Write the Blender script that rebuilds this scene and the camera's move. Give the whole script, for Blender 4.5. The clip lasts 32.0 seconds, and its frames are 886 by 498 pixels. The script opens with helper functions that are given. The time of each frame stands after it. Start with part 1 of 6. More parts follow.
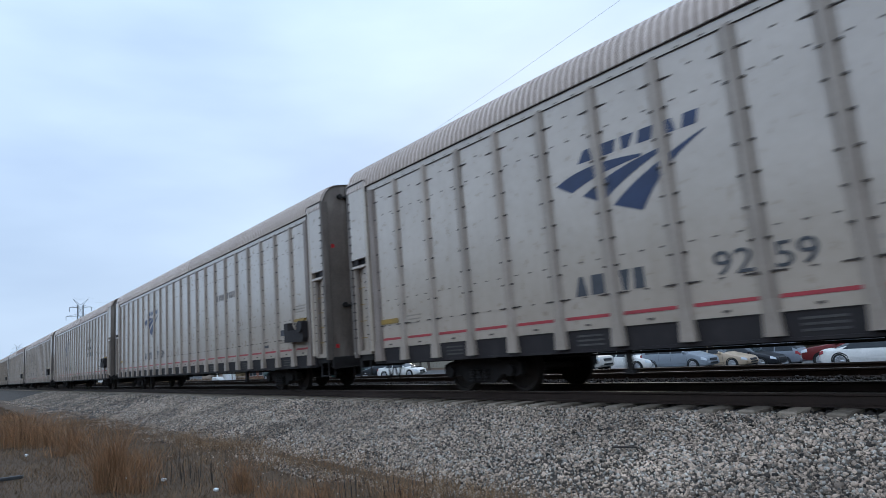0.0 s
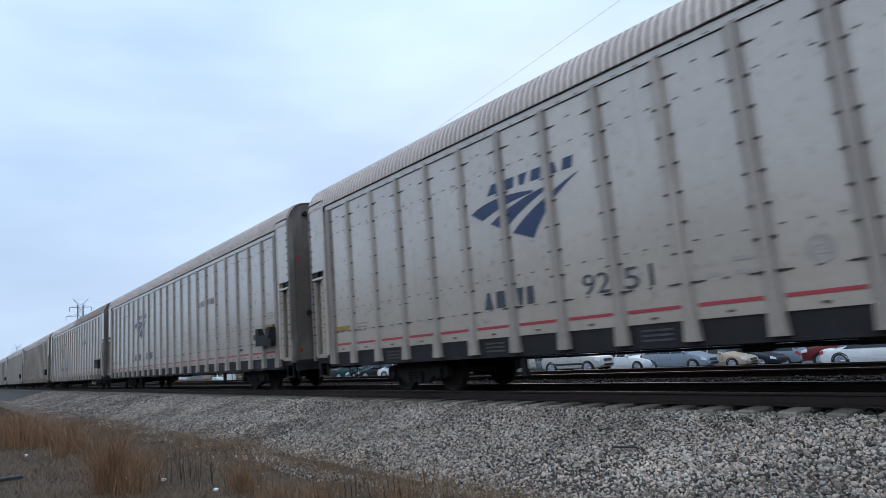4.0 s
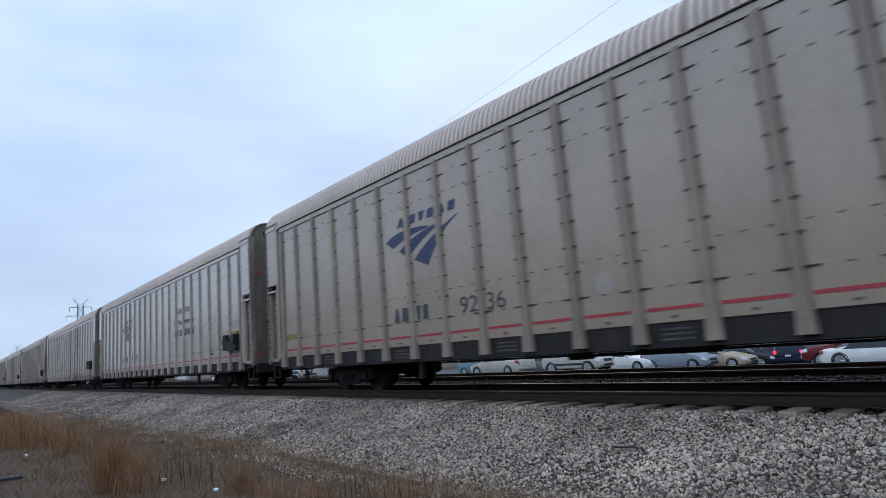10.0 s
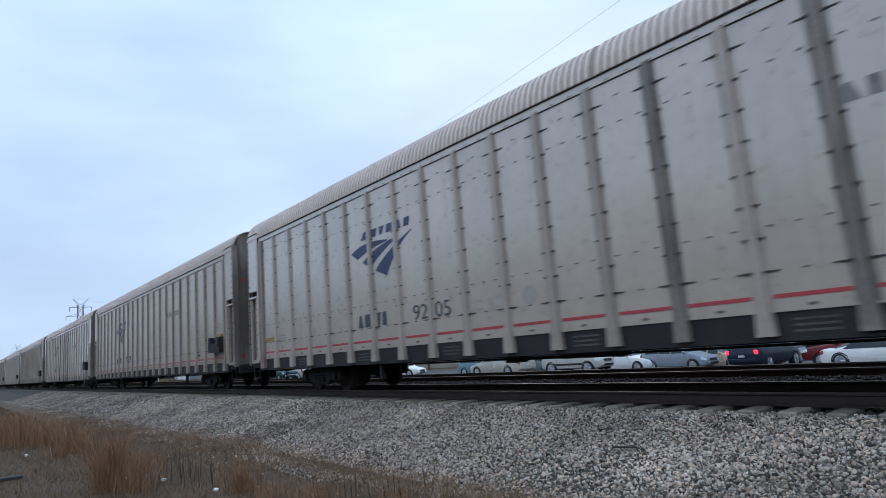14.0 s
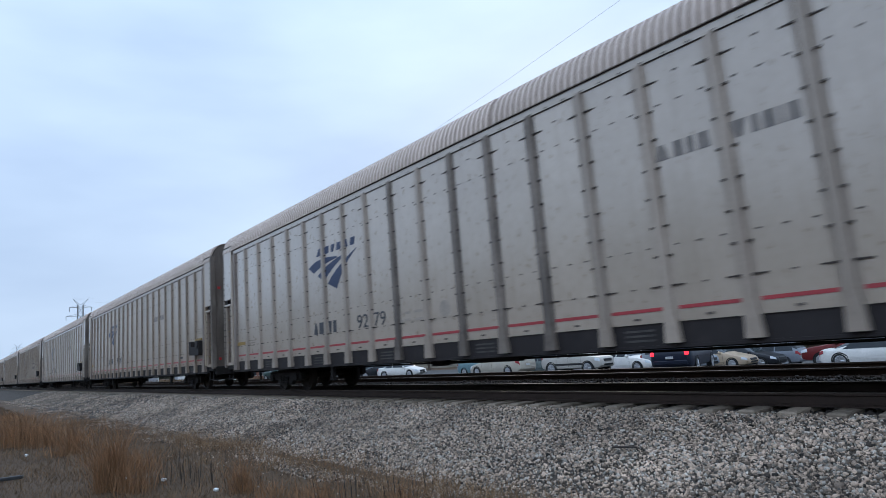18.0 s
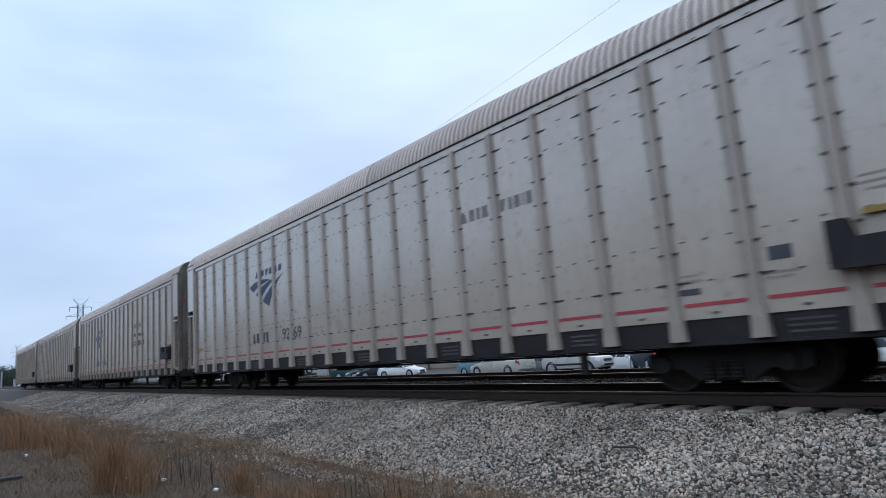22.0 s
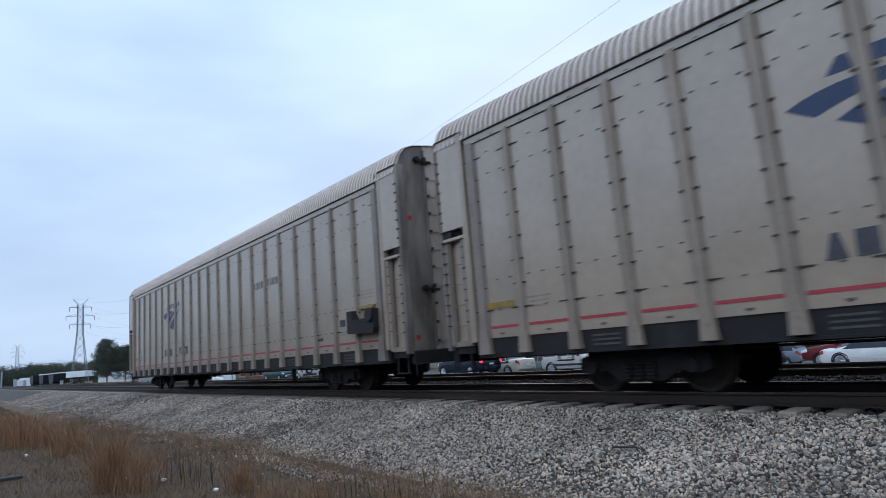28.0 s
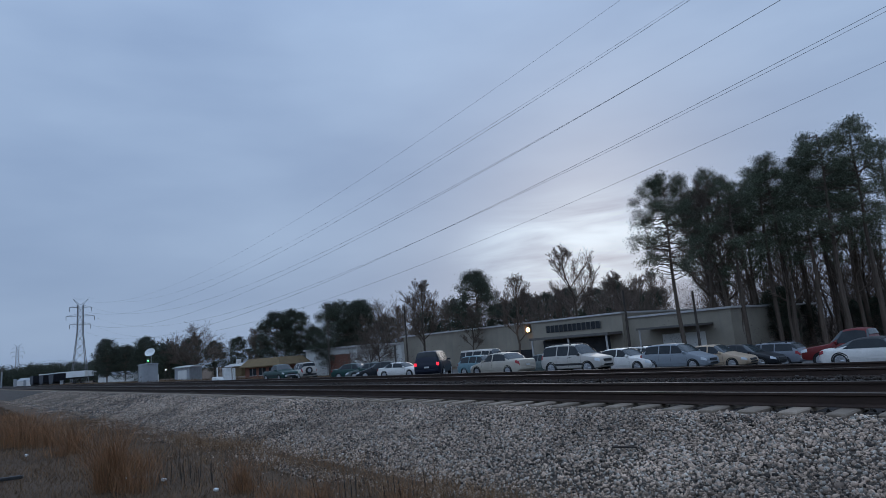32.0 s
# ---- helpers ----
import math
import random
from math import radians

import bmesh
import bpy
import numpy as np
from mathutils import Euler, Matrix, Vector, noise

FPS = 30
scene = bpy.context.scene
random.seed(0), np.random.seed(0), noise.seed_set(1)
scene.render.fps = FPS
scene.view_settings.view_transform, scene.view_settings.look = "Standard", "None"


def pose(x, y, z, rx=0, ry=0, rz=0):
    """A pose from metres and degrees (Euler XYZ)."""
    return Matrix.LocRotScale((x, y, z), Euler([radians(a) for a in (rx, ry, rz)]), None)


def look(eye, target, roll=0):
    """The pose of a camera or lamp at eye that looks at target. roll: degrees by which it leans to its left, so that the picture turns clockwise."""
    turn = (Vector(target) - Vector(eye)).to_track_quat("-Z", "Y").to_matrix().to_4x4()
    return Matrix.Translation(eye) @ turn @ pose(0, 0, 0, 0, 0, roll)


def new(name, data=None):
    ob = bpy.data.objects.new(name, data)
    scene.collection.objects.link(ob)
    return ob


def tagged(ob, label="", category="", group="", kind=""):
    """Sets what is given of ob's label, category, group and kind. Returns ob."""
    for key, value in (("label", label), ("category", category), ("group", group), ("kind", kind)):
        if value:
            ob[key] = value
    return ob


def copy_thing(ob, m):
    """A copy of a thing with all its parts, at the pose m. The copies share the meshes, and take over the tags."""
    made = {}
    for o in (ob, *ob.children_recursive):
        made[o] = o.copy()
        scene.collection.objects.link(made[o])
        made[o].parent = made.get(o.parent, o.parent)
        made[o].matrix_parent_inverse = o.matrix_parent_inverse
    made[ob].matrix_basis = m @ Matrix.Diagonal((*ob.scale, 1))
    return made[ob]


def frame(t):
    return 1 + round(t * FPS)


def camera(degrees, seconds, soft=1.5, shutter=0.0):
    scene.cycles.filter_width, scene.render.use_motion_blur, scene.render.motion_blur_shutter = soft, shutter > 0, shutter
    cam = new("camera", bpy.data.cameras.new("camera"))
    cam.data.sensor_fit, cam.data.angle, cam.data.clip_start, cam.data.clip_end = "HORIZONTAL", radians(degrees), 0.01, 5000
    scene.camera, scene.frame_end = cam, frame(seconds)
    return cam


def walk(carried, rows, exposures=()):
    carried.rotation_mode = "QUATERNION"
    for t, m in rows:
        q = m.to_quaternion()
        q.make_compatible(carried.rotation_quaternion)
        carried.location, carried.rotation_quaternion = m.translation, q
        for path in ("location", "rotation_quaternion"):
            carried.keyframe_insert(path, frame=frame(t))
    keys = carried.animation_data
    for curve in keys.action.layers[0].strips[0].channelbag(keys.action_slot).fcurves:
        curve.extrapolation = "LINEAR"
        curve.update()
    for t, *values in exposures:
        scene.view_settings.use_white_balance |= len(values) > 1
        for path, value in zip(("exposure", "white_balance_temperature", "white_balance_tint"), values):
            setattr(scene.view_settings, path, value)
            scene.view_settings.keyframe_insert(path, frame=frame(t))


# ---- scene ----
cam = camera(72.0, 32.0, soft=0.75, shutter=0.22)
EYE = Vector((0.0, 0.0, 0.922))
HEADING, TILT, ROLL = radians(39.30), radians(9.215), -4.60
AIM = EYE + 10 * Vector((-math.cos(HEADING) * math.cos(TILT), math.sin(HEADING) * math.cos(TILT), math.sin(TILT)))
walk(cam, [(0.0, look(EYE, AIM, ROLL)), (32.0, look(EYE, AIM, ROLL))],
     exposures=[(0.0, 0.55, 6880, 11), (8.5, 0.55, 6880, 11), (10.0, 0.52, 6900, 13.5), (14.0, 0.55, 6780, 12), (18.0, 0.53, 6870, 12), (20.0, 0.50, 6900, 13.5), (23.0, 0.55, 6800, 12),
                (28.8, 0.55, 6800, 12), (30.0, 0.42, 6850, 12), (30.6, 0.18, 6600, 12.5), (31.0, -0.03, 6430, 12.5), (31.2, -0.17, 6380, 12.5), (31.6, -0.38, 6320, 13), (32.0, -0.38, 6320, 13)])

# ---- sky and sun: a closed overcast, the low sun shows as a thin place in the cloud ----
SUN_WAY = Vector((-0.585, 0.796, 0.135)).normalized()
world = bpy.data.worlds.new("sky")
scene.world = world
world.use_nodes = True


def link(tree, a, b):
    tree.links.new(a, b)


def build_sky():
    t = world.node_tree
    t.nodes.clear()
    n = t.nodes.new
    out, bg = n("ShaderNodeOutputWorld"), n("ShaderNodeBackground")
    sky = n("ShaderNodeTexSky")
    sky.sky_type, sky.sun_disc = "NISHITA", False
    sky.sun_elevation, sky.sun_rotation = radians(12), math.atan2(SUN_WAY.x, SUN_WAY.y)
    sky.dust_density = 3.0
    co = n("ShaderNodeTexCoord")
    # cloud deck: long soft banks, stretched along the horizon
    mp = n("ShaderNodeMapping")
    mp.inputs["Scale"].default_value = (1.4, 1.4, 4.5)
    link(t, co.outputs["Generated"], mp.inputs["Vector"])
    banks = n("ShaderNodeTexNoise")
    banks.inputs["Scale"].default_value, banks.inputs["Detail"].default_value = 1.5, 5.0
    banks.inputs["Roughness"].default_value = 0.45
    link(t, mp.outputs[0], banks.inputs["Vector"])
    ramp = n("ShaderNodeValToRGB")
    ramp.color_ramp.elements[0].position, ramp.color_ramp.elements[1].position = 0.3, 0.72
    ramp.color_ramp.elements[0].color = (3.0, 4.25, 6.3, 1)
    ramp.color_ramp.elements[1].color = (4.25, 5.75, 7.85, 1)
    link(t, banks.outputs["Fac"], ramp.inputs["Fac"])
    # thin place round the sun
    dot = n("ShaderNodeVectorMath")
    dot.operation = "DOT_PRODUCT"
    low = n("ShaderNodeVectorMath")
    low.operation = "MULTIPLY"
    low.inputs[1].default_value = (1.0, 1.0, 2.6)
    unit = n("ShaderNodeVectorMath")
    unit.operation = "NORMALIZE"
    dot.inputs[1].default_value = Vector((SUN_WAY.x, SUN_WAY.y, 2.6 * SUN_WAY.z)).normalized()
    link(t, co.outputs["Generated"], low.inputs[0])
    link(t, low.outputs[0], unit.inputs[0])
    link(t, unit.outputs[0], dot.inputs[0])
    glow = n("ShaderNodeValToRGB")
    glow.color_ramp.interpolation = "EASE"
    glow.color_ramp.elements[0].position, glow.color_ramp.elements[1].position = 0.968, 1.0
    glow.color_ramp.elements[0].color, glow.color_ramp.elements[1].color = (0, 0, 0, 1), (3.7, 4.6, 4.5, 1)
    link(t, dot.outputs["Value"], glow.inputs["Fac"])
    flat = n("ShaderNodeMapping")
    flat.inputs["Scale"].default_value = (2.2, 2.2, 15.0)
    link(t, co.outputs["Generated"], flat.inputs["Vector"])
    shreds = n("ShaderNodeTexNoise")
    shreds.inputs["Scale"].default_value, shreds.inputs["Detail"].default_value, shreds.inputs["Distortion"].default_value = 1.6, 5.0, 0.6
    link(t, flat.outputs[0], shreds.inputs["Vector"])
    tear = n("ShaderNodeMapRange")
    tear.inputs["From Min"].default_value, tear.inputs["From Max"].default_value, tear.inputs["To Max"].default_value = 0.36, 0.68, 1.2
    link(t, shreds.outputs["Fac"], tear.inputs["Value"])
    torn = n("ShaderNodeMixRGB")
    torn.blend_type = "MULTIPLY"
    torn.inputs[0].default_value = 1.0
    link(t, glow.outputs[0], torn.inputs[1])
    link(t, tear.outputs[0], torn.inputs[2])
    add = n("ShaderNodeMixRGB")
    add.blend_type = "ADD"
    add.inputs[0].default_value = 1.0
    link(t, ramp.outputs[0], add.inputs[1])
    link(t, torn.outputs[0], add.inputs[2])
    mix = n("ShaderNodeMixRGB")
    mix.inputs[0].default_value = 0.96
    link(t, sky.outputs[0], mix.inputs[1])
    link(t, add.outputs[0], mix.inputs[2])
    up = n("ShaderNodeSeparateXYZ")
    link(t, co.outputs["Generated"], up.inputs[0])
    rise = n("ShaderNodeMapRange")
    rise.inputs["To Min"].default_value, rise.inputs["To Max"].default_value = 0.93, 1.5
    link(t, up.outputs["Z"], rise.inputs["Value"])
    # the deck is thinnest overhead
    crown = n("ShaderNodeMapRange")
    crown.interpolation_type = "SMOOTHSTEP"
    crown.inputs["From Min"].default_value, crown.inputs["From Max"].default_value = 0.45, 0.95
    crown.inputs["To Max"].default_value = 0.7
    link(t, up.outputs["Z"], crown.inputs["Value"])
    whole = n("ShaderNodeMath")
    whole.operation = "ADD"
    link(t, rise.outputs[0], whole.inputs[0])
    link(t, crown.outputs[0], whole.inputs[1])
    lift = n("ShaderNodeMixRGB")
    lift.blend_type, lift.inputs[0].default_value = "MULTIPLY", 1.0
    link(t, mix.outputs[0], lift.inputs[1])
    # and brighter away from the low sun's dark bank
    away = n("ShaderNodeVectorMath")
    away.operation = "DOT_PRODUCT"
    away.inputs[1].default_value = (0.25, -0.97, 0.0)
    link(t, co.outputs["Generated"], away.inputs[0])
    back = n("ShaderNodeMapRange")
    back.interpolation_type = "SMOOTHSTEP"
    back.inputs["From Min"].default_value, back.inputs["From Max"].default_value = -0.1, 0.9
    back.inputs["To Min"].default_value, back.inputs["To Max"].default_value = 1.0, 1.9
    link(t, away.outputs["Value"], back.inputs["Value"])
    full = n("ShaderNodeMath")
    full.operation = "MULTIPLY"
    link(t, whole.outputs[0], full.inputs[0])
    link(t, back.outputs[0], full.inputs[1])
    link(t, full.outputs[0], lift.inputs[2])
    link(t, lift.outputs[0], bg.inputs["Color"])
    bg.inputs["Strength"].default_value = 0.1
    link(t, bg.outputs[0], out.inputs["Surface"])


build_sky()
sun = new("sun", bpy.data.lights.new("sun", "SUN"))
sun.data.energy, sun.data.angle, sun.data.color = 0.35, radians(25), (1.0, 0.95, 0.88)
sun.matrix_world = look((0, 0, 60), Vector((0, 0, 60)) - Vector((SUN_WAY.x, SUN_WAY.y, 0.25)))

# ---- plan: x along the track in the way of travel, y away from the camera, rail tops at z 0 ----
TRACK_Y, FAR_TRACK_Y = 9.30, 13.40
GAUGE = 0.7525
CAR_PITCH, CAR_LEN = 27.7, 26.35
SHOULDER_Y, GRASS_Y = 7.88, 5.05


# ---- materials ----
def surf(name, col, col2=None, rough=0.7, metal=0.0, scale=2.0, fine=30.0, amount=0.5, bump=0.15, bump_scale=None,
         stretch=(1, 1, 1), rand=0.0, streak=None, spec=0.4, wear=0.12):
    """A surface with variation at two scales, a bump, a tint by object and, if wanted, streaks of a third colour."""
    m = bpy.data.materials.new(name)
    m.use_nodes = True
    t = m.node_tree
    n = t.nodes.new
    bsdf = t.nodes["Principled BSDF"]
    bsdf.inputs["Roughness"].default_value, bsdf.inputs["Metallic"].default_value = rough, metal
    bsdf.inputs["Specular IOR Level"].default_value = spec
    col2 = col2 or tuple(c * 0.7 for c in col)
    co = n("ShaderNodeTexCoord")
    mp = n("ShaderNodeMapping")
    mp.inputs["Scale"].default_value = stretch
    link(t, co.outputs["Object"], mp.inputs["Vector"])
    info = n("ShaderNodeObjectInfo")
    shift = n("ShaderNodeVectorMath")
    shift.operation = "ADD"
    big10 = n("ShaderNodeVectorMath")
    big10.operation = "SCALE"
    big10.inputs["Scale"].default_value = 37.0
    comb = n("ShaderNodeCombineXYZ")
    link(t, info.outputs["Random"], comb.inputs[0])
    link(t, info.outputs["Random"], comb.inputs[1])
    link(t, comb.outputs[0], big10.inputs[0])
    link(t, mp.outputs[0], shift.inputs[0])
    link(t, big10.outputs[0], shift.inputs[1])

    def noise_tex(s, detail=4.0, r=0.6):
        k = n("ShaderNodeTexNoise")
        k.inputs["Scale"].default_value, k.inputs["Detail"].default_value, k.inputs["Roughness"].default_value = s, detail, r
        link(t, shift.outputs[0], k.inputs["Vector"])
        return k

    coarse, grain = noise_tex(scale), noise_tex(fine, 3.0)
    both = n("ShaderNodeMath")
    both.operation = "ADD"
    link(t, coarse.outputs["Fac"], both.inputs[0])
    half = n("ShaderNodeMath")
    half.operation = "MULTIPLY_ADD"
    half.inputs[1].default_value, half.inputs[2].default_value = 0.6, -0.3
    link(t, grain.outputs["Fac"], half.inputs[0])
    link(t, half.outputs[0], both.inputs[1])
    ramp = n("ShaderNodeValToRGB")
    spread = 0.5 - 0.3 * amount
    ramp.color_ramp.elements[0].position, ramp.color_ramp.elements[1].position = spread - 0.05, 1.0 - spread + 0.05
    ramp.color_ramp.elements[0].color, ramp.color_ramp.elements[1].color = (*col2, 1), (*col, 1)
    link(t, both.outputs[0], ramp.inputs["Fac"])
    last = ramp.outputs[0]
    if streak:
        scol, sscale, sstretch, lo, hi, samount = streak
        mp2 = n("ShaderNodeMapping")
        mp2.inputs["Scale"].default_value = sstretch
        sh2 = n("ShaderNodeVectorMath")
        sh2.operation = "ADD"
        link(t, co.outputs["Object"], mp2.inputs["Vector"])
        link(t, mp2.outputs[0], sh2.inputs[0])
        link(t, big10.outputs[0], sh2.inputs[1])
        sn = n("ShaderNodeTexNoise")
        sn.inputs["Scale"].default_value, sn.inputs["Detail"].default_value = sscale, 5.0
        link(t, sh2.outputs[0], sn.inputs["Vector"])
        sr = n("ShaderNodeMapRange")
        sr.inputs["From Min"].default_value, sr.inputs["From Max"].default_value = lo, hi
        sr.inputs["To Max"].default_value = samount
        link(t, sn.outputs["Fac"], sr.inputs["Value"])
        smix = n("ShaderNodeMixRGB")
        smix.inputs[2].default_value = (*scol, 1)
        link(t, sr.outputs[0], smix.inputs[0])
        link(t, last, smix.inputs[1])
        last = smix.outputs[0]
    if rand:
        hsv = n("ShaderNodeHueSaturation")
        mr = n("ShaderNodeMapRange")
        mr.inputs["To Min"].default_value, mr.inputs["To Max"].default_value = 1 - rand, 1 + rand
        link(t, info.outputs["Random"], mr.inputs["Value"])
        link(t, mr.outputs[0], hsv.inputs["Value"])
        link(t, last, hsv.inputs["Color"])
        last = hsv.outputs[0]
    link(t, last, bsdf.inputs["Base Color"])
    rr = n("ShaderNodeMapRange")
    rr.inputs["To Min"].default_value, rr.inputs["To Max"].default_value = max(0.03, rough - wear), min(1.0, rough + wear)
    link(t, grain.outputs["Fac"], rr.inputs["Value"])
    link(t, rr.outputs[0], bsdf.inputs["Roughness"])
    if bump:
        bp = n("ShaderNodeBump")
        bp.inputs["Strength"].default_value, bp.inputs["Distance"].default_value = bump, 0.02
        bsrc = noise_tex(bump_scale, 4.0) if bump_scale else grain
        link(t, bsrc.outputs["Fac"], bp.inputs["Height"])
        link(t, bp.outputs[0], bsdf.inputs["Normal"])
    return m


def island_tint(m, amount):
    """Vary a joined mesh's pieces by Random Per Island."""
    t = m.node_tree
    bsdf = t.nodes["Principled BSDF"]
    src = bsdf.inputs["Base Color"].links[0].from_socket
    geo, mr, hsv = t.nodes.new("ShaderNodeNewGeometry"), t.nodes.new("ShaderNodeMapRange"), t.nodes.new("ShaderNodeHueSaturation")
    mr.inputs["To Min"].default_value, mr.inputs["To Max"].default_value = 1 - amount, 1 + amount
    link(t, geo.outputs["Random Per Island"], mr.inputs["Value"])
    link(t, mr.outputs[0], hsv.inputs["Value"])
    link(t, src, hsv.inputs["Color"])
    link(t, hsv.outputs[0], bsdf.inputs["Base Color"])
    return m


def island_hue(m, warm, cool, share):
    """Mix two casts into a joined mesh's pieces, piece by piece."""
    t = m.node_tree
    bsdf = t.nodes["Principled BSDF"]
    src = bsdf.inputs["Base Color"].links[0].from_socket
    geo, wob = t.nodes.new("ShaderNodeNewGeometry"), t.nodes.new("ShaderNodeMath")
    wob.operation, wob.inputs[1].default_value = "MULTIPLY", 7.31
    frac = t.nodes.new("ShaderNodeMath")
    frac.operation = "FRACT"
    ramp = t.nodes.new("ShaderNodeValToRGB")
    ramp.color_ramp.interpolation = "CONSTANT"
    for e, p, c in zip((ramp.color_ramp.elements[0], ramp.color_ramp.elements[1], ramp.color_ramp.elements.new(1 - share)), (0.0, share, 1 - share), (warm, (1, 1, 1), cool)):
        e.position, e.color = p, (*c, 1)
    mix = t.nodes.new("ShaderNodeMixRGB")
    mix.blend_type, mix.inputs[0].default_value = "MULTIPLY", 1.0
    link(t, geo.outputs["Random Per Island"], wob.inputs[0])
    link(t, wob.outputs[0], frac.inputs[0])
    link(t, frac.outputs[0], ramp.inputs["Fac"])
    link(t, src, mix.inputs[1])
    link(t, ramp.outputs[0], mix.inputs[2])
    link(t, mix.outputs[0], bsdf.inputs["Base Color"])
    return m


def glow_mat(name, col, strength):
    m = bpy.data.materials.new(name)
    m.use_nodes = True
    b = m.node_tree.nodes["Principled BSDF"]
    b.inputs["Base Color"].default_value = (*[min(1, c) for c in col], 1)
    b.inputs["Emission Color"].default_value, b.inputs["Emission Strength"].default_value = (*col, 1), strength
    return m


RUSTY = (0.14, 0.085, 0.06)
M = {}
M["car_white"] = surf("weathered_white_paint", (0.41, 0.325, 0.255), (0.315, 0.245, 0.185), rough=0.28, scale=0.8, fine=7, amount=1.0, bump=0, spec=0.6, wear=0.02,
                      rand=0.05, streak=((0.27, 0.205, 0.15), 1.0, (5.0, 5.0, 0.35), 0.55, 0.8, 0.45))
M["car_dingy"] = surf("brown_stained_white_paint", (0.345, 0.257, 0.184), (0.245, 0.178, 0.124), rough=0.34, scale=0.8, fine=7, amount=1.0, bump=0, spec=0.55, wear=0.03,
                      rand=0.06, streak=((0.25, 0.20, 0.155), 1.0, (5.0, 5.0, 0.35), 0.5, 0.78, 0.55))
for coated, weight in (("car_white", 0.8), ("car_dingy", 0.45)):
    paint_node = M[coated].node_tree.nodes["Principled BSDF"]
    paint_node.inputs["Coat Weight"].default_value, paint_node.inputs["Coat Roughness"].default_value = weight, 0.22
M["car_post"] = surf("grimy_post_paint", (0.345, 0.274, 0.218), (0.25, 0.195, 0.153), rough=0.4, scale=1.4, fine=18, amount=0.9, bump=0.06,
                     rand=0.12, streak=(RUSTY, 1.0, (7, 7, 0.5), 0.58, 0.85, 0.55))
M["car_post_dingy"] = surf("brown_stained_post_paint", (0.27, 0.203, 0.15), (0.18, 0.134, 0.098), rough=0.5, scale=1.4, fine=18, amount=0.9, bump=0.06,
                           rand=0.12, streak=(RUSTY, 1.0, (7, 7, 0.5), 0.56, 0.82, 0.6))
M["car_corner"] = surf("rust_stained_corner_post", (0.25, 0.192, 0.155), (0.145, 0.108, 0.086), rough=0.55, scale=1.4, fine=18, amount=0.9, bump=0.06, rand=0.1,
                       streak=(RUSTY, 1.0, (7, 7, 0.5), 0.52, 0.8, 0.6))
M["car_roof"] = surf("dusty_roof_sheet", (0.60, 0.47, 0.39), (0.46, 0.36, 0.30), rough=0.6, scale=0.7, fine=9, amount=0.9, bump=0.05, rand=0.12)
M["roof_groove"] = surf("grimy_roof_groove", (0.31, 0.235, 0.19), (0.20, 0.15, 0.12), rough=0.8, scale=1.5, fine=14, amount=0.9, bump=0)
M["car_roof_brown"] = surf("rust_brown_roof_sheet", (0.26, 0.17, 0.125), (0.19, 0.12, 0.09), rough=0.7, scale=0.7, fine=9, amount=0.9, bump=0.05)
M["car_dark"] = surf("dark_sill_steel", (0.024, 0.019, 0.018), (0.013, 0.010, 0.010), rough=0.7, scale=1.5, fine=20, amount=0.9, bump=0.1, rand=0.15,
                     streak=((0.045, 0.036, 0.032), 1.2, (3, 3, 1.2), 0.55, 0.8, 0.5), spec=0.25)
# this dark colour holds soot plus the shade between cars and in recesses
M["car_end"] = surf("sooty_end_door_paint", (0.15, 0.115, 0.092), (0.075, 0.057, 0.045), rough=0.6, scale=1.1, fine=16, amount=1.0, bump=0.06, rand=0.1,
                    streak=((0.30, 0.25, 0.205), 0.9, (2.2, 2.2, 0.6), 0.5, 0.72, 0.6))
M["car_door"] = surf("rust_spotted_door_paint", (0.50, 0.41, 0.335), (0.33, 0.26, 0.205), rough=0.4, scale=1.3, fine=14, amount=1.0, bump=0.05, rand=0.1,
                     streak=((0.16, 0.11, 0.085), 1.1, (3.5, 3.5, 0.7), 0.52, 0.76, 0.7))
M["truck"] = surf("oily_truck_steel", (0.024, 0.02, 0.018), (0.012, 0.01, 0.009), rough=0.8, metal=0.0, spec=0.2, scale=3, fine=25, amount=0.9, bump=0.15)
M["wheel"] = surf("brown_wheel_steel", (0.035, 0.026, 0.021), (0.018, 0.014, 0.012), rough=0.65, metal=0.2, spec=0.25, scale=4, fine=30, amount=0.8, bump=0.1)
# rust brown for fasteners and eaves; also colours the painted lap shadow
M["bolt"] = surf("rusted_bolts", (0.05, 0.033, 0.026), (0.025, 0.018, 0.015), rough=0.8, bump=0)
M["stripe_red"] = surf("red_stripe_paint", (0.37, 0.038, 0.045), (0.27, 0.034, 0.038), rough=0.5, scale=2, fine=20, bump=0)
M["blue"] = surf("blue_emblem_paint", (0.022, 0.037, 0.085), (0.018, 0.028, 0.06), rough=0.5, scale=3, fine=25, bump=0)
M["letter"] = surf("charcoal_lettering", (0.055, 0.055, 0.06), (0.035, 0.035, 0.038), rough=0.6, scale=4, fine=25, bump=0)
M["faded_letter"] = surf("faded_dark_lettering", (0.18, 0.15, 0.13), (0.11, 0.093, 0.082), rough=0.6, scale=4, fine=25, bump=0)
M["pale_letter"] = surf("faded_grey_stencil", (0.20, 0.16, 0.125), (0.27, 0.215, 0.17), rough=0.6, scale=4, fine=25, bump=0)
M["worn_letter"] = surf("worn_grey_lettering", (0.24, 0.20, 0.17), (0.36, 0.295, 0.24), rough=0.6, scale=5, fine=25, amount=1.0, bump=0)
M["sill_stencil"] = surf("worn_sill_stencil", (0.075, 0.065, 0.058), (0.035, 0.031, 0.028), rough=0.8, scale=4, fine=25, bump=0)
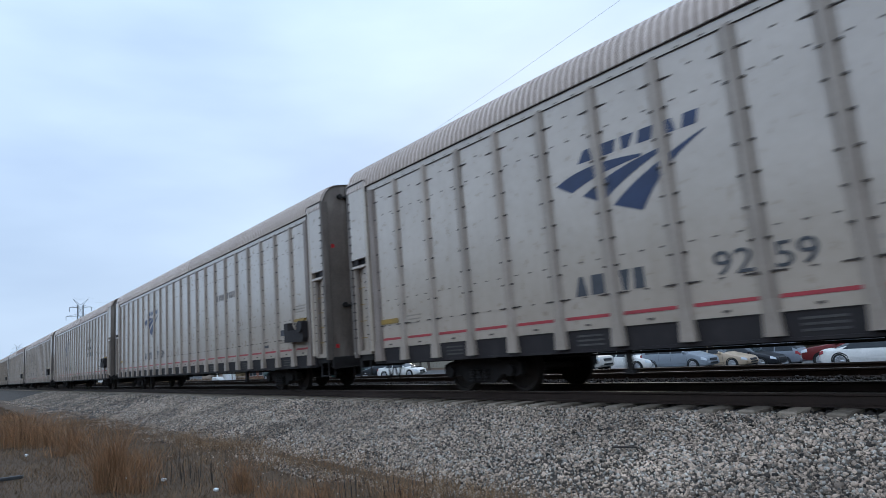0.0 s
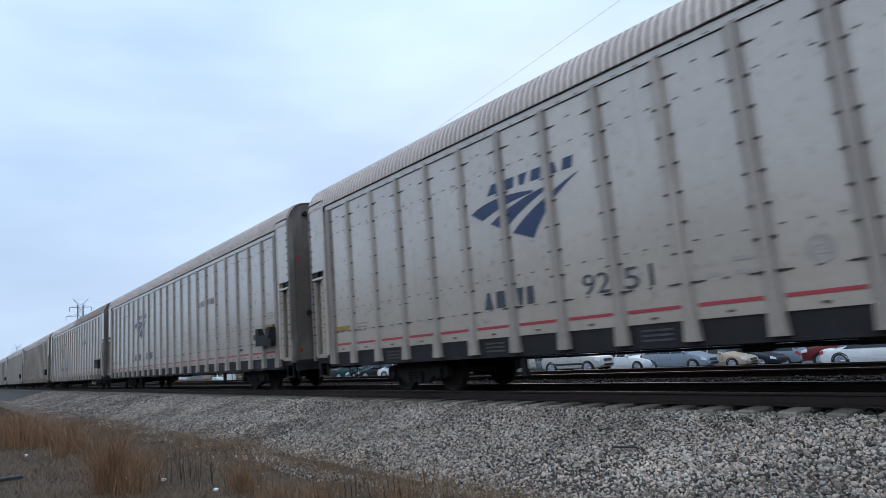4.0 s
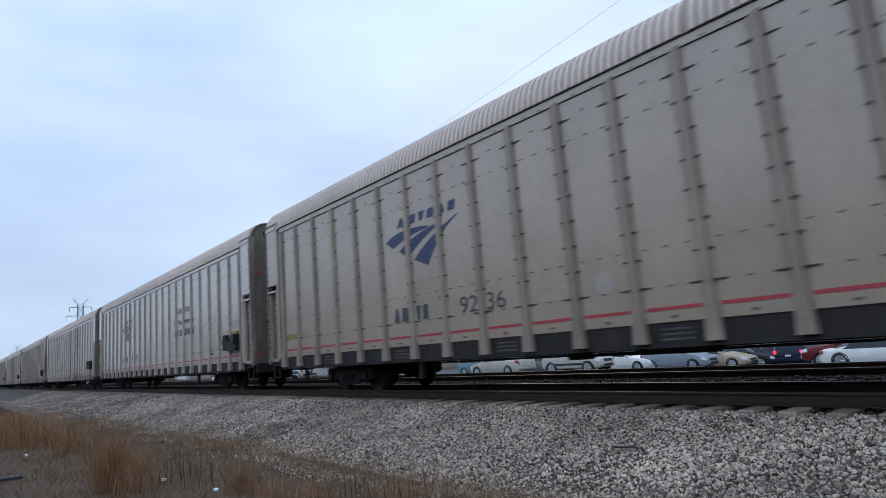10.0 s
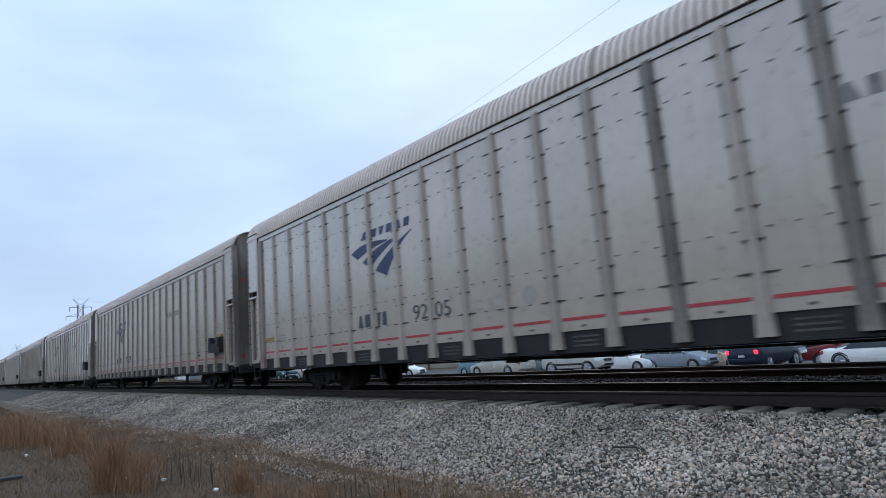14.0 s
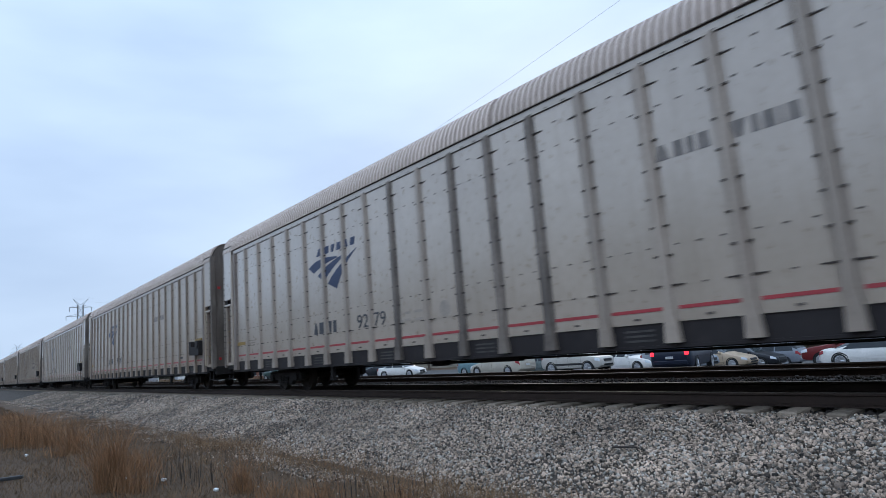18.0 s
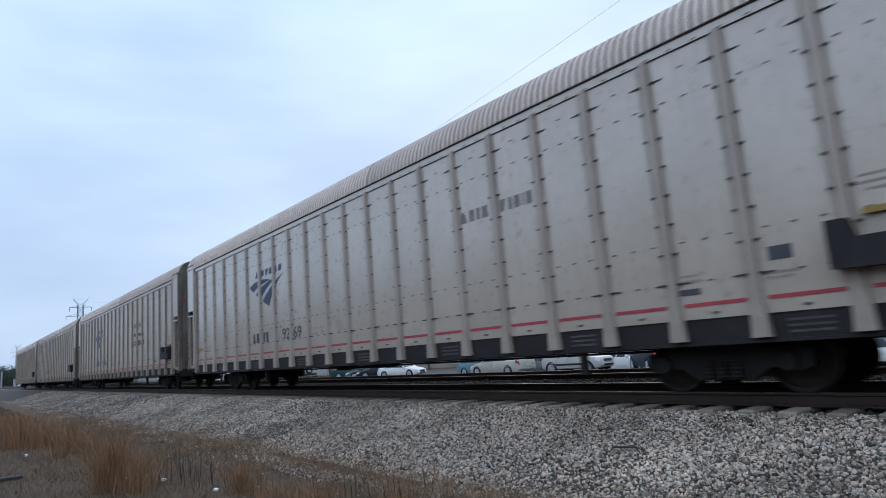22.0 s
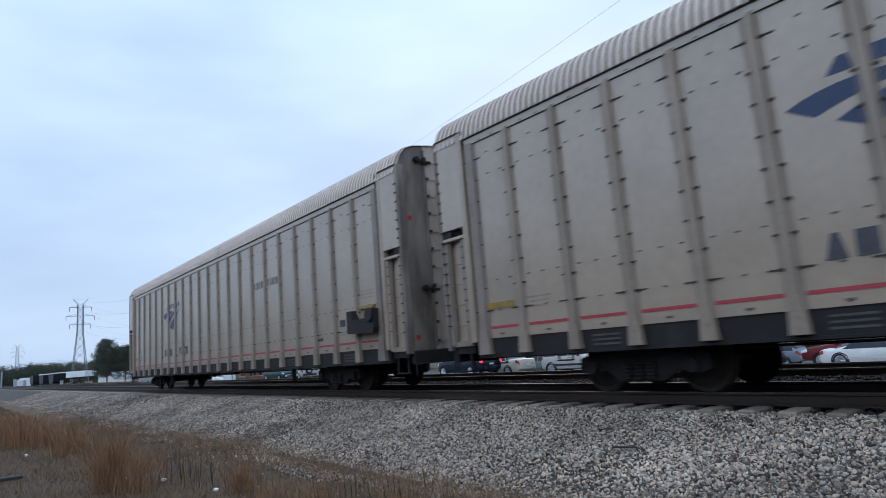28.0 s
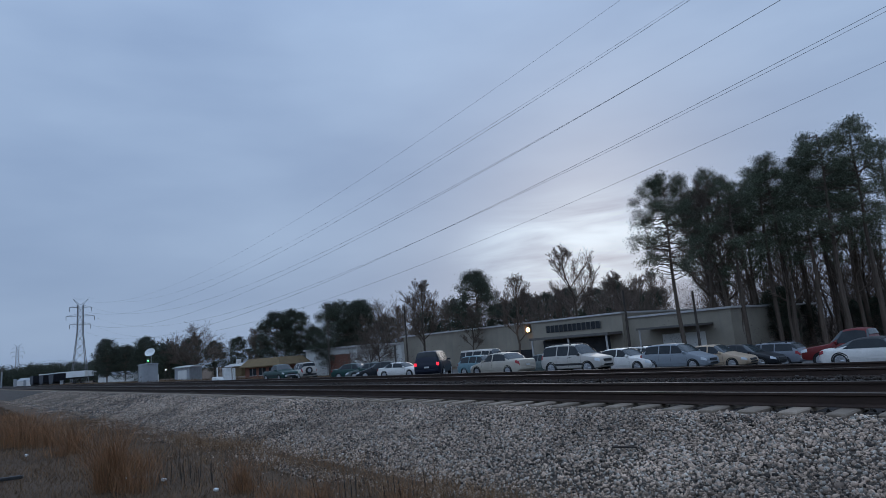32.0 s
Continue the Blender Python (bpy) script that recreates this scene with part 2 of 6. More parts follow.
M["yellow"] = surf("ochre_yellow_plate", (0.30, 0.175, 0.035), (0.19, 0.115, 0.03), rough=0.6, scale=5, fine=25, bump=0)
M["black"] = surf("black_hollow", (0.008, 0.008, 0.008), rough=0.9, bump=0)
M["stud"] = surf("rust_tinged_studs", (0.12, 0.092, 0.075), (0.06, 0.046, 0.038), rough=0.8, bump=0)
M["reflector"] = surf("red_reflector", (0.5, 0.03, 0.03), rough=0.3, bump=0)

M["rail"] = surf("rusty_rail_steel", (0.05, 0.031, 0.023), (0.028, 0.018, 0.014), rough=0.75, metal=0.1, spec=0.25, scale=3, fine=30, amount=0.8, bump=0.1)
M["railhead"] = surf("polished_rail_head", (0.20, 0.17, 0.15), (0.13, 0.11, 0.095), rough=0.55, metal=1.0, scale=3, fine=40, amount=0.6, bump=0)
M["tie"] = surf("weathered_grey_sleeper", (0.27, 0.21, 0.155), (0.17, 0.13, 0.098), rough=0.85, scale=5, fine=40, amount=0.9, bump=0.3, rand=0.25)
M["dark_tie"] = surf("creosoted_dark_sleeper", (0.06, 0.05, 0.043), (0.035, 0.03, 0.026), rough=0.9, scale=5, fine=40, amount=0.9, bump=0.3, rand=0.2)
M["ballast"] = surf("ballast_bed", (0.055, 0.041, 0.03), (0.025, 0.019, 0.014), rough=0.9, scale=9, fine=26, amount=1.0, bump=1.0, bump_scale=22)
M["stone"] = island_tint(surf("crushed_granite", (0.42, 0.343, 0.277), (0.06, 0.047, 0.037), rough=0.85, scale=0.55, fine=60, amount=0.9, bump=0.2), 0.95)
island_hue(M["stone"], (1.0, 0.90, 0.83), (0.93, 1.0, 1.04), 0.25)
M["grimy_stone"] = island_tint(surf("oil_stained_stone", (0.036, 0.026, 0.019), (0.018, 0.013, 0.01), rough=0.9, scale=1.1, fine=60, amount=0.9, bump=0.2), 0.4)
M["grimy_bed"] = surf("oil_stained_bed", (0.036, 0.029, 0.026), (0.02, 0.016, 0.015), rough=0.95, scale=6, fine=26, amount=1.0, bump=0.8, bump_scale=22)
M["ground"] = surf("winter_ground", (0.092, 0.052, 0.025), (0.047, 0.027, 0.014), rough=0.95, scale=0.6, fine=14, amount=1.0, bump=0.6, bump_scale=18)
M["asphalt"] = surf("worn_asphalt", (0.07, 0.066, 0.063), (0.042, 0.04, 0.039), rough=0.85, scale=0.5, fine=40, amount=0.9, bump=0.2)
M["straw"] = island_tint(surf("dry_broom_grass", (0.25, 0.145, 0.072), (0.15, 0.085, 0.043), rough=0.85, scale=3, fine=20, bump=0), 0.4)
M["broom"] = island_tint(surf("orange_broom_plumes", (0.29, 0.14, 0.062), (0.17, 0.085, 0.04), rough=0.85, scale=3, fine=20, bump=0), 0.4)
M["thatch"] = island_tint(surf("dead_short_grass", (0.14, 0.084, 0.043), (0.07, 0.043, 0.023), rough=0.9, scale=1.5, fine=20, bump=0), 0.5)
M["stalk"] = surf("dead_dark_stalks", (0.055, 0.042, 0.032), (0.03, 0.024, 0.02), rough=0.9, bump=0)


# ---- mesh helpers ----
class Solid:
    """Vertices and faces of one mesh, gathered piece by piece."""

    def __init__(self):
        self.v, self.f = [], []

    def add(self, verts, faces):
        o = len(self.v)
        self.v.extend(tuple(p) for p in verts)
        self.f.extend(tuple(o + i for i in q) for q in faces)
        return self

    def box(self, x0, x1, y0, y1, z0, z1, c=0.0):
        """A box, its long edges cut by c along its longest axis' corners."""
        if not c:
            return self.add([(x0, y0, z0), (x1, y0, z0), (x1, y1, z0), (x0, y1, z0), (x0, y0, z1), (x1, y0, z1), (x1, y1, z1), (x0, y1, z1)],
                            [(3, 2, 1, 0), (4, 5, 6, 7), (0, 1, 5, 4), (1, 2, 6, 5), (2, 3, 7, 6), (3, 0, 4, 7)])
        ring = [(x0 + c, y0), (x1 - c, y0), (x1, y0 + c), (x1, y1 - c), (x1 - c, y1), (x0 + c, y1), (x0, y1 - c), (x0, y0 + c)]
        inner = [(x0 + 2 * c, y0 + c), (x1 - 2 * c, y0 + c), (x1 - c, y0 + 2 * c), (x1 - c, y1 - 2 * c), (x1 - 2 * c, y1 - c), (x0 + 2 * c, y1 - c),
                 (x0 + c, y1 - 2 * c), (x0 + c, y0 + 2 * c)]
        vs = [(*p, z0) for p in inner] + [(*p, z0 + c) for p in ring] + [(*p, z1 - c) for p in ring] + [(*p, z1) for p in inner]
        fs = [tuple(range(7, -1, -1)), tuple(range(24, 32))]
        for k in range(3):
            fs += [(8 * k + i, 8 * k + (i + 1) % 8, 8 * k + 8 + (i + 1) % 8, 8 * k + 8 + i) for i in range(8)]
        return self.add(vs, fs)

    def tube(self, a, b, r, n=8, r2=None, caps=True):
        a, b = Vector(a), Vector(b)
        r2 = r if r2 is None else r2
        w = (b - a).normalized()
        u = w.orthogonal().normalized()
        s = w.cross(u)
        vs = []
        for c, q in ((a, r), (b, r2)):
            vs += [c + q * (math.cos(2 * math.pi * i / n) * u + math.sin(2 * math.pi * i / n) * s) for i in range(n)]
        fs = [(i, (i + 1) % n, n + (i + 1) % n, n + i) for i in range(n)]
        if caps:
            fs += [tuple(range(n - 1, -1, -1)), tuple(range(n, 2 * n))]
        return self.add(vs, fs)

    def prism(self, outline, axis, a, b):
        """An outline of (p, q) pairs drawn out along axis 'x' (p=y, q=z), 'y' (p=x, q=z) or 'z' (p=x, q=y)."""
        n = len(outline)
        put = {"x": lambda p, q, d: (d, p, q), "y": lambda p, q, d: (p, d, q), "z": lambda p, q, d: (p, q, d)}[axis]
        vs = [put(p, q, a) for p, q in outline] + [put(p, q, b) for p, q in outline]
        fs = [(i, (i + 1) % n, n + (i + 1) % n, n + i) for i in range(n)] + [tuple(range(n - 1, -1, -1)), tuple(range(n, 2 * n))]
        return self.add(vs, fs)

    def lathe(self, profile, n=20, axis="y", centre=(0, 0, 0)):
        """A profile of (radius, along) turned about an axis."""
        vs = []
        for r, d in profile:
            for i in range(n):
                c, s = r * math.cos(2 * math.pi * i / n), r * math.sin(2 * math.pi * i / n)
                p = {"x": (d, c, s), "y": (c, d, s), "z": (c, s, d)}[axis]
                vs.append((p[0] + centre[0], p[1] + centre[1], p[2] + centre[2]))
        fs = []
        for k in range(len(profile) - 1):
            fs += [(k * n + i, k * n + (i + 1) % n, (k + 1) * n + (i + 1) % n, (k + 1) * n + i) for i in range(n)]
        fs += [tuple(range(n - 1, -1, -1)), tuple(range((len(profile) - 1) * n, len(profile) * n))]
        return self.add(vs, fs)

    def mesh(self, name, material=None, smooth=False):
        me = bpy.data.meshes.new(name)
        me.from_pydata(self.v, [], self.f)
        bm = bmesh.new()
        bm.from_mesh(me)
        bmesh.ops.recalc_face_normals(bm, faces=bm.faces)
        bm.to_mesh(me)
        bm.free()
        if material:
            me.materials.append(material)
        if smooth:
            me.polygons.foreach_set("use_smooth", [True] * len(me.polygons))
            me.set_sharp_from_angle(angle=radians(38))
        me.update()
        return me


def part(name, solid, material, parent, label="", at=(0, 0, 0), smooth=False, turn=0.0):
    """One mesh object under a thing or a part; solid is a Solid or a finished mesh."""
    me = solid.mesh(name, material, smooth) if isinstance(solid, Solid) else solid
    ob = new(name, me)
    ob.parent = parent
    ob.location = at
    if turn:
        ob.rotation_euler = (0, 0, turn)
    if label:
        tagged(ob, label)
    return ob


def thing(name, label, category, at=(0, 0, 0), turn=0.0, group="", kind="", solid=None, material=None, smooth=False):
    ob = new(name, solid.mesh(name, material, smooth) if solid else None)
    ob.location, ob.rotation_euler = at, (0, 0, turn)
    return tagged(ob, label, category, group, kind)


def text_mesh(words, size, material, name="lettering", thin=0.004):
    """The words as a thin upright mesh in the xz plane, drawn from the lower left, facing -y."""
    cu = bpy.data.curves.new(name, "FONT")
    cu.body, cu.size, cu.extrude = words, size, thin
    ob = bpy.data.objects.new(name, cu)
    scene.collection.objects.link(ob)
    bpy.context.view_layer.update()
    me = bpy.data.meshes.new_from_object(ob.evaluated_get(bpy.context.evaluated_depsgraph_get()))
    bpy.data.objects.remove(ob)
    bpy.data.curves.remove(cu)
    me.transform(Matrix.Rotation(radians(90), 4, "X"))
    me.materials.clear()
    me.materials.append(material)
    return me


def fit_text(words, x0, x1, z0, z1, y, material, name="lettering"):
    """Words stretched to fill a box on a near side wall."""
    me = text_mesh(words, 1.0, material, name)
    co = np.array([v.co[:] for v in me.vertices])
    lo, hi = co.min(0), co.max(0)
    for v in me.vertices:
        v.co.x = x0 + (v.co.x - lo[0]) / (hi[0] - lo[0]) * (x1 - x0)
        v.co.z = z0 + (v.co.z - lo[2]) / (hi[2] - lo[2]) * (z1 - z0)
        v.co.y += y
    return me


# ---- ground ----
def ground_height(x, y):
    """Height of the land: camera side verge, ballast bed, strip and car park beyond."""
    def ramp(a, b, t):
        t = min(1.0, max(0.0, t))
        return a + (b - a) * t
    if y < 18.5:
        if y < 5.0:
            z = -0.84 + 0.03 * math.sin(x * 0.9) + 0.04 * noise.noise((x * 0.5, y * 0.6, 3.0))
        elif y < SHOULDER_Y:
            z = ramp(-0.82, -0.235, (y - 5.0) / (SHOULDER_Y - 5.0)) + 0.03 * noise.noise((x * 0.7, y * 0.8, 1.0))
        elif y < 15.4:
            z = -0.235
        else:
            z = ramp(-0.235, -0.62, (y - 15.4) / 2.4)
        return z
    z = -0.62 - 0.06 * max(0.0, min(46.0, y) - 20.0)
    return z


def build_ground():
    xs = sorted(set([-3000, -2000, -1400, -1000, -750, -560, -430, -340, -270, -215, -170, -135] + [round(-110 + i * 1.0, 2) for i in range(118)]
                    + [10, 14, 20, 30, 50, 90, 150, 260, 450, 800, 1400, 3000]))
    ys = sorted(set([-3000, -1500, -700, -300, -120, -50, -20, -10, -6] + [round(-4 + 0.35 * i, 2) for i in range(72)]
                    + [21.5, 23, 25, 28, 32, 38, 46, 56, 70, 90, 120, 170, 240, 350, 520, 800, 1300, 2000, 3000]))
    v = [(x, y, ground_height(x, y)) for y in ys for x in xs]
    nx = len(xs)
    f = [(j * nx + i, j * nx + i + 1, (j + 1) * nx + i + 1, (j + 1) * nx + i) for j in range(len(ys) - 1) for i in range(nx - 1)]
    me = bpy.data.meshes.new("ground")
    me.from_pydata(v, [], f)
    for m in (M["ground"], M["ballast"], M["asphalt"], M["grimy_bed"]):
        me.materials.append(m)
    for p in me.polygons:
        c = p.center
        edge = GRASS_Y + 0.25 * noise.noise((c.x * 0.4, 0, 0)) + (0.006 * min(0, c.x + 12))
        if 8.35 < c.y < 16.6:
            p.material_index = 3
        elif edge < c.y < 17.0:
            p.material_index = 1
        elif c.y > 21.5 and c.y < 62 and -75 < c.x < 60:
            p.material_index = 2
    me.polygons.foreach_set("use_smooth", [True] * len(me.polygons))
    tagged(new("ground", me), "brown winter verge, grey ballast bed and asphalt car park", "ground", kind="structure")


build_ground()


def rail_outline(y):
    return [(y - 0.075, -0.17), (y + 0.075, -0.17), (y + 0.075, -0.158), (y + 0.012, -0.135), (y + 0.01, -0.045), (y + 0.036, -0.032),
            (y + 0.036, -0.004), (y - 0.036, -0.004), (y - 0.036, -0.032), (y - 0.01, -0.045), (y - 0.012, -0.135), (y - 0.075, -0.158)]


def build_track(name, y, kind_label):
    track = thing(name, kind_label, "railway track", kind="structure")
    for s in (-1, 1):
        rail = part("rail", Solid().prism(rail_outline(y + s * GAUGE), "x", -900, 120), M["rail"], track)
        part("rail_head", Solid().box(-900, 120, y + s * GAUGE - 0.034, y + s * GAUGE + 0.034, -0.006, 0.0), M["railhead"], rail, "polished running surface")
    step = 0.53
    one = Solid().box(-0.115, 0.115, -1.3, 1.3, -0.36, -0.172, 0.018).mesh("sleeper", M["tie"])
    n_near = 150 if y < 12 else 0
    far = Solid()
    for i in range(1100):
        x = 4.0 - i * step + random.uniform(-0.02, 0.02)
        if i < n_near:
            part("sleeper", one, None, track, at=(x, y + random.uniform(-0.04, 0.04), random.uniform(-0.012, 0.0)), turn=random.uniform(-0.02, 0.02))
        elif i < 520:
            far.box(x - 0.115, x + 0.115, y - 1.3, y + 1.3, -0.36, -0.172)
    tagged(part("sleepers", far, M["tie" if y < 12 else "dark_tie"], track), kind="stuff")
    return track


build_track("near_track", TRACK_Y, "rusty steel rails on weathered grey sleepers in ballast")
build_track("far_track", FAR_TRACK_Y, "second pair of rusty rails on sleepers in ballast")

# ---- the train: covered car carriers ----
H_LEN = CAR_LEN / 2
SIDE, POST_FACE = -1.53, -1.59
BAY = 1.108
POST_U = [0.965 + BAY * k for k in range(23)]
BOLT_Z = [1.53 + 0.4175 * k for k in range(8)]
ROOF_PITCH, GROOVE = 0.1413, 0.036
ROOF = [(-1.575, 4.93), (-1.54, 5.14), (-1.45, 5.36), (-1.31, 5.52), (-1.08, 5.62), (-0.6, 5.69), (0.0, 5.71)]
ROOF = ROOF + [(-y, z) for y, z in ROOF[-2::-1]]


def U(u):
    """Place along a carrier, from its rear end."""
    return u - H_LEN


def roof_mesh(u0, u1, sheet, groove):
    """Pressed roof sheet: broad flat ribs parted by narrow grooves, darker on floor and one flank."""
    xs, u = [], u0
    while u + ROOF_PITCH < u1:
        xs += [(u, 0.0), (u + GROOVE, 0.0), (u + GROOVE + 0.014, 0.03), (u + ROOF_PITCH - 0.014, 0.03)]
        u += ROOF_PITCH
    xs += [(u, 0.0), (u1, 0.0)]
    m, vs = len(ROOF), []
    for u, lift in xs:
        for i, (y, z) in enumerate(ROOF):
            a, b = ROOF[max(0, i - 1)], ROOF[min(m - 1, i + 1)]
            ny, nz = -(b[1] - a[1]), b[0] - a[0]
            k = lift / math.hypot(ny, nz)
            vs.append((U(u), y + ny * k, z + nz * k))
    fs = [(j * m + i, j * m + i + 1, (j + 1) * m + i + 1, (j + 1) * m + i) for j in range(len(xs) - 1) for i in range(m - 1)]
    me = Solid().add(vs, fs).mesh("roof_sheet", sheet)
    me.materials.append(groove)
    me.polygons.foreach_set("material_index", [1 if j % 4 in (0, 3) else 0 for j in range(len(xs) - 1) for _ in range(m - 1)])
    return me


def post_solid(width=0.125, flange=0.25, foot=True):
    """Hat-shaped side post with a broad foot over the sill; local x 0, near side."""
    s = Solid()
    w, g = width / 2, flange / 2
    hat = [(-g, SIDE), (-g, SIDE - 0.006), (-w - 0.012, SIDE - 0.006), (-w + 0.012, POST_FACE), (w - 0.012, POST_FACE), (w + 0.012, SIDE - 0.006),
           (g, SIDE - 0.006), (g, SIDE)]
    s.prism(hat, "z", 1.06, 4.80)
    if foot:
        a = w + 0.05
        s.prism([(-a, 0.745), (a, 0.745), (a - 0.02, 1.02), (w + 0.01, 1.12), (w, 1.2), (-w, 1.2), (-w - 0.01, 1.12), (0.02 - a, 1.02)], "y", POST_FACE - 0.02, SIDE + 0.02)
        s.tube((0, POST_FACE - 0.03, 0.98), (0, POST_FACE - 0.015, 0.98), 0.035, 8)
    return s


def bolt_rows(flange=0.25):
    """Fasteners in pairs down a post, the lowest and the topmost pair on long lap straps."""
    s = Solid()
    g = flange / 2 - 0.02
    for k, z in enumerate(BOLT_Z):
        for sx in (-1, 1):
            s.box(sx * g - 0.036, sx * g + 0.036, SIDE - 0.026, SIDE - 0.006, z - 0.014, z + 0.014)
            if k in (0, 7):
                x0, x1 = sorted((sx * (g + 0.036), sx * (g + 0.16)))
                s.box(x0, x1, SIDE - 0.014, SIDE - 0.001, z - 0.009, z + 0.009)
    return s


def panel_solid():
    """Side sheet of one bay, local x 0 at the bay's middle."""
    w = BAY / 2 - 0.002
    o = [(SIDE, 1.03), (SIDE, 4.775), (SIDE + 0.05, 4.775), (SIDE + 0.05, 1.03)]
    return Solid().prism(o, "x", -w, w)


def panel_studs():
    s = Solid()
    for z, row in ((2.085, (-0.33, 0.0, 0.33)), (1.53, (0.0,)), (4.1, (-0.33, 0.0, 0.33)), (4.52, (0.0,))):
        for x in row:
            s.box(x - 0.034, x + 0.034, SIDE - 0.009, SIDE + 0.01, z - 0.01, z + 0.01)
    s.box(-0.05, 0.05, SIDE - 0.012, SIDE, 1.085, 1.115)
    return s


def wing(points):
    return Solid().prism(points, "y", SIDE - 0.006, SIDE - 0.001)


def curve3(a, b, c, n=7):
    """Points on a smooth arc from a by b to c."""
    return [((1 - t) ** 2 * a[0] + 2 * t * (1 - t) * b[0] + t * t * c[0], (1 - t) ** 2 * a[1] + 2 * t * (1 - t) * b[1] + t * t * c[1])
            for t in [i / n for i in range(n + 1)]]


def word_bars(widths, u, z0, z1, slant=0.0, gap=0.05):
    """Letter-sized plain blocks in a row; a negative width is a space, a triple gives the inset at foot and head."""
    out = []
    for w in widths:
        w, foot, head = w if isinstance(w, tuple) else (w, 0.07, 0.11)
        if w < 0:
            u -= w
            continue
        k = (z1 - z0) * slant
        out.append(Solid().prism([(U(u + foot * w), z0), (U(u + w - foot * w), z0), (U(u + w - head * w + k), z1), (U(u + head * w + k), z1)], "y", SIDE - 0.006, SIDE - 0.001))
        u += w + gap
    return out


def bars(name, blocks, material, car, label):
    for b in blocks:
        part(name, b, material, car, label)


def truck_parts(car, cu):
    """A two-axle truck; returns its two wheelsets."""
    cx = U(cu)
    bolster = Solid().box(-0.2, 0.2, -1.1, 1.1, 0.42, 0.72, 0.03)
    bolster.tube((0, 0, 0.6), (0, 0, 0.8), 0.25, 12)
    truck = part("truck", bolster, M["truck"], car, at=(cx, 0, 0))
    for s in (-1, 1):
        y0, y1 = (s * 1.12, s * 0.98)
        side = Solid()
        lo, hi = min(y0, y1), max(y0, y1)
        side.prism([(-1.12, 0.36), (-0.98, 0.30), (-0.62, 0.36), (-0.38, 0.20), (0.38, 0.20), (0.62, 0.36), (0.98, 0.30), (1.12, 0.36), (1.12, 0.56),
                    (0.95, 0.62), (0.6, 0.60), (0.35, 0.68), (-0.35, 0.68), (-0.6, 0.60), (-0.95, 0.62), (-1.12, 0.56)], "y", lo, hi)
        for sx in (-0.86, 0.86):
            side.tube((sx, s * 1.10, 0.42), (sx, s * 1.20, 0.42), 0.11, 10)
        part("side_frame", side, M["truck"], truck, smooth=False)
        for sx in (-0.2, 0.0, 0.2):
            coil = [(0.075 - 0.018 * (j % 2), 0.24 + 0.027 * j) for j in range(9)]
            part("coil_spring", Solid().lathe(coil, 10, "z", (sx, s * 1.15, 0)), M["truck"], truck)
    sets = []
    for sx in (-0.86, 0.86):
        w = Solid()
        for s in (-1, 1):
            tread = [(0.12, 0.66), (0.14, 0.68), (0.33, 0.705), (0.36, 0.69), (0.445, 0.685), (0.45, 0.705), (0.42, 0.72), (0.415, 0.81), (0.36, 0.815),
                     (0.33, 0.77), (0.14, 0.79), (0.12, 0.82)]
            w.lathe([(r, s * d) for r, d in tread], 28, "y")
            for k in range(6):
                a = k * math.pi / 3
                w.box(0.22 * math.cos(a) - 0.03, 0.22 * math.cos(a) + 0.03, s * 0.775 - 0.012, s * 0.775 + 0.012, 0.22 * math.sin(a) - 0.03, 0.22 * math.sin(a) + 0.03)
        w.tube((0, -1.12, 0), (0, 1.12, 0), 0.075, 10)
        ob = part("wheelset", w, M["wheel"], truck, at=(sx, 0, 0.42))
        sets.append(ob)
    return sets


def end_door_solid(y0, y1, ribs):
    s = Solid()
    top = lambda y: np.interp(abs(y), [0.0, 0.6, 1.1, 1.32, 1.47, 1.53], [5.72, 5.70, 5.62, 5.50, 5.30, 5.05])
    n = 6
    ys = [y0 + (y1 - y0) * i / n for i in range(n + 1)]
    out = [(y0, 0.92), (y1, 0.92)] + [(y, float(top(y))) for y in ys[::-1]]
    s.prism(out, "x", 0.0, 0.05)
    if ribs:
        for z in BOLT_Z + [1.11, 4.87, 5.28]:
            s.box(0.05, 0.066, y0 + 0.02, y1 - 0.02, z - 0.018, z + 0.018)
    return s


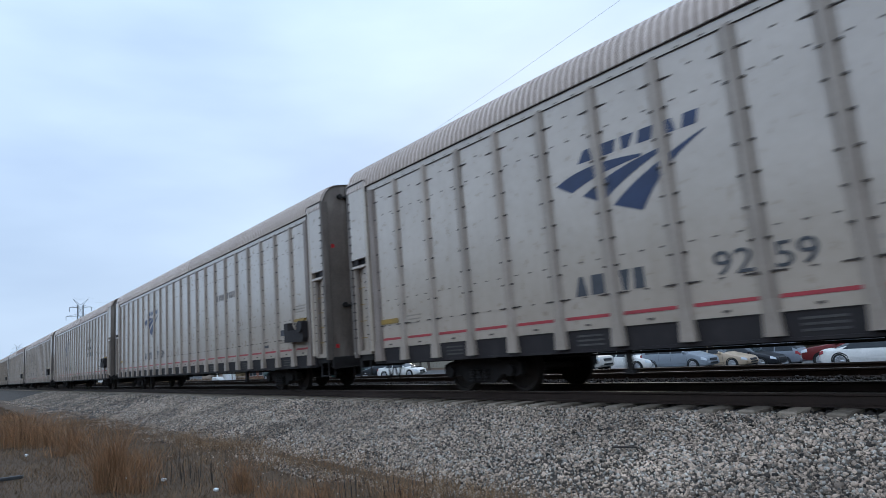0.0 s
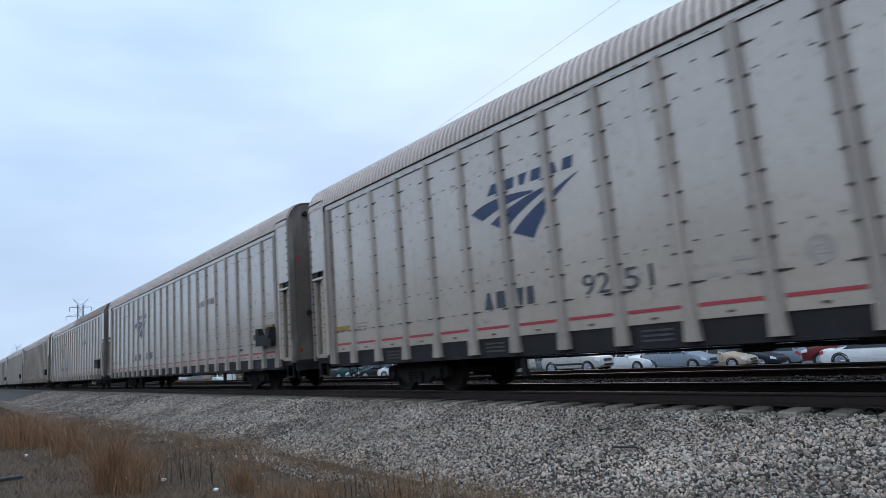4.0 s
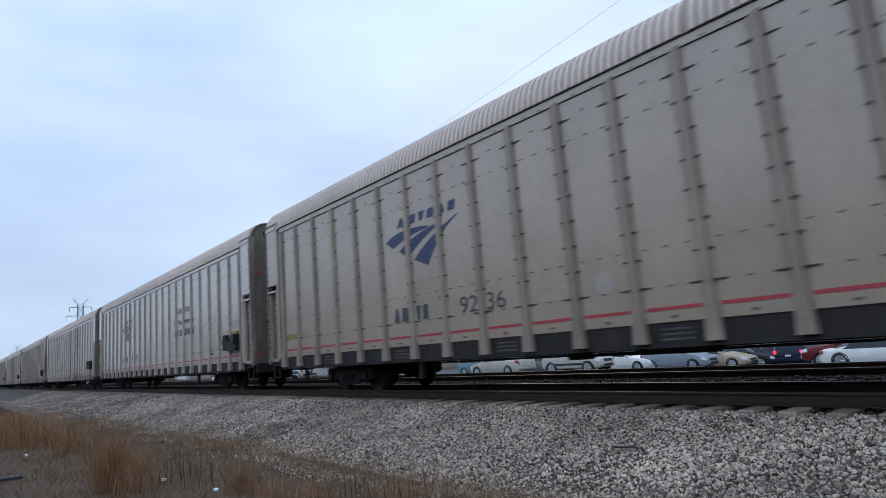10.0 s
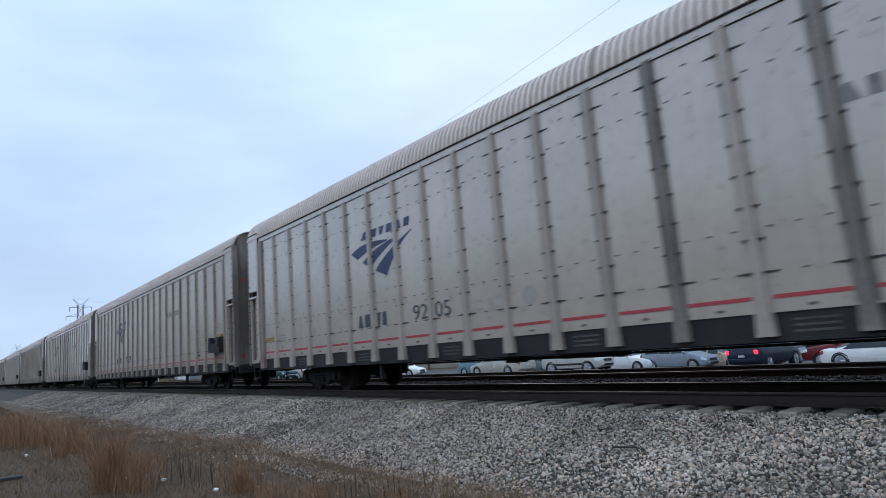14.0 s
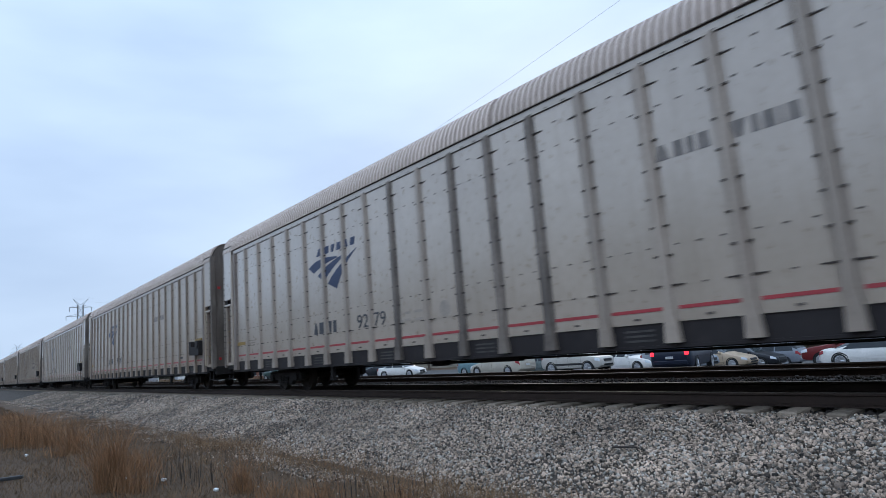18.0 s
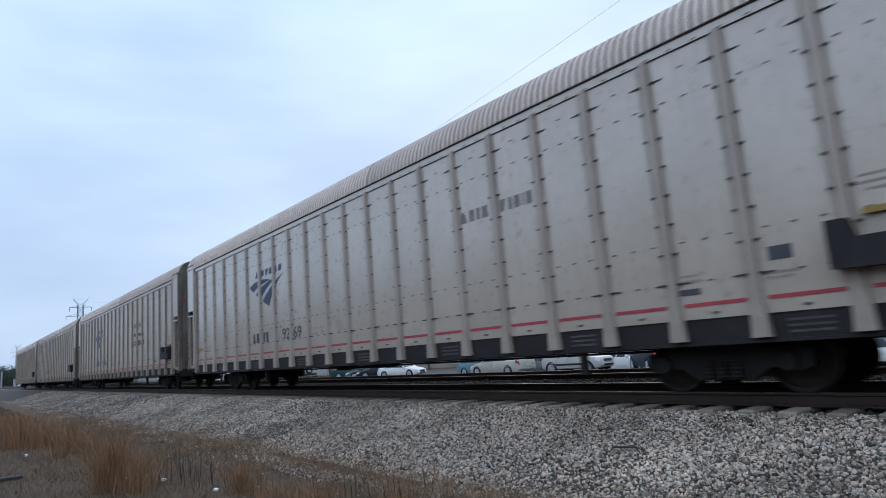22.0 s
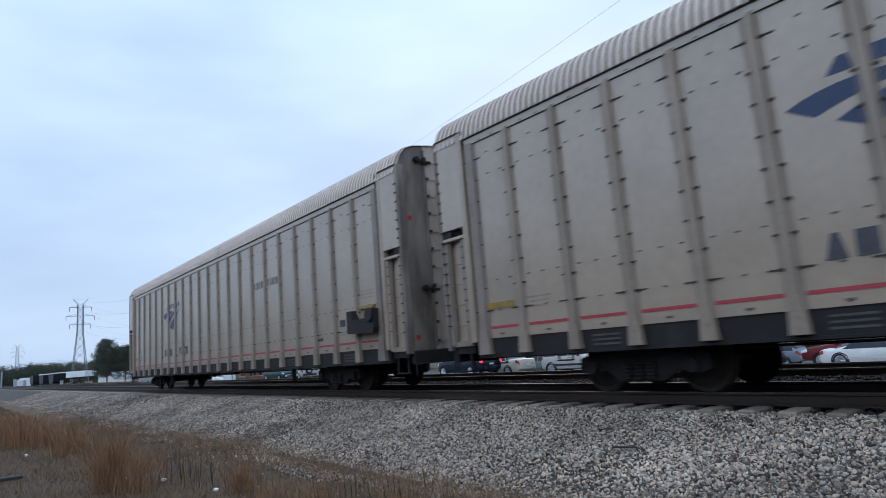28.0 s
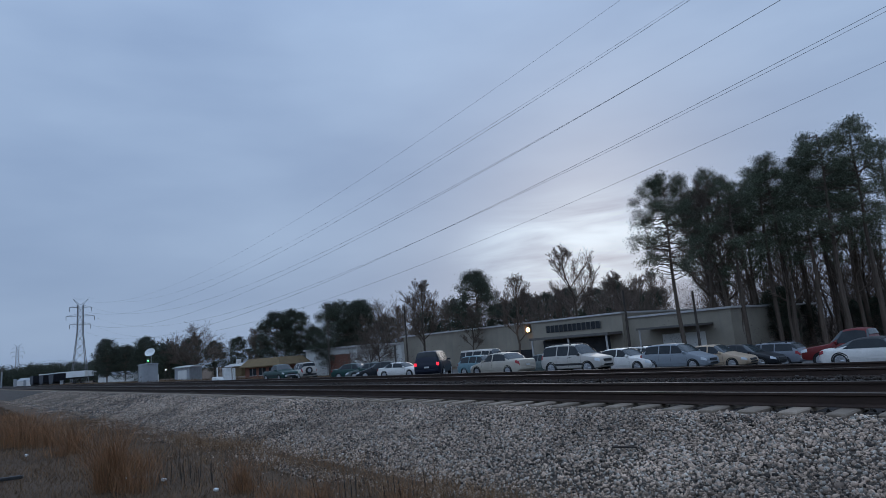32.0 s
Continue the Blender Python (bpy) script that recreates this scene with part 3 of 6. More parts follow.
def build_carrier():
    """One carrier with all its parts; the first of the train."""
    car = thing("autorack_railcar", "weathered off-white covered autorack railcar with ribbed sides and red stripe", "railcar", group="carriers of the train")
    P, wheelsets = {}, []
    # frame
    part("floor_deck", Solid().box(U(0.2), U(CAR_LEN - 0.2), -1.42, 1.42, 0.82, 1.0), M["car_dark"], car)
    cs = Solid().box(U(-0.1), U(CAR_LEN + 0.1), -0.25, 0.25, 0.62, 0.84, 0.03)
    for u in (9.5, 12.0, 15.5, 18.0):
        cs.box(U(u), U(u + 0.12), -1.35, 1.35, 0.68, 0.84)
    part("centre_sill", cs, M["truck"], car)
    for s in (-1, 1):
        y0, y1 = sorted((s * 1.51, s * 1.40))
        sill = Solid().box(U(0.85), U(CAR_LEN - 0.8), y0, y1, 0.70, 1.04)
        yl0, yl1 = sorted((s * 1.535, s * 1.40))
        sill.box(U(0.85), U(CAR_LEN - 0.8), yl0, yl1, 0.68, 0.72)
        part("side_sill", sill, M["car_dark"], car)
    plates = Solid()
    for u in POST_U[2:22:3]:
        for k in range(3):
            plates.box(U(u + 0.3), U(u + 0.8), -1.516, -1.51, 0.78 + 0.07 * k, 0.81 + 0.07 * k)
    tagged(part("sill_stencils", plates, M["sill_stencil"], car), kind="stuff")
    # sides
    panel = panel_solid().mesh("side_panel", M["car_white"])
    studs = panel_studs().mesh("studs", M["stud"])
    post = post_solid().mesh("side_post", M["car_post"])
    wide = post_solid(0.20, 0.32).mesh("corner_post", M["car_corner"])
    bolts = bolt_rows().mesh("bolts", M["bolt"])
    for k in range(22):
        mid = U((POST_U[k] + POST_U[k + 1]) / 2)
        pn = part("side_panel", panel, None, car, at=(mid, 0, 0))
        tagged(part("studs", studs, None, pn), kind="stuff")
        part("side_panel", panel, None, car, at=(mid, 0, 0), turn=math.pi)
    for k, u in enumerate(POST_U):
        ends = k in (0, 22)
        ps = part("corner_post" if ends else "side_post", wide if ends else post, None, car, at=(U({0: 1.08, 22: CAR_LEN - 1.05}.get(k, u)), 0, 0))
        tagged(part("bolts", bolts, None, ps), kind="stuff")
        part("side_post", post, None, car, at=(U(u), 0, 0), turn=math.pi)
    part("red_stripe", Solid().box(U(1.15), U(CAR_LEN - 1.08), SIDE - 0.005, SIDE - 0.001, 1.195, 1.245), M["stripe_red"], car, "thin red stripe along the side")
    # top rail and eave
    for s in (-1, 1):
        y0, y1 = sorted((s * 1.555, s * 1.45))
        part("top_rail", Solid().box(U(0.5), U(CAR_LEN - 0.5), y0, y1, 4.785, 4.918), M["car_white"], car)
        y0, y1 = sorted((s * 1.553, s * 1.50))
        # the lap's shadow, drawn as a thin dark strip
        part("lap_joint", Solid().box(U(0.82), U(CAR_LEN - 0.82), y0, y1, 4.776, 4.785), M["bolt"], car, "thin dark strip standing for the lap's shadow under the top rail")
        y0, y1 = sorted((s * 1.578, s * 1.50))
        part("eave_angle", Solid().box(U(0.82), U(CAR_LEN - 0.82), y0, y1, 4.918, 4.934), M["bolt"], car, "rust-brown eave angle")
        if s < 0:
            rivets = Solid()
            for k in range(66):
                u = 1.0 + 0.37 * k
                rivets.box(U(u) - 0.03, U(u) + 0.03, -1.564, -1.553, 4.80, 4.818)
            tagged(part("rivets", rivets, M["stud"], car), kind="stuff")
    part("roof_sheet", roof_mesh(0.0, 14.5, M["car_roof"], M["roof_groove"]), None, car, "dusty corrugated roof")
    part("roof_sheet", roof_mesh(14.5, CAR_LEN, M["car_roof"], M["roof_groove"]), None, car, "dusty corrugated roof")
    # end bays: closed panel, slot, ladder well
    for end in (0, 1):
        def V(a, b):
            return (U(a), U(b)) if end == 0 else (U(CAR_LEN - b), U(CAR_LEN - a))
        for s in (-1, 1):
            def Y(a, b):
                return sorted((s * a, s * b))
            sheet = Solid().box(*V(0.10, 0.74), *Y(1.585, 1.48), 3.225, 5.10, 0.008)
            up = part("end_panel", sheet, M["car_white"], car)
            part("eave_angle", Solid().box(*V(0.05, 0.82), *Y(1.60, 1.44), 5.10, 5.128).box(*V(0.90, 0.93), *Y(1.59, 1.5), 4.80, 5.10), M["bolt"], car, "rust-brown raised eave angle")
            part("edge_strip", Solid().prism([(p, q) for p, q in zip([V(e, e)[0] for e in (0.72, 0.735, 0.80, 0.875, 0.89)], [s * y for y in (1.48, 1.585, 1.61, 1.585, 1.48)])], "z", 0.98, 5.09), M["car_white"], car, "smooth white edge strip")
            part("slot", Solid().box(*V(0.34, 0.70), *Y(1.48, 1.42), 3.085, 3.225), M["black"], car, "black open slot")
            part("slot_bracket", Solid().box(*V(0.10, 0.34), *Y(1.56, 1.44), 3.085, 3.225, 0.01), M["car_dark"], car, "dark latch bracket beside the slot")
            part("grab_bar", Solid().box(*V(0.12, 0.72), *Y(1.60, 1.46), 3.0, 3.07, 0.012), M["car_white"], car, "pale bar under the slot")
            frame_bits = Solid().box(*V(0.08, 0.20), *Y(1.56, 1.42), 0.95, 3.0).box(*V(0.60, 0.72), *Y(1.56, 1.42), 0.95, 3.0)
            frame_bits.box(*V(0.08, 0.72), *Y(1.54, 1.42), 0.92, 1.02)
            part("ladder_frame", frame_bits, M["car_post"], car)
            part("well_sheet", Solid().box(*V(0.20, 0.60), *Y(1.45, 1.41), 1.0, 3.0), M["car_white"], car)
            # dark sheet stands in for the shadow beside the corner post
            part("recess", Solid().box(*V(0.89, 0.98), *Y(1.50, 1.42), 0.95, 4.92), M["car_end"], car, "recess beside the corner post, its shadow put into a dark sheet")
            lad = part("ladder", Solid().box(*V(0.205, 0.245), *Y(1.53, 1.47), 0.95, 3.0).box(*V(0.555, 0.595), *Y(1.53, 1.47), 0.95, 3.0), M["car_corner"], car)
            for z in (1.32, 1.72, 2.12, 2.52):
                x0, x1 = V(0.22, 0.58)
                part("rung", Solid().tube((x0, s * 1.52, z), (x1, s * 1.52, z), 0.009, 6), M["yellow"], lad, "ochre ladder rung")
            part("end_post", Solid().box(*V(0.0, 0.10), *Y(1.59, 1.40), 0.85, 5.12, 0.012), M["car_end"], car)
            edge_bolts = Solid()
            for k in range(17):
                z = 1.32 + 0.2087 * k
                edge_bolts.box(*V(0.07, 0.14), *Y(1.612, 1.55), z, z + 0.024)
                if z < 2.9:
                    edge_bolts.box(*V(0.61, 0.67), *Y(1.575, 1.55), z + 0.05, z + 0.072)
            tagged(part("bolts", edge_bolts, M["bolt"], up), kind="stuff")
            step = Solid().box(*V(0.16, 0.19), *Y(1.5, 1.47), 0.45, 0.95).box(*V(0.55, 0.58), *Y(1.5, 1.47), 0.45, 0.95).box(*V(0.16, 0.58), *Y(1.52, 1.42), 0.43, 0.46)
            step.box(*V(0.1, 0.7), *Y(1.5, 1.2), 0.78, 0.94)
            part("stirrup_step", step, M["truck"], car)
        # doors
        x, d = (U(0.10), -1) if end == 0 else (U(CAR_LEN - 0.10), 1)
        for s in (-1, 1):
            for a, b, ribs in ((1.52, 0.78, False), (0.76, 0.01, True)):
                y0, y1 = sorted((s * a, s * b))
                leaf = part("end_door_leaf", end_door_solid(y0, y1, ribs), M["car_door" if ribs else "car_end"], car, "pale ribbed end door leaf" if ribs else "grey hinged end door leaf, dark with soot and painted shade", at=(x, 0, 0))
                if d < 0:
                    leaf.scale = (-1, 1, 1)
                if ribs:
                    for z in (2.27, 5.28):
                        h = Solid().tube((0.09, s * 0.77, z - 0.09), (0.09, s * 0.77, z + 0.09), 0.05, 8)
                        h.tube((0.1, s * 1.02, z + 0.02), (0.1, s * 0.6, z - 0.02), 0.034, 6)
                        h.tube((0.05, s * 1.0, z + 0.02), (0.14, s * 1.0, z + 0.02), 0.07, 8)
                        part("hinge", h, M["truck"], leaf)
                    part("lock_rod", Solid().tube((0.07, s * 0.775, 1.0), (0.07, s * 0.775, 5.55), 0.03, 6), M["car_end"], leaf)
                    cl = Solid()
                    for z in BOLT_Z + [1.11, 4.87, 5.28]:
                        for y, w in ((0.70, 0.035), (0.07, 0.04), (0.38, 0.016)):
                            cl.box(0.05, 0.085, s * y - w, s * y + w, z - 0.03, z + 0.03)
                    tagged(part("bolts", cl, M["bolt"], leaf), kind="stuff")
                else:
                    for z in (1.15, 3.85):
                        part("reflector", Solid().box(0.05, 0.062, s * 1.27 - 0.05, s * 1.27 + 0.05, z, z + 0.10), M["reflector"], leaf, "small red reflector")
        beam = Solid().box(min(x, x + d * 0.12), max(x, x + d * 0.12), -1.45, 1.45, 0.62, 0.92, 0.02)
        part("end_beam", beam, M["truck"], car)
        cx = U(-0.63) if end == 0 else U(CAR_LEN + 0.63)
        base = U(0.1) if end == 0 else U(CAR_LEN - 0.1)
        cp = Solid().tube((base, 0, 0.72), (cx - d * 0.28, 0, 0.72), 0.09, 8)
        lo, hi = sorted((cx - d * 0.34, cx + d * 0.05))
        cp.box(lo, hi, -0.18, 0.16, 0.58, 0.88, 0.04)
        cp.box(*sorted((cx - d * 0.05, cx + d * 0.14)), 0.02, 0.16, 0.60, 0.86, 0.03)
        part("coupler", cp, M["truck"], car)
        hose = Solid()
        pts = [(base + d * t * 0.72, 0.32 * (1 if d > 0 else -1) * (1 - t), 0.62 - 0.34 * math.sin(math.pi * t * 0.9)) for t in [i / 7 for i in range(8)]]
        for a, b in zip(pts, pts[1:]):
            hose.tube(a, b, 0.022, 6)
        tagged(part("air_hose", hose, M["black"], car), kind="stuff")
        lever = Solid().tube((base + d * 0.12, -1.42, 0.62), (base + d * 0.2, -0.2, 0.66), 0.014, 6)
        lever.tube((base + d * 0.12, -1.42, 0.62), (base + d * 0.14, -1.42, 0.38), 0.014, 6)
        part("uncoupling_lever", lever, M["truck"], car)
    for cu in (4.0, CAR_LEN - 4.0):
        wheelsets += truck_parts(car, cu)
    # brake gear under the floor
    tank = Solid().tube((U(12.6), -0.75, 0.70), (U(13.9), -0.75, 0.70), 0.14, 12)
    part("air_reservoir", tank, M["truck"], car)
    valve = Solid().box(U(11.2), U(11.6), -0.9, -0.6, 0.54, 0.80, 0.02).tube((U(11.6), -0.75, 0.6), (U(12.6), -0.75, 0.6), 0.03, 6)
    part("brake_valve", valve, M["truck"], car)
    rods = Solid().tube((U(5.3), -0.4, 0.6), (U(21.0), -0.4, 0.6), 0.022, 6)
    part("brake_rod", rods, M["truck"], car)
    for u in (7.6, 20.2):
        part("jacking_bracket", Solid().box(U(u), U(u + 0.09), -1.46, -1.36, 0.36, 0.72).box(U(u - 0.03), U(u + 0.12), -1.47, -1.35, 0.33, 0.38), M["truck"], car)
    # hand brake housing over a dark tray near the front end, plates and stencils
    f = CAR_LEN
    tray = Solid().prism([(U(f - 2.3), 1.98), (U(f - 2.3), 1.44), (U(f - 1.15), 1.40), (U(f - 1.1), 1.52), (U(f - 1.1), 1.96), (U(f - 1.32), 1.98), (U(f - 1.38), 1.76),
                          (U(f - 2.04), 1.76), (U(f - 2.08), 1.98)], "y", POST_FACE - 0.16, SIDE + 0.01)
    part("brake_tray", tray, M["car_dark"], car, "dark steel brake tray")
    part("brake_wheel", Solid().lathe([(0.15, -1.8), (0.17, -1.78), (0.15, -1.76)], 14, "y", (U(f - 1.25), 0, 1.82)), M["car_dark"], car)
    part("warning_plate", Solid().box(U(f - 1.95), U(f - 1.28), POST_FACE - 0.012, SIDE, 2.0, 2.07), M["yellow"], car, "ochre warning plate")
    part("warning_plate", Solid().box(U(1.12), U(1.88), SIDE - 0.012, SIDE, 1.56, 1.67), M["yellow"], car, "ochre warning plate")
    part("data_square", Solid().box(U(f - 3.02), U(f - 2.74), SIDE - 0.006, SIDE - 0.001, 1.66, 1.83), M["letter"], car, "small dark data square")
    st = Solid()
    for a, b, z in ((2.2, 2.75, 1.66), (2.25, 2.7, 1.58), (2.3, 2.65, 1.50), (f - 3.1, f - 2.7, 1.50), (f - 3.1, f - 2.75, 1.44), (f - 4.3, f - 3.95, 1.60), (f - 4.3, f - 3.9, 1.53),
                     (f - 1.95, f - 1.35, 2.42), (f - 1.95, f - 1.35, 2.34), (f - 1.9, f - 1.4, 2.26)):
        st.box(U(a), U(b), SIDE - 0.005, SIDE - 0.001, z, z + 0.03)
    tagged(part("small_stencils", st, M["pale_letter"], car), kind="stuff")
    for a, b, z in ((11.05, 11.14, 1.71), (11.2, 11.42, 1.72), (11.05, 11.14, 1.55), (11.2, 11.42, 1.565), (11.58, 11.9, 1.725), (11.58, 11.9, 1.555)):
        part("capacity_bar", Solid().box(U(a), U(b), SIDE - 0.006, SIDE - 0.001, z, z + 0.055), M["worn_letter"], car, "worn grey stencil bar")
    sealr = Solid().lathe([(0.145, SIDE - 0.001), (0.145, SIDE - 0.006), (0.17, SIDE - 0.006), (0.17, SIDE - 0.001)], 24, "y", (U(12.63), 0, 1.71))
    for z in (1.65, 1.70, 1.75):
        sealr.box(U(12.54), U(12.72), SIDE - 0.006, SIDE - 0.001, z, z + 0.022)
    part("round_seal", sealr, M["worn_letter"], car, "faded round grey seal")
    part("oval_tag", Solid().box(U(f - 4.3), U(f - 3.95), SIDE - 0.008, SIDE, 1.36, 1.44, 0.003), M["letter"], car)
    # emblem: three sweeping bars
    w1 = curve3((6.74, 3.40), (7.3, 3.66), (8.36, 3.50)) + curve3((8.36, 3.46), (7.55, 3.42), (7.04, 3.22))
    w2 = curve3((7.25, 3.12), (7.8, 3.40), (8.72, 3.50)) + curve3((8.72, 3.45), (8.0, 3.22), (7.61, 2.93))
    w3 = curve3((7.80, 2.85), (8.25, 3.22), (9.35, 3.56)) + curve3((9.35, 3.54), (8.66, 3.25), (8.28, 2.66))
    for w in (w1, w2, w3):
        part("emblem_bar", wing([(U(a), b) for a, b in w]), M["blue"], car, "blue sweeping bar of an emblem")
    bars("name_bar", word_bars([(0.33, 0.06, 0.34), (0.36, 0.08, 0.08), (0.27, 0.3, 0.08), (0.29, 0.1, 0.1), (0.33, 0.06, 0.34), (0.27, 0.1, 0.1)], 7.20, 3.655, 3.85, 0.25, 0.045), M["blue"], car, "row of blue letter-sized blocks")
    bars("mark_bar", word_bars([(0.28, 0.08, 0.36), (0.29, 0.08, 0.1), -0.22, (0.2, 0.3, 0.08), (0.22, 0.1, 0.12)], 6.87, 1.555, 1.86, 0.03, 0.03), M["letter"], car, "row of dark letter-sized blocks")
    return car, wheelsets


NUMBERS = ["9259", "9234", "9251", "", "9240", "9236", "9247", "9205", "9224", "9279", "9201", "9269", "9266", "9203", "9228"]
LONG_NOTICE = (2, 6, 12)
RUSTY_ROOF = (4,)
digit_cache = {}
DINGY = (5, 8, 10, 12, 13, 14)
dingy_cache = {}


def letter_car(car, k):
    """The number on each carrier and the words on its middle."""
    n = NUMBERS[k]
    if n:
        for pair, a, b in ((n[:2], 9.20, 9.71), (n[2:], 9.97, 10.46)):
            if pair not in digit_cache:
                digit_cache[pair] = fit_text(pair, 0, b - a, 1.56, 1.88, SIDE - 0.005, M["letter"], "number")
            part("number", digit_cache[pair], None, car, "dark number %s on the side" % pair, at=(U(a), 0, 0))
    else:
        bars("number_bar", word_bars([0.25, 0.25, -0.14, 0.25, 0.25], 9.24, 1.56, 1.88, 0, 0.04), M["letter"], car, "dark bars in place of a number")
    bars("service_bar", word_bars([(0.28, 0.08, 0.36), 0.17, 0.12, 0.19, -0.2, (0.26, 0.33, 0.06), 0.11, 0.17, 0.05, 0.17], 17.63, 3.285, 3.51, 0.0, 0.035), M["faded_letter"], car, "dark letter-sized blocks")
    if k in LONG_NOTICE:
        for word, a, b in (("For", 17.24, 17.73), ("Reservations", 17.92, 20.08)):
            part("notice", fit_text(word, U(a), U(b), 2.82, 3.06, SIDE - 0.005, M["letter"], "notice"), None, car, "faded notice reading %s" % word)
        bars("notice_bar", word_bars([0.3, 0.1, 0.1, 0.1, -0.1, 0.19, 0.19, 0.19, 0.19, 0.19, 0.1, 0.19, 0.19, 0.19], 17.18, 2.33, 2.6, 0.0, 0.05), M["letter"], car, "dark bars in place of a telephone number")


first_car, WHEELS = build_carrier()
CARS = [first_car] + [copy_thing(first_car, Matrix()) for _ in NUMBERS[1:]]
for k, c in enumerate(CARS):
    if k:
        WHEELS += [o for o in c.children_recursive if o.name.startswith("wheelset")]
    letter_car(c, k)
    if k in RUSTY_ROOF:
        front_roof = [o for o in c.children if o.name.startswith("roof_sheet")][1]
        front_roof.data = front_roof.data.copy()
        front_roof.data.materials[0] = M["car_roof_brown"]
        tagged(front_roof, "rust-brown corrugated roof")
    if k in DINGY:
        for o in c.children_recursive:
            stained = {"weathered_white_paint": "car_dingy", "grimy_post_paint": "car_post_dingy"}.get(o.data.materials[0].name) if o.type == "MESH" and o.data.materials else None
            if stained:
                if o.data.name not in dingy_cache:
                    dingy_cache[o.data.name] = o.data.copy()
                    dingy_cache[o.data.name].materials[0] = M[stained]
                o.data = dingy_cache[o.data.name]
        tagged(c, "brown-stained off-white covered autorack railcar with ribbed sides and red stripe")


# soot has run down some posts
M["sooty_post"] = surf("soot_streaked_post_paint", (0.24, 0.19, 0.152), (0.10, 0.078, 0.063), rough=0.6, scale=1.1, fine=14, amount=1.0, bump=0.05,
                       streak=((0.05, 0.04, 0.034), 0.8, (2, 2, 0.5), 0.5, 0.7, 0.75))
sooty_mesh = None
for k, numbers in ((7, (12, 14, 15)), (9, (8, 10, 11, 12))):
    posts = [o for o in CARS[k].children if o.name.startswith("side_post") and abs(o.rotation_euler.z) < 0.1]
    posts.sort(key=lambda o: o.location.x)
    for i in numbers:
        if sooty_mesh is None:
            sooty_mesh = posts[i].data.copy()
            sooty_mesh.materials[0] = M["sooty_post"]
        posts[i].data = sooty_mesh
        tagged(posts[i], "soot-streaked side post")


# ---- road vehicles ----
def paint(name, col):
    m = surf(name, col, tuple(c * 0.85 for c in col), rough=0.32, scale=1.5, fine=12, amount=0.5, bump=0, spec=0.15)
    m.node_tree.nodes["Principled BSDF"].inputs["Coat Weight"].default_value = 0.03
    return m


M["glass"] = surf("dark_car_glass", (0.02, 0.024, 0.027), (0.012, 0.015, 0.018), rough=0.15, bump=0, spec=0.2)
M["screen"] = surf("sky_tinted_windscreen", (0.035, 0.045, 0.05), (0.025, 0.032, 0.036), rough=0.06, bump=0, spec=0.6)
M["tyre"] = surf("tyre_rubber", (0.018, 0.018, 0.018), rough=0.85, bump=0.1)
M["rim"] = surf("alloy_rim", (0.45, 0.45, 0.46), (0.3, 0.3, 0.31), rough=0.35, metal=0.8, bump=0)
M["trim"] = surf("black_plastic_trim", (0.025, 0.025, 0.026), rough=0.6, bump=0)
M["lamp_clear"] = surf("clear_headlamp", (0.6, 0.62, 0.64), (0.4, 0.42, 0.44), rough=0.15, bump=0)
M["lamp_red"] = surf("dark_red_tail_lamp", (0.30, 0.02, 0.025), (0.2, 0.015, 0.02), rough=0.25, bump=0)
M["lamp_lit"] = glow_mat("lit_tail_lamp", (1.0, 0.025, 0.045), 1.5)
M["plate"] = surf("pale_plate", (0.5, 0.5, 0.5), rough=0.5, bump=0)
PAINTS = {n: paint("car_paint_" + n, c) for n, c in dict(
    white=(0.62, 0.59, 0.55), silver=(0.42, 0.385, 0.34), tan=(0.40, 0.30, 0.21), champagne=(0.40, 0.355, 0.29), bluegrey=(0.20, 0.22, 0.24), black=(0.02, 0.021, 0.024),
    darkgreen=(0.02, 0.05, 0.045), greygreen=(0.10, 0.12, 0.115), grey=(0.16, 0.17, 0.19), red=(0.13, 0.018, 0.018), teal=(0.12, 0.20, 0.22), darkblue=(0.014, 0.018, 0.03)).items()}

# length, width, height, sill, hood nose, cowl, belt, deck(rear) height, greenhouse base front/rear and roof front/rear as fractions from the nose
BODIES = {
    "sedan": (4.75, 1.80, 1.44, 0.20, 0.68, 0.92, 0.93, 0.98, 0.27, 0.83, 0.43, 0.70),
    "coupe": (4.55, 1.78, 1.33, 0.18, 0.66, 0.86, 0.88, 0.90, 0.26, 0.88, 0.43, 0.68),
    "hatch": (4.30, 1.70, 1.53, 0.21, 0.74, 0.98, 0.98, 1.02, 0.24, 0.97, 0.42, 0.86),
    "wagon": (4.70, 1.78, 1.50, 0.22, 0.72, 0.94, 0.96, 1.00, 0.27, 0.98, 0.42, 0.88),
    "suv": (4.25, 1.75, 1.70, 0.30, 0.90, 1.06, 1.06, 1.06, 0.26, 0.985, 0.41, 0.92),
    "large_suv": (4.65, 1.86, 1.74, 0.30, 0.94, 1.08, 1.08, 1.06, 0.27, 0.985, 0.40, 0.92),
    "van": (5.4, 2.0, 2.30, 0.30, 0.98, 1.22, 1.22, 1.22, 0.17, 0.99, 0.30, 0.96),
    "convertible": (4.45, 1.78, 1.24, 0.16, 0.62, 0.80, 0.80, 0.80, 0.30, 0.86, 0.43, 0.66),
    "compact_pickup": (4.8, 1.70, 1.52, 0.28, 0.82, 0.95, 0.95, 0.92, 0.27, 0.60, 0.40, 0.56),
    "pickup": (5.3, 1.90, 1.78, 0.34, 0.94, 1.10, 1.10, 1.08, 0.27, 0.60, 0.40, 0.56),
}


TRUCKS = ("pickup", "compact_pickup")


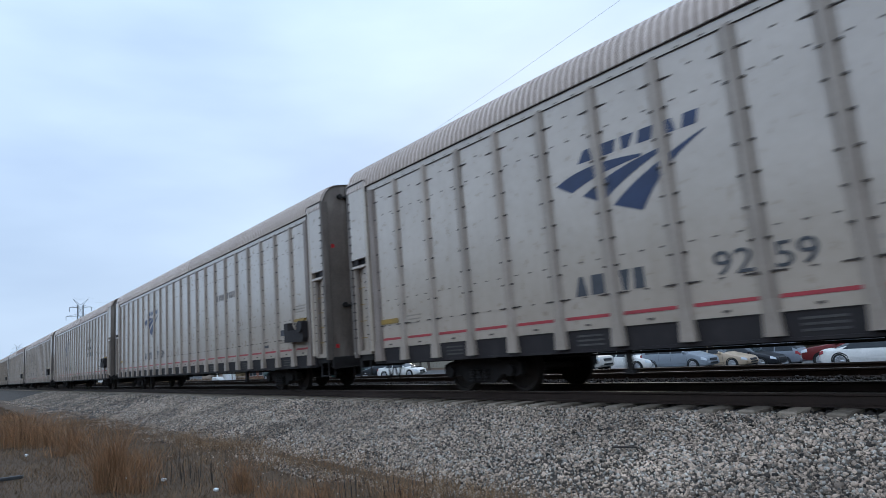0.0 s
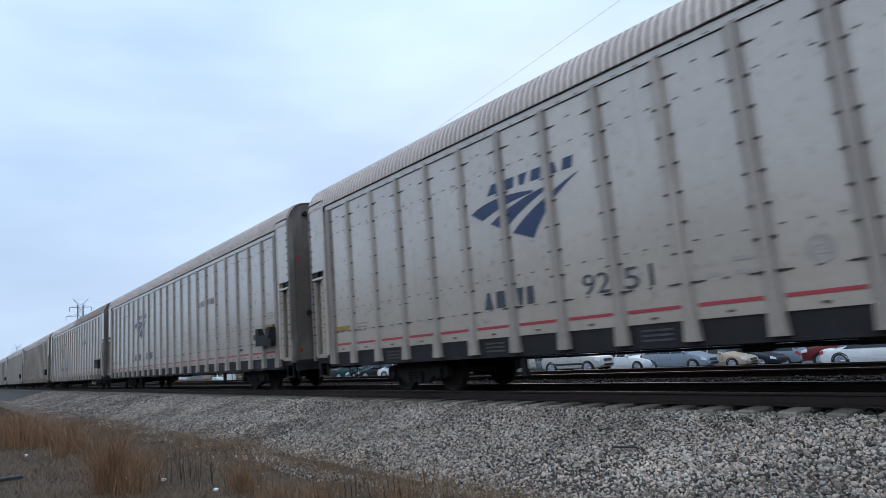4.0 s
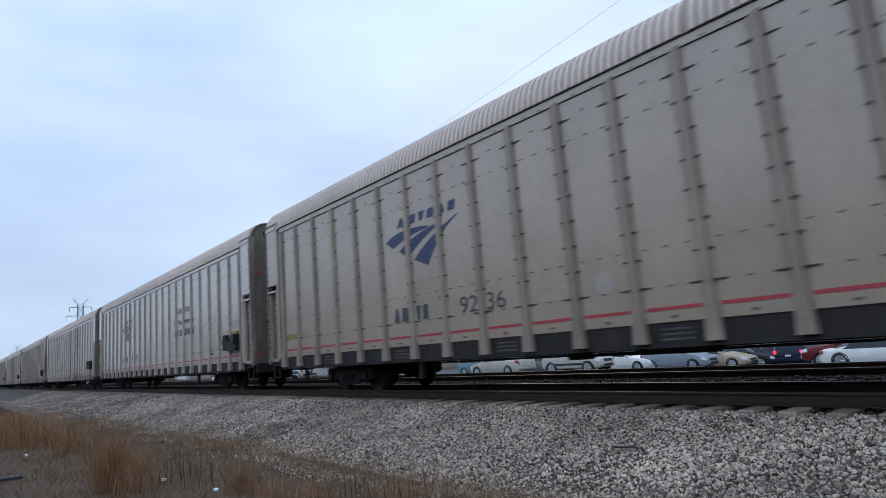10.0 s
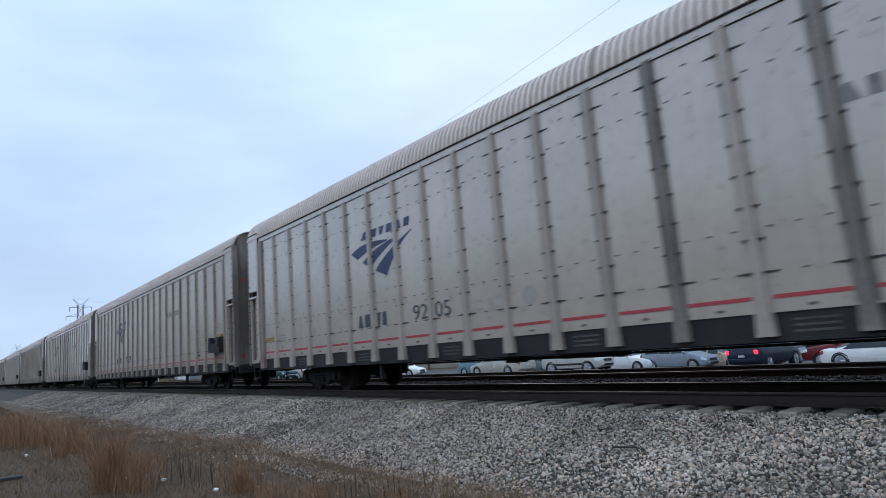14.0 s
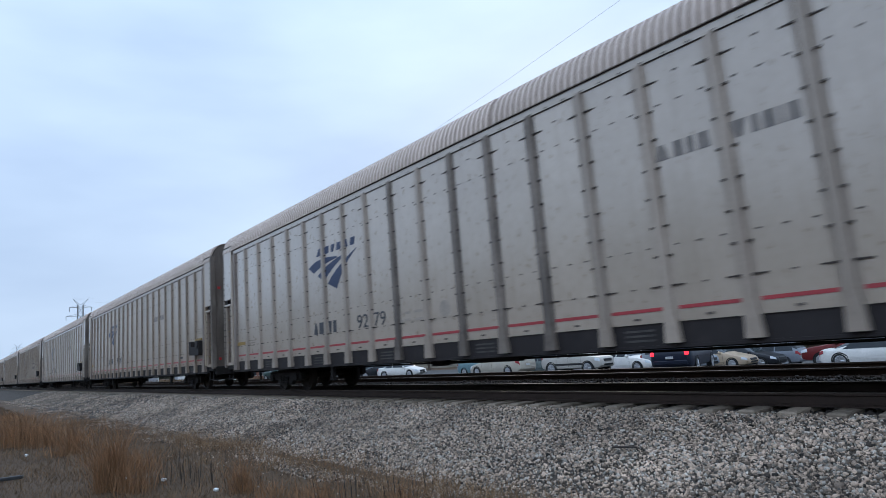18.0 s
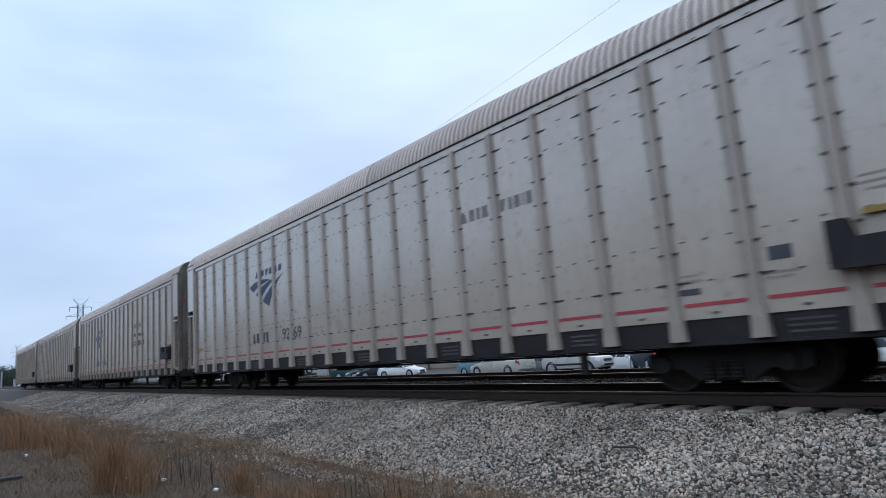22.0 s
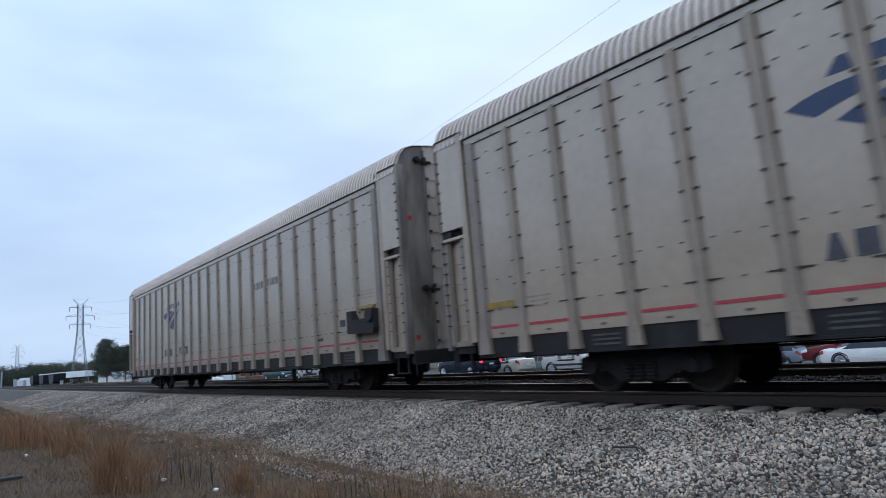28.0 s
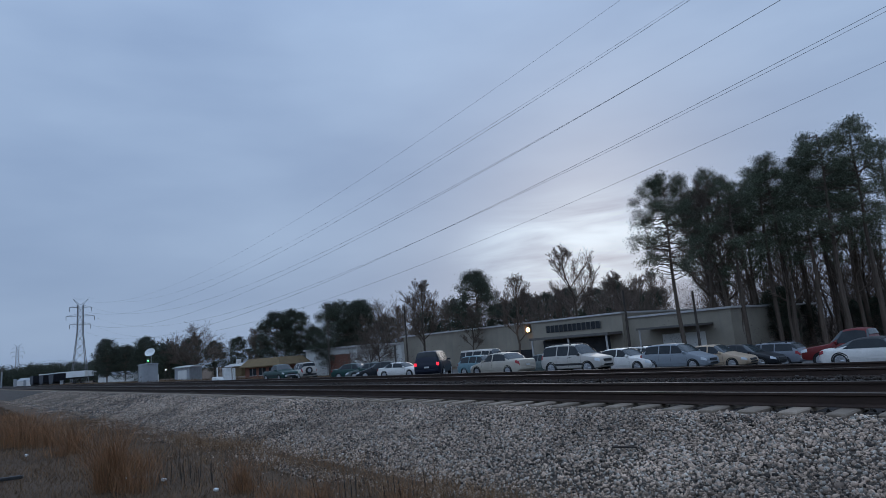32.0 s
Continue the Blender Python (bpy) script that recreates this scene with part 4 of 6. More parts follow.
class Shell:
    """Outer skin of a road vehicle: a section of twelve points per side at any fraction from the nose."""

    def __init__(self, kind):
        L, W, H, sill, nose, cowl, belt, deck, gf, gr, rf, rr = BODIES[kind]
        self.L, self.h, self.H, self.belt, self.sill = L, W / 2, H, belt, sill
        f = np.linspace(0, 1, 201)
        hood = [(0, nose - 0.26), (0.008, nose - 0.10), (0.03, nose - 0.02), (0.10, nose * 0.75 + cowl * 0.25), (gf, cowl), (0.5, belt), (min(gr, 0.93), (belt + deck) / 2)]
        hood += [(0.955, deck), (0.985, deck - 0.05), (1.0, deck - 0.26)] if gr < 0.93 else [(0.97, deck), (1.0, deck - 0.22)]
        self.low = np.interp(f, *zip(*hood))
        top = [(gf, cowl), (rf - 0.03, H - 0.075), (rf + 0.02, H - 0.03), (rf * 0.55 + rr * 0.45, H), (rr - 0.03, H - 0.035), (rr + 0.02, H - 0.085), (gr, deck if gr < 0.93 else belt + 0.02)]
        up = np.interp(f, *zip(*top), left=-9, right=-9)
        self.cab = np.maximum(up - self.low, 0.0) * (f >= gf) * (f <= gr)
        self.cab = np.convolve(np.pad(self.cab, 2, "edge"), np.ones(5) / 5, "valid")
        self.wide = np.interp(f, [0, 0.01, 0.035, 0.10, 0.22, 0.5, 0.8, 0.93, 0.975, 1.0], [0.70, 0.80, 0.88, 0.955, 0.99, 1.0, 0.995, 0.96, 0.90, 0.80])
        self.foot = np.interp(f, [0, 0.02, 0.08, 0.92, 0.98, 1.0], [sill + 0.12, sill + 0.03, sill, sill, sill + 0.04, sill + 0.14])
        self.f = f

    def at(self, f, v):
        """A point on the near flank's skin: v 0 at the sill, 5 at the belt, 8 at the roof's edge, 10 on the centre line."""
        g = lambda q: float(np.interp(f, self.f, q))
        w, z, c, s = self.h * g(self.wide), g(self.low), g(self.cab), g(self.foot)
        lean = 0.30 * c
        ring = [(0.84, s), (0.955, s + 0.05), (0.99, s + 0.18), (1.0, s + 0.5 * (z - s)), (0.985, z - 0.10), (0.95, z - 0.02), ]
        pts = [(w * p, q) for p, q in ring]
        e = 0.95 * w
        k = min(1.0, c / 0.3)
        pts += [(e - (0.03 + lean * 0.5) * k - 0.06 * (1 - k) * w, z + 0.47 * c + 0.005), (e - (0.045 + lean * 0.9) * k - 0.16 * (1 - k) * w, z + 0.86 * c + 0.012),
                (e - (0.09 + lean) * k - 0.3 * (1 - k) * w, z + 0.96 * c + 0.018), (0.5 * e, z + c + 0.024), (0.0, z + c + 0.03)]
        i = min(len(pts) - 2, int(v))
        (p0, q0), (p1, q1) = pts[i], pts[i + 1]
        t = v - i
        return Vector((self.L / 2 - f * self.L, -(p0 + (p1 - p0) * t), q0 + (q1 - q0) * t))

    def body(self):
        fs = [0, 0.006, 0.016, 0.035, 0.07, 0.12, 0.18] + [round(0.22 + 0.025 * i, 3) for i in range(29)] + [0.94, 0.955, 0.97, 0.985, 0.994, 1.0]
        s, n = Solid(), 21
        vs = []
        for f in fs:
            near = [self.at(f, v) for v in range(11)]
            vs += near + [Vector((p.x, -p.y, p.z)) for p in near[-2::-1]]
        s.add(vs, [(j * n + i, j * n + (i + 1) % n, (j + 1) * n + (i + 1) % n, (j + 1) * n + i) for j in range(len(fs) - 1) for i in range(n)] + [tuple(range(n)), tuple(range((len(fs) - 1) * n, len(fs) * n))])
        return s

    def pane(self, side, f0, f1, v0, v1, out=0.008, lean0=0.0, lean1=0.0, nf=5, nv=3):
        """A sheet of glass or trim laid just over the skin; lean shifts the upper edge along the car."""
        s, vs = Solid(), []
        for i in range(nf + 1):
            for j in range(nv + 1):
                q = j / nv
                a, b = f0 + lean0 * q, f1 + lean1 * q
                f, v = a + (b - a) * i / nf, v0 + (v1 - v0) * q
                p, e = self.at(f, v), 0.02
                du, dv = self.at(min(1, f + e), v) - self.at(max(0, f - e), v), self.at(f, min(10, v + 0.2)) - self.at(f, max(0, v - 0.2))
                w = dv.cross(du)
                w = w.normalized() if w.length > 1e-9 else Vector((0, -1, 0))
                if w.y > 0.05 or (abs(w.y) <= 0.05 and w.z < 0):
                    w = -w
                p = p + out * w
                vs.append((p.x, p.y * -side, p.z))
        m = nv + 1
        return s.add(vs, [(i * m + j, i * m + j + 1, (i + 1) * m + j + 1, (i + 1) * m + j) for i in range(nf) for j in range(nv)])

    def across(self, f0, f1, v0, out=0.008, nf=5):
        """A screen from flank to flank, such as the windscreen."""
        s, vs = Solid(), []
        for i in range(nf + 1):
            f = f0 + (f1 - f0) * i / nf
            near = [self.at(f, v) for v in [v0] + [v for v in (7, 8, 9, 10) if v > v0]]
            row = near + [Vector((p.x, -p.y, p.z)) for p in near[-2::-1]]
            vs += [p + Vector((out * (1.5 if f0 < 0.5 else -1.5), 0, out)) for p in row]
        k = len(row)
        return s.add(vs, [(i * k + j, i * k + j + 1, (i + 1) * k + j + 1, (i + 1) * k + j) for i in range(nf) for j in range(k - 1)])


def sheet(name, s, material, parent, label=""):
    me = raw_mesh(s, name, material)
    me.polygons.foreach_set("use_smooth", [True] * len(me.polygons))
    return part(name, me, None, parent, label)


def raw_mesh(s, name, material):
    me = bpy.data.meshes.new(name)
    me.from_pydata(s.v, [], s.f)
    me.materials.append(material)
    me.update()
    return me


def vehicle(kind, colour, label, at, turn=0.0, lit=False, roof_rack=False, spare=False, category="car"):
    L, W, H, sill, nose, cowl, belt, deck, gf, gr, rf, rr = BODIES[kind]
    car = thing({"pickup": "pickup_truck", "compact_pickup": "pickup_truck", "van": "passenger_van", "large_suv": "sport_utility_car"}.get(kind, "parked_car"), label, category, at, turn)
    X = lambda f: L / 2 - f * L
    col, h, sk = PAINTS[colour], W / 2, Shell(kind)
    tall = kind in ("suv", "large_suv", "van")
    part("body", sk.body(), col, car, smooth=True)
    sheet("windscreen", sk.across(gf + 0.012, rf - 0.012, 6.0), M["screen"], car, "sky-lit windscreen")
    sheet("rear_window", sk.across(rr + 0.012, gr - (0.012 if gr < 0.93 else 0.02), 6.0), M["screen" if gr < 0.93 else "glass"], car)
    cuts = {"suv": (0.50, 0.70), "large_suv": (0.46, 0.66), "van": (0.33, 0.50, 0.68, 0.84), "pickup": (), "compact_pickup": (), "coupe": (0.60,), "convertible": ()}.get(kind, (0.50, 0.68))
    front, back = rf + 0.005, rr + (0.035 if gr >= 0.93 else 0.0)
    edges = [front] + [c for c in cuts if c < back - 0.04] + [back]
    for s in (-1, 1):
        for i, (a, b) in enumerate(zip(edges, edges[1:])):
            lean0, lean1 = (0.0, 0.0)
            a0, b0 = a + 0.008, b - 0.008
            if i == 0:
                a0, lean0 = gf + (rf - gf) * 0.28, (rf - gf) * 0.62
            if i == len(edges) - 2:
                b0 = rr + (gr - rr) * (0.55 if gr < 0.93 else 0.35)
                lean1 = -(gr - rr) * (0.45 if gr < 0.93 else 0.2)
            sheet("side_window", sk.pane(s, a0, b0, 5.12, 7.05, 0.008, lean0, lean1), M["glass"], car)
        for f in [gf + 0.03] + list(edges[1:-1]):
            sheet("door_seam", sk.pane(s, f - 0.0015, f + 0.0015, 1.6, 4.9, 0.004, nf=1, nv=5), M["trim"], car)
        for f in list(edges[1:-1]) or [gr - 0.03]:
            p = sk.at(f - 0.035, 4.2)
            part("door_handle", Solid().box(p.x - 0.08, p.x + 0.08, *sorted((-s * p.y - s * 0.01, -s * p.y + s * 0.022)), p.z - 0.015, p.z + 0.018, 0.006), M["trim"] if kind == "suv" else col, car)
        p = sk.at(gf + 0.06, 5.1)
        part("mirror", Solid().box(p.x - 0.06, p.x + 0.06, *sorted((-s * p.y - s * 0.02, -s * p.y + s * 0.17)), p.z - 0.01, p.z + 0.12, 0.02), M["trim"] if kind == "suv" else col, car)
        sheet("side_trim", sk.pane(s, 0.27, 0.73, 2.2, 2.75, 0.012, nf=4, nv=1), M["trim"] if kind in TRUCKS + ("suv",) else col, car)
        sheet("sill_trim", sk.pane(s, 0.25, 0.74, 0.1, 1.2, 0.006, nf=4, nv=1), M["trim"], car)
        part("headlight", sk.pane(s, 0.012, 0.075, 3.55, 4.85, 0.012), M["lamp_clear"], car, smooth=True)
        if lit:
            ya, yb = sorted((s * h * 0.70, s * h * 0.86))
            part("tail_light", Solid().box(X(1.006), X(0.965), ya, yb, 0.84, 1.04, 0.02), M["lamp_lit"], car, "lit red tail light")
        else:
            part("tail_light", sk.pane(s, 0.945, 0.997, 3.6 if not tall else 3.8, 4.9 if not tall else 5.4, 0.012), M["lamp_red"], car, smooth=True)
        rw = 0.31 if H < 1.6 else 0.35
        for f in (0.19, 0.80):
            e = h * 0.992
            arch = Solid().lathe([(rw + 0.055, s * (e - 0.2)), (rw + 0.055, s * (e + 0.004)), (rw + 0.005, s * (e + 0.002)), (rw - 0.02, s * (e - 0.2))], 22, "y", (X(f), 0, rw))
            part("wheel_arch", arch, M["black"], car)
            wheel = part("wheel", Solid().lathe([(rw - 0.10, s * (e - 0.19)), (rw - 0.01, s * (e - 0.18)), (rw, s * (e - 0.14)), (rw, s * (e - 0.03)), (rw - 0.02, s * (e + 0.01)),
                                                 (rw - 0.085, s * (e + 0.012)), (rw - 0.095, s * (e - 0.005))], 24, "y", (X(f), 0, rw)), M["tyre"], car, smooth=True)
            rim = Solid().lathe([(rw - 0.09, s * (e + 0.008)), (rw - 0.105, s * (e + 0.012)), (rw - 0.125, s * (e - 0.012)), (0.03, s * (e - 0.03))], 20, "y", (X(f), 0, rw))
            for k in range(7):
                c, d = math.cos(k * 2 * math.pi / 7), math.sin(k * 2 * math.pi / 7)
                rim.tube((X(f), s * (e + 0.004), rw), (X(f) + c * (rw - 0.105), s * (e + 0.004), rw + d * (rw - 0.105)), 0.024, 5)
            part("rim", rim, M["rim"], wheel)
    part("front_bumper", Solid().box(X(0.03), X(-0.006), -h * 0.74, h * 0.74, sill + 0.10, sill + 0.30, 0.04), col if kind not in TRUCKS else M["plate"], car)
    part("rear_bumper", Solid().box(X(1.006), X(0.97), -h * 0.80, h * 0.80, sill + 0.14, sill + 0.34, 0.04), M["trim"] if kind in TRUCKS + ("suv",) else col, car)
    part("grille", Solid().box(X(0.02), X(-0.008), -h * 0.42, h * 0.42, nose - 0.24, nose - 0.10, 0.012), M["trim"], car)
    part("lower_intake", Solid().box(X(0.02), X(-0.010), -h * 0.5, h * 0.5, sill + 0.12, sill + 0.22, 0.01), M["black"], car)
    part("number_plate", Solid().box(X(1.012), X(1.0), -0.15, 0.15, sill + 0.40, sill + 0.50), M["plate"], car, "pale blank number plate")
    if roof_rack:
        for s in (-1, 1):
            y = s * h * 0.66
            part("roof_rail", Solid().tube((X(rf + 0.06), y, H + 0.05), (X(rr - 0.04), y, H + 0.05), 0.02, 6).box(X(rf + 0.08), X(rf + 0.06), y - 0.02, y + 0.02, H - 0.04, H + 0.05)
                 .box(X(rr - 0.04), X(rr - 0.06), y - 0.02, y + 0.02, H - 0.05, H + 0.05), M["trim"], car)
    if kind == "convertible":
        sheet("soft_top", sk.across(rf - 0.02, rr + 0.05, 6.95, 0.014, 8), M["trim"], car, "black cloth soft top")
    if spare:
        sp = part("spare_wheel", Solid().lathe([(0.2, X(1.0)), (0.34, X(1.005)), (0.35, X(1.03)), (0.33, X(1.05)), (0.2, X(1.05))], 20, "x", (0, 0.1, 0.95)), M["tyre"], car)
        part("rim", Solid().lathe([(0.18, X(1.045)), (0.18, X(1.053))], 16, "x", (0, 0.1, 0.95)), M["rim"], sp)
    if kind in TRUCKS:
        part("truck_bed", Solid().box(X(0.975), X(0.64), -h * 0.82, h * 0.82, belt - 0.02, belt + 0.035), M["trim"], car, "dark open cargo bed")
    return car


def lot(x, y):
    return (x, y, ground_height(x, y))


BACK = math.pi
vehicle("compact_pickup", "darkgreen", "dark green pickup truck parked in the car park", lot(-55.8, 24.6), 0.0, category="truck")
vehicle("suv", "silver", "silver boxy off-roader with a spare wheel on its tail", lot(-58.6, 28.3), BACK - 0.15, roof_rack=True, spare=True)
vehicle("sedan", "darkgreen", "dark green sedan parked in a row", lot(-53.3, 31.3), 0.55)
vehicle("sedan", "greygreen", "grey-green sedan nosed in beside others", lot(-52.2, 32.3), BACK + 0.9)
vehicle("sedan", "black", "black sedan with clear headlights in the row", lot(-50.0, 32.2), BACK + 0.9)
vehicle("coupe", "white", "white two-door coupe parked tail out", lot(-47.1, 32.5), 0.35)
vehicle("hatch", "teal", "blue-green hatchback parked behind a sedan", lot(-36.3, 32.8), 0.1)
vehicle("van", "silver", "pale high-roofed passenger van", lot(-43.2, 39.5), 0.2, category="van")
vehicle("sedan", "champagne", "champagne four-door sedan parked side on", lot(-29.5, 28.3), BACK)
vehicle("sedan", "greygreen", "dark grey sedan behind a silver off-roader", lot(-32.2, 35.5), BACK)
vehicle("suv", "silver", "silver compact off-roader with roof rails and black trim", lot(-23.8, 29.0), 0.05, roof_rack=True)
vehicle("sedan", "white", "white sedan nosing forward in the row", lot(-23.6, 33.4), 0.0)
vehicle("sedan", "darkblue", "dark blue sedan in the second row", lot(-27.5, 37.5), 0.0)
vehicle("suv", "white", "white off-roader with a roof rack behind the row", lot(-26.6, 40.5), 0.0, roof_rack=True)
vehicle("hatch", "bluegrey", "blue-grey five-door hatchback parked nose forward", lot(-20.0, 33.6), 0.0)
vehicle("sedan", "tan", "tan sedan with a dusty bonnet", lot(-19.7, 37.2), 0.02)
vehicle("sedan", "black", "black sedan parked among others", lot(-19.1, 39.7), 0.0)
vehicle("wagon", "grey", "grey estate car with red tail lights", lot(-18.7, 42.2), BACK, roof_rack=True)
vehicle("pickup", "red", "red pickup truck with a pale front bumper", lot(-10.6, 34.3), BACK, category="truck")
vehicle("convertible", "white", "white two-door convertible with a black soft top", lot(-9.3, 31.9), 0.0)
DRIVER = vehicle("large_suv", "darkblue", "blue-black sport utility car driving with its tail lights lit", lot(0, 26.2), BACK, lit=True)


# ---- trees ----
M["bark"] = surf("grey_brown_bark", (0.10, 0.072, 0.053), (0.055, 0.04, 0.03), rough=0.95, scale=3, fine=18, amount=0.9, bump=0.5, stretch=(1, 1, 0.3), rand=0.2)
M["twig"] = surf("bare_twigs", (0.135, 0.098, 0.075), (0.08, 0.058, 0.045), rough=0.95, bump=0, rand=0.2)
M["needles"] = island_tint(surf("pine_needles", (0.08, 0.092, 0.056), (0.042, 0.05, 0.031), rough=0.85, scale=0.5, fine=6, amount=0.9, bump=0, rand=0.15), 0.45)
M["cedar"] = island_tint(surf("dark_evergreen", (0.05, 0.058, 0.036), (0.025, 0.03, 0.02), rough=0.9, scale=0.5, fine=6, bump=0, rand=0.15), 0.45)
M["brush"] = island_tint(surf("brown_brush", (0.125, 0.092, 0.075), (0.07, 0.052, 0.043), rough=0.95, bump=0, rand=0.2), 0.4)
rng = np.random.default_rng(7)


def limb(s, a, b, r0, r1, n=5):
    s.tube(a, b, r0, n, r1, caps=False)


def tuft_field(centres, size, per, seed, flat=0.6, leaf=None, slim=1.0):
    """Many small pointed leaves round the given centres, as one mesh."""
    g = np.random.default_rng(seed)
    c = np.repeat(np.array(centres), per, axis=0)
    k = len(c)
    off = g.normal(0, 1, (k, 3)) * np.array([size, size, size * flat])
    base = c + off
    way = g.normal(0, 1, (k, 3))
    way[:, 2] += 0.3
    way /= np.linalg.norm(way, axis=1)[:, None]
    side = np.cross(way, g.normal(0, 1, (k, 3)))
    side /= np.linalg.norm(side, axis=1)[:, None] + 1e-6
    leaf = leaf or size
    ln = (leaf * g.uniform(0.5, 1.1, k))[:, None]
    wd = (leaf * slim * g.uniform(0.16, 0.34, k))[:, None]
    v = np.empty((k, 4, 3))
    v[:, 0], v[:, 1], v[:, 2], v[:, 3] = base - way * ln * 0.5, base + side * wd, base + way * ln * 0.6, base - side * wd
    s = Solid()
    s.v = [tuple(p) for p in v.reshape(-1, 3)]
    s.f = [(4 * i, 4 * i + 1, 4 * i + 2, 4 * i + 3) for i in range(k)]
    return s


def pine(name, height, crown_from, spread, seed, label, material="needles", ovate=False):
    g = random.Random(seed)
    tree = thing(name, label, "tree")
    trunk, tips = Solid(), []
    pts, x, y = [], 0.0, 0.0
    for i in range(9):
        pts.append(Vector((x, y, height * i / 8 * 0.97)))
        x += g.uniform(-0.16, 0.16) * height / 20
        y += g.uniform(-0.16, 0.16) * height / 20
    r0 = 0.011 * height + 0.05
    for i in range(8):
        limb(trunk, pts[i], pts[i + 1], r0 * (1 - 0.105 * i), r0 * (1 - 0.105 * (i + 1)), 7)
    boughs = int((34 + spread * 8) * (2.0 if ovate else 1.0))
    for k in range(boughs):
        f = crown_from + (1 - crown_from) * (k / boughs) ** 0.8
        z = height * f
        i = min(7, int(f * 8 / 0.97 * 0.97))
        root = pts[i].lerp(pts[i + 1], f * 8 - i if f * 8 - i <= 1 else 1)
        a = g.uniform(0, 2 * math.pi)
        top = (f - crown_from) / (1 - crown_from)
        ln = spread * (1.15 - 0.8 * top ** 1.5) * g.uniform(0.45, 1.1) * (0.55 + 0.45 * min(1, top * 4))
        if ovate:
            ln = spread * (0.25 + 0.85 * math.sin(math.pi * (0.22 + 0.74 * top))) * g.uniform(0.5, 1.05)
        if g.random() < 0.12:
            continue
        tip = root + Vector((math.cos(a) * ln, math.sin(a) * ln, ln * g.uniform(-0.15, 0.6)))
        mid = root.lerp(tip, 0.55) + Vector((0, 0, -0.06 * ln))
        limb(trunk, root, mid, 0.05 + 0.012 * ln, 0.04, 4)
        limb(trunk, mid, tip, 0.04, 0.015, 4)
        tips.append(tip)
        for q in (0.5, 0.75):
            if g.random() < 0.8:
                tips.append(mid.lerp(tip, q) + Vector((g.uniform(-0.6, 0.6), g.uniform(-0.6, 0.6), g.uniform(-0.3, 0.7))) * ln * 0.5)
    part("trunk", raw_mesh(trunk, "trunk", M["bark"]), None, tree)
    part("crown", raw_mesh(tuft_field([tuple(t) for t in tips], 0.40 if not ovate else 0.40, 115, seed, 0.7, 0.26, 0.5), "crown", M[material]), None, tree)
    return tree


def bare_tree(name, height, spread, seed, label, forks=0, clear=0.25, fine=3, material="twig"):
    """A leafless tree: a leader with rising limbs, or a short bole that forks; limbs bear boughs, boughs bear twigs."""
    g = random.Random(seed)
    tree = thing(name, label, "tree")
    wood, spray = Solid(), Solid()

    def bough(p, way, ln, r, level):
        steps = 4 if level < 2 else 2
        pts = [p]
        for i in range(steps):
            way = (way + Vector((g.gauss(0, 0.09 + 0.06 * bool(forks)), g.gauss(0, 0.09 + 0.06 * bool(forks)), g.gauss(-0.015 if forks else 0.07, 0.06)))).normalized()
            pts.append(pts[-1] + way * ln / steps)
        for i, (a, b) in enumerate(zip(pts, pts[1:])):
            limb(wood if level < 1 else spray, a, b, max(0.0095, r * (1 - 0.8 * i / steps)), max(0.008, r * (1 - 0.8 * (i + 1) / steps)), 5 if level < 1 else 3)
        if level >= fine:
            return
        for k in range((11, 8, 4, 2)[level]):
            f = g.uniform(0.25, 1.0) * steps
            i = min(steps - 1, int(f))
            q = pts[i].lerp(pts[i + 1], f - i)
            out = Vector((g.gauss(0, 1), g.gauss(0, 1), g.gauss(0.25, 0.7))).normalized()
            bough(q, (way + out * (0.85 if forks else 0.8) + Vector((0, 0, 0.05 if forks else 0.12))).normalized(), ln * g.uniform(0.38, 0.64) * (1.15 - 0.45 * f / steps), r * 0.42, level + 1)

    r0 = 0.013 * height + 0.04
    if forks:
        top = Vector((g.uniform(-0.3, 0.3), g.uniform(-0.3, 0.3), height * clear))
        limb(wood, (0, 0, 0), top, r0 * 1.25, r0, 8)
        for k in range(forks):
            a = k * 2.4 + g.uniform(-0.4, 0.4)
            up = g.uniform(0.35, 1.0) if k else 1.6
            way = Vector((math.cos(a) * spread, math.sin(a) * spread, up)).normalized() if k > 2 else Vector((0.35 * math.cos(a), 0.35 * math.sin(a), 1)).normalized()
            bough(top - Vector((0, 0, g.uniform(0, 0.12) * height)), way, height * (1 - clear) * g.uniform(0.62, 0.8), r0 * 0.5, 0)
    else:
        pts = [Vector((0, 0, 0))]
        for i in range(8):
            pts.append(pts[-1] + Vector((g.gauss(0, 0.016), g.gauss(0, 0.016), 0.115)) * height)
        for i in range(8):
            limb(wood, pts[i], pts[i + 1], r0 * (1 - 0.11 * i), r0 * (1 - 0.11 * (i + 1)), 7)
        for k in range(15):
            f = clear + (0.97 - clear) * (k + g.random()) / 15
            i = min(7, int(f * 8))
            rise = (f - clear) / (1 - clear)
            a = k * 2.4 + g.uniform(-0.5, 0.5)
            way = Vector((math.cos(a), math.sin(a), 0.7 + 1.3 * rise)).normalized()
            ln = height * spread * 0.5 * math.sin(math.pi * (0.28 + 0.66 * rise)) * g.uniform(0.75, 1.1)
            bough(pts[i].lerp(pts[i + 1], f * 8 - i), way, ln, r0 * 0.42 * (1.1 - 0.7 * rise), 0)
    part("trunk", raw_mesh(wood, "trunk", M["bark"]), None, tree)
    tagged(part("branchwork", raw_mesh(spray, "branchwork", M[material]), None, tree), kind="stuff")
    return tree


def place(src, x, y, s, a):
    t = copy_thing(src, pose(x, y, ground_height(x, y) - 0.1, 0, 0, a))
    t.scale = (s, s, s)
    return t


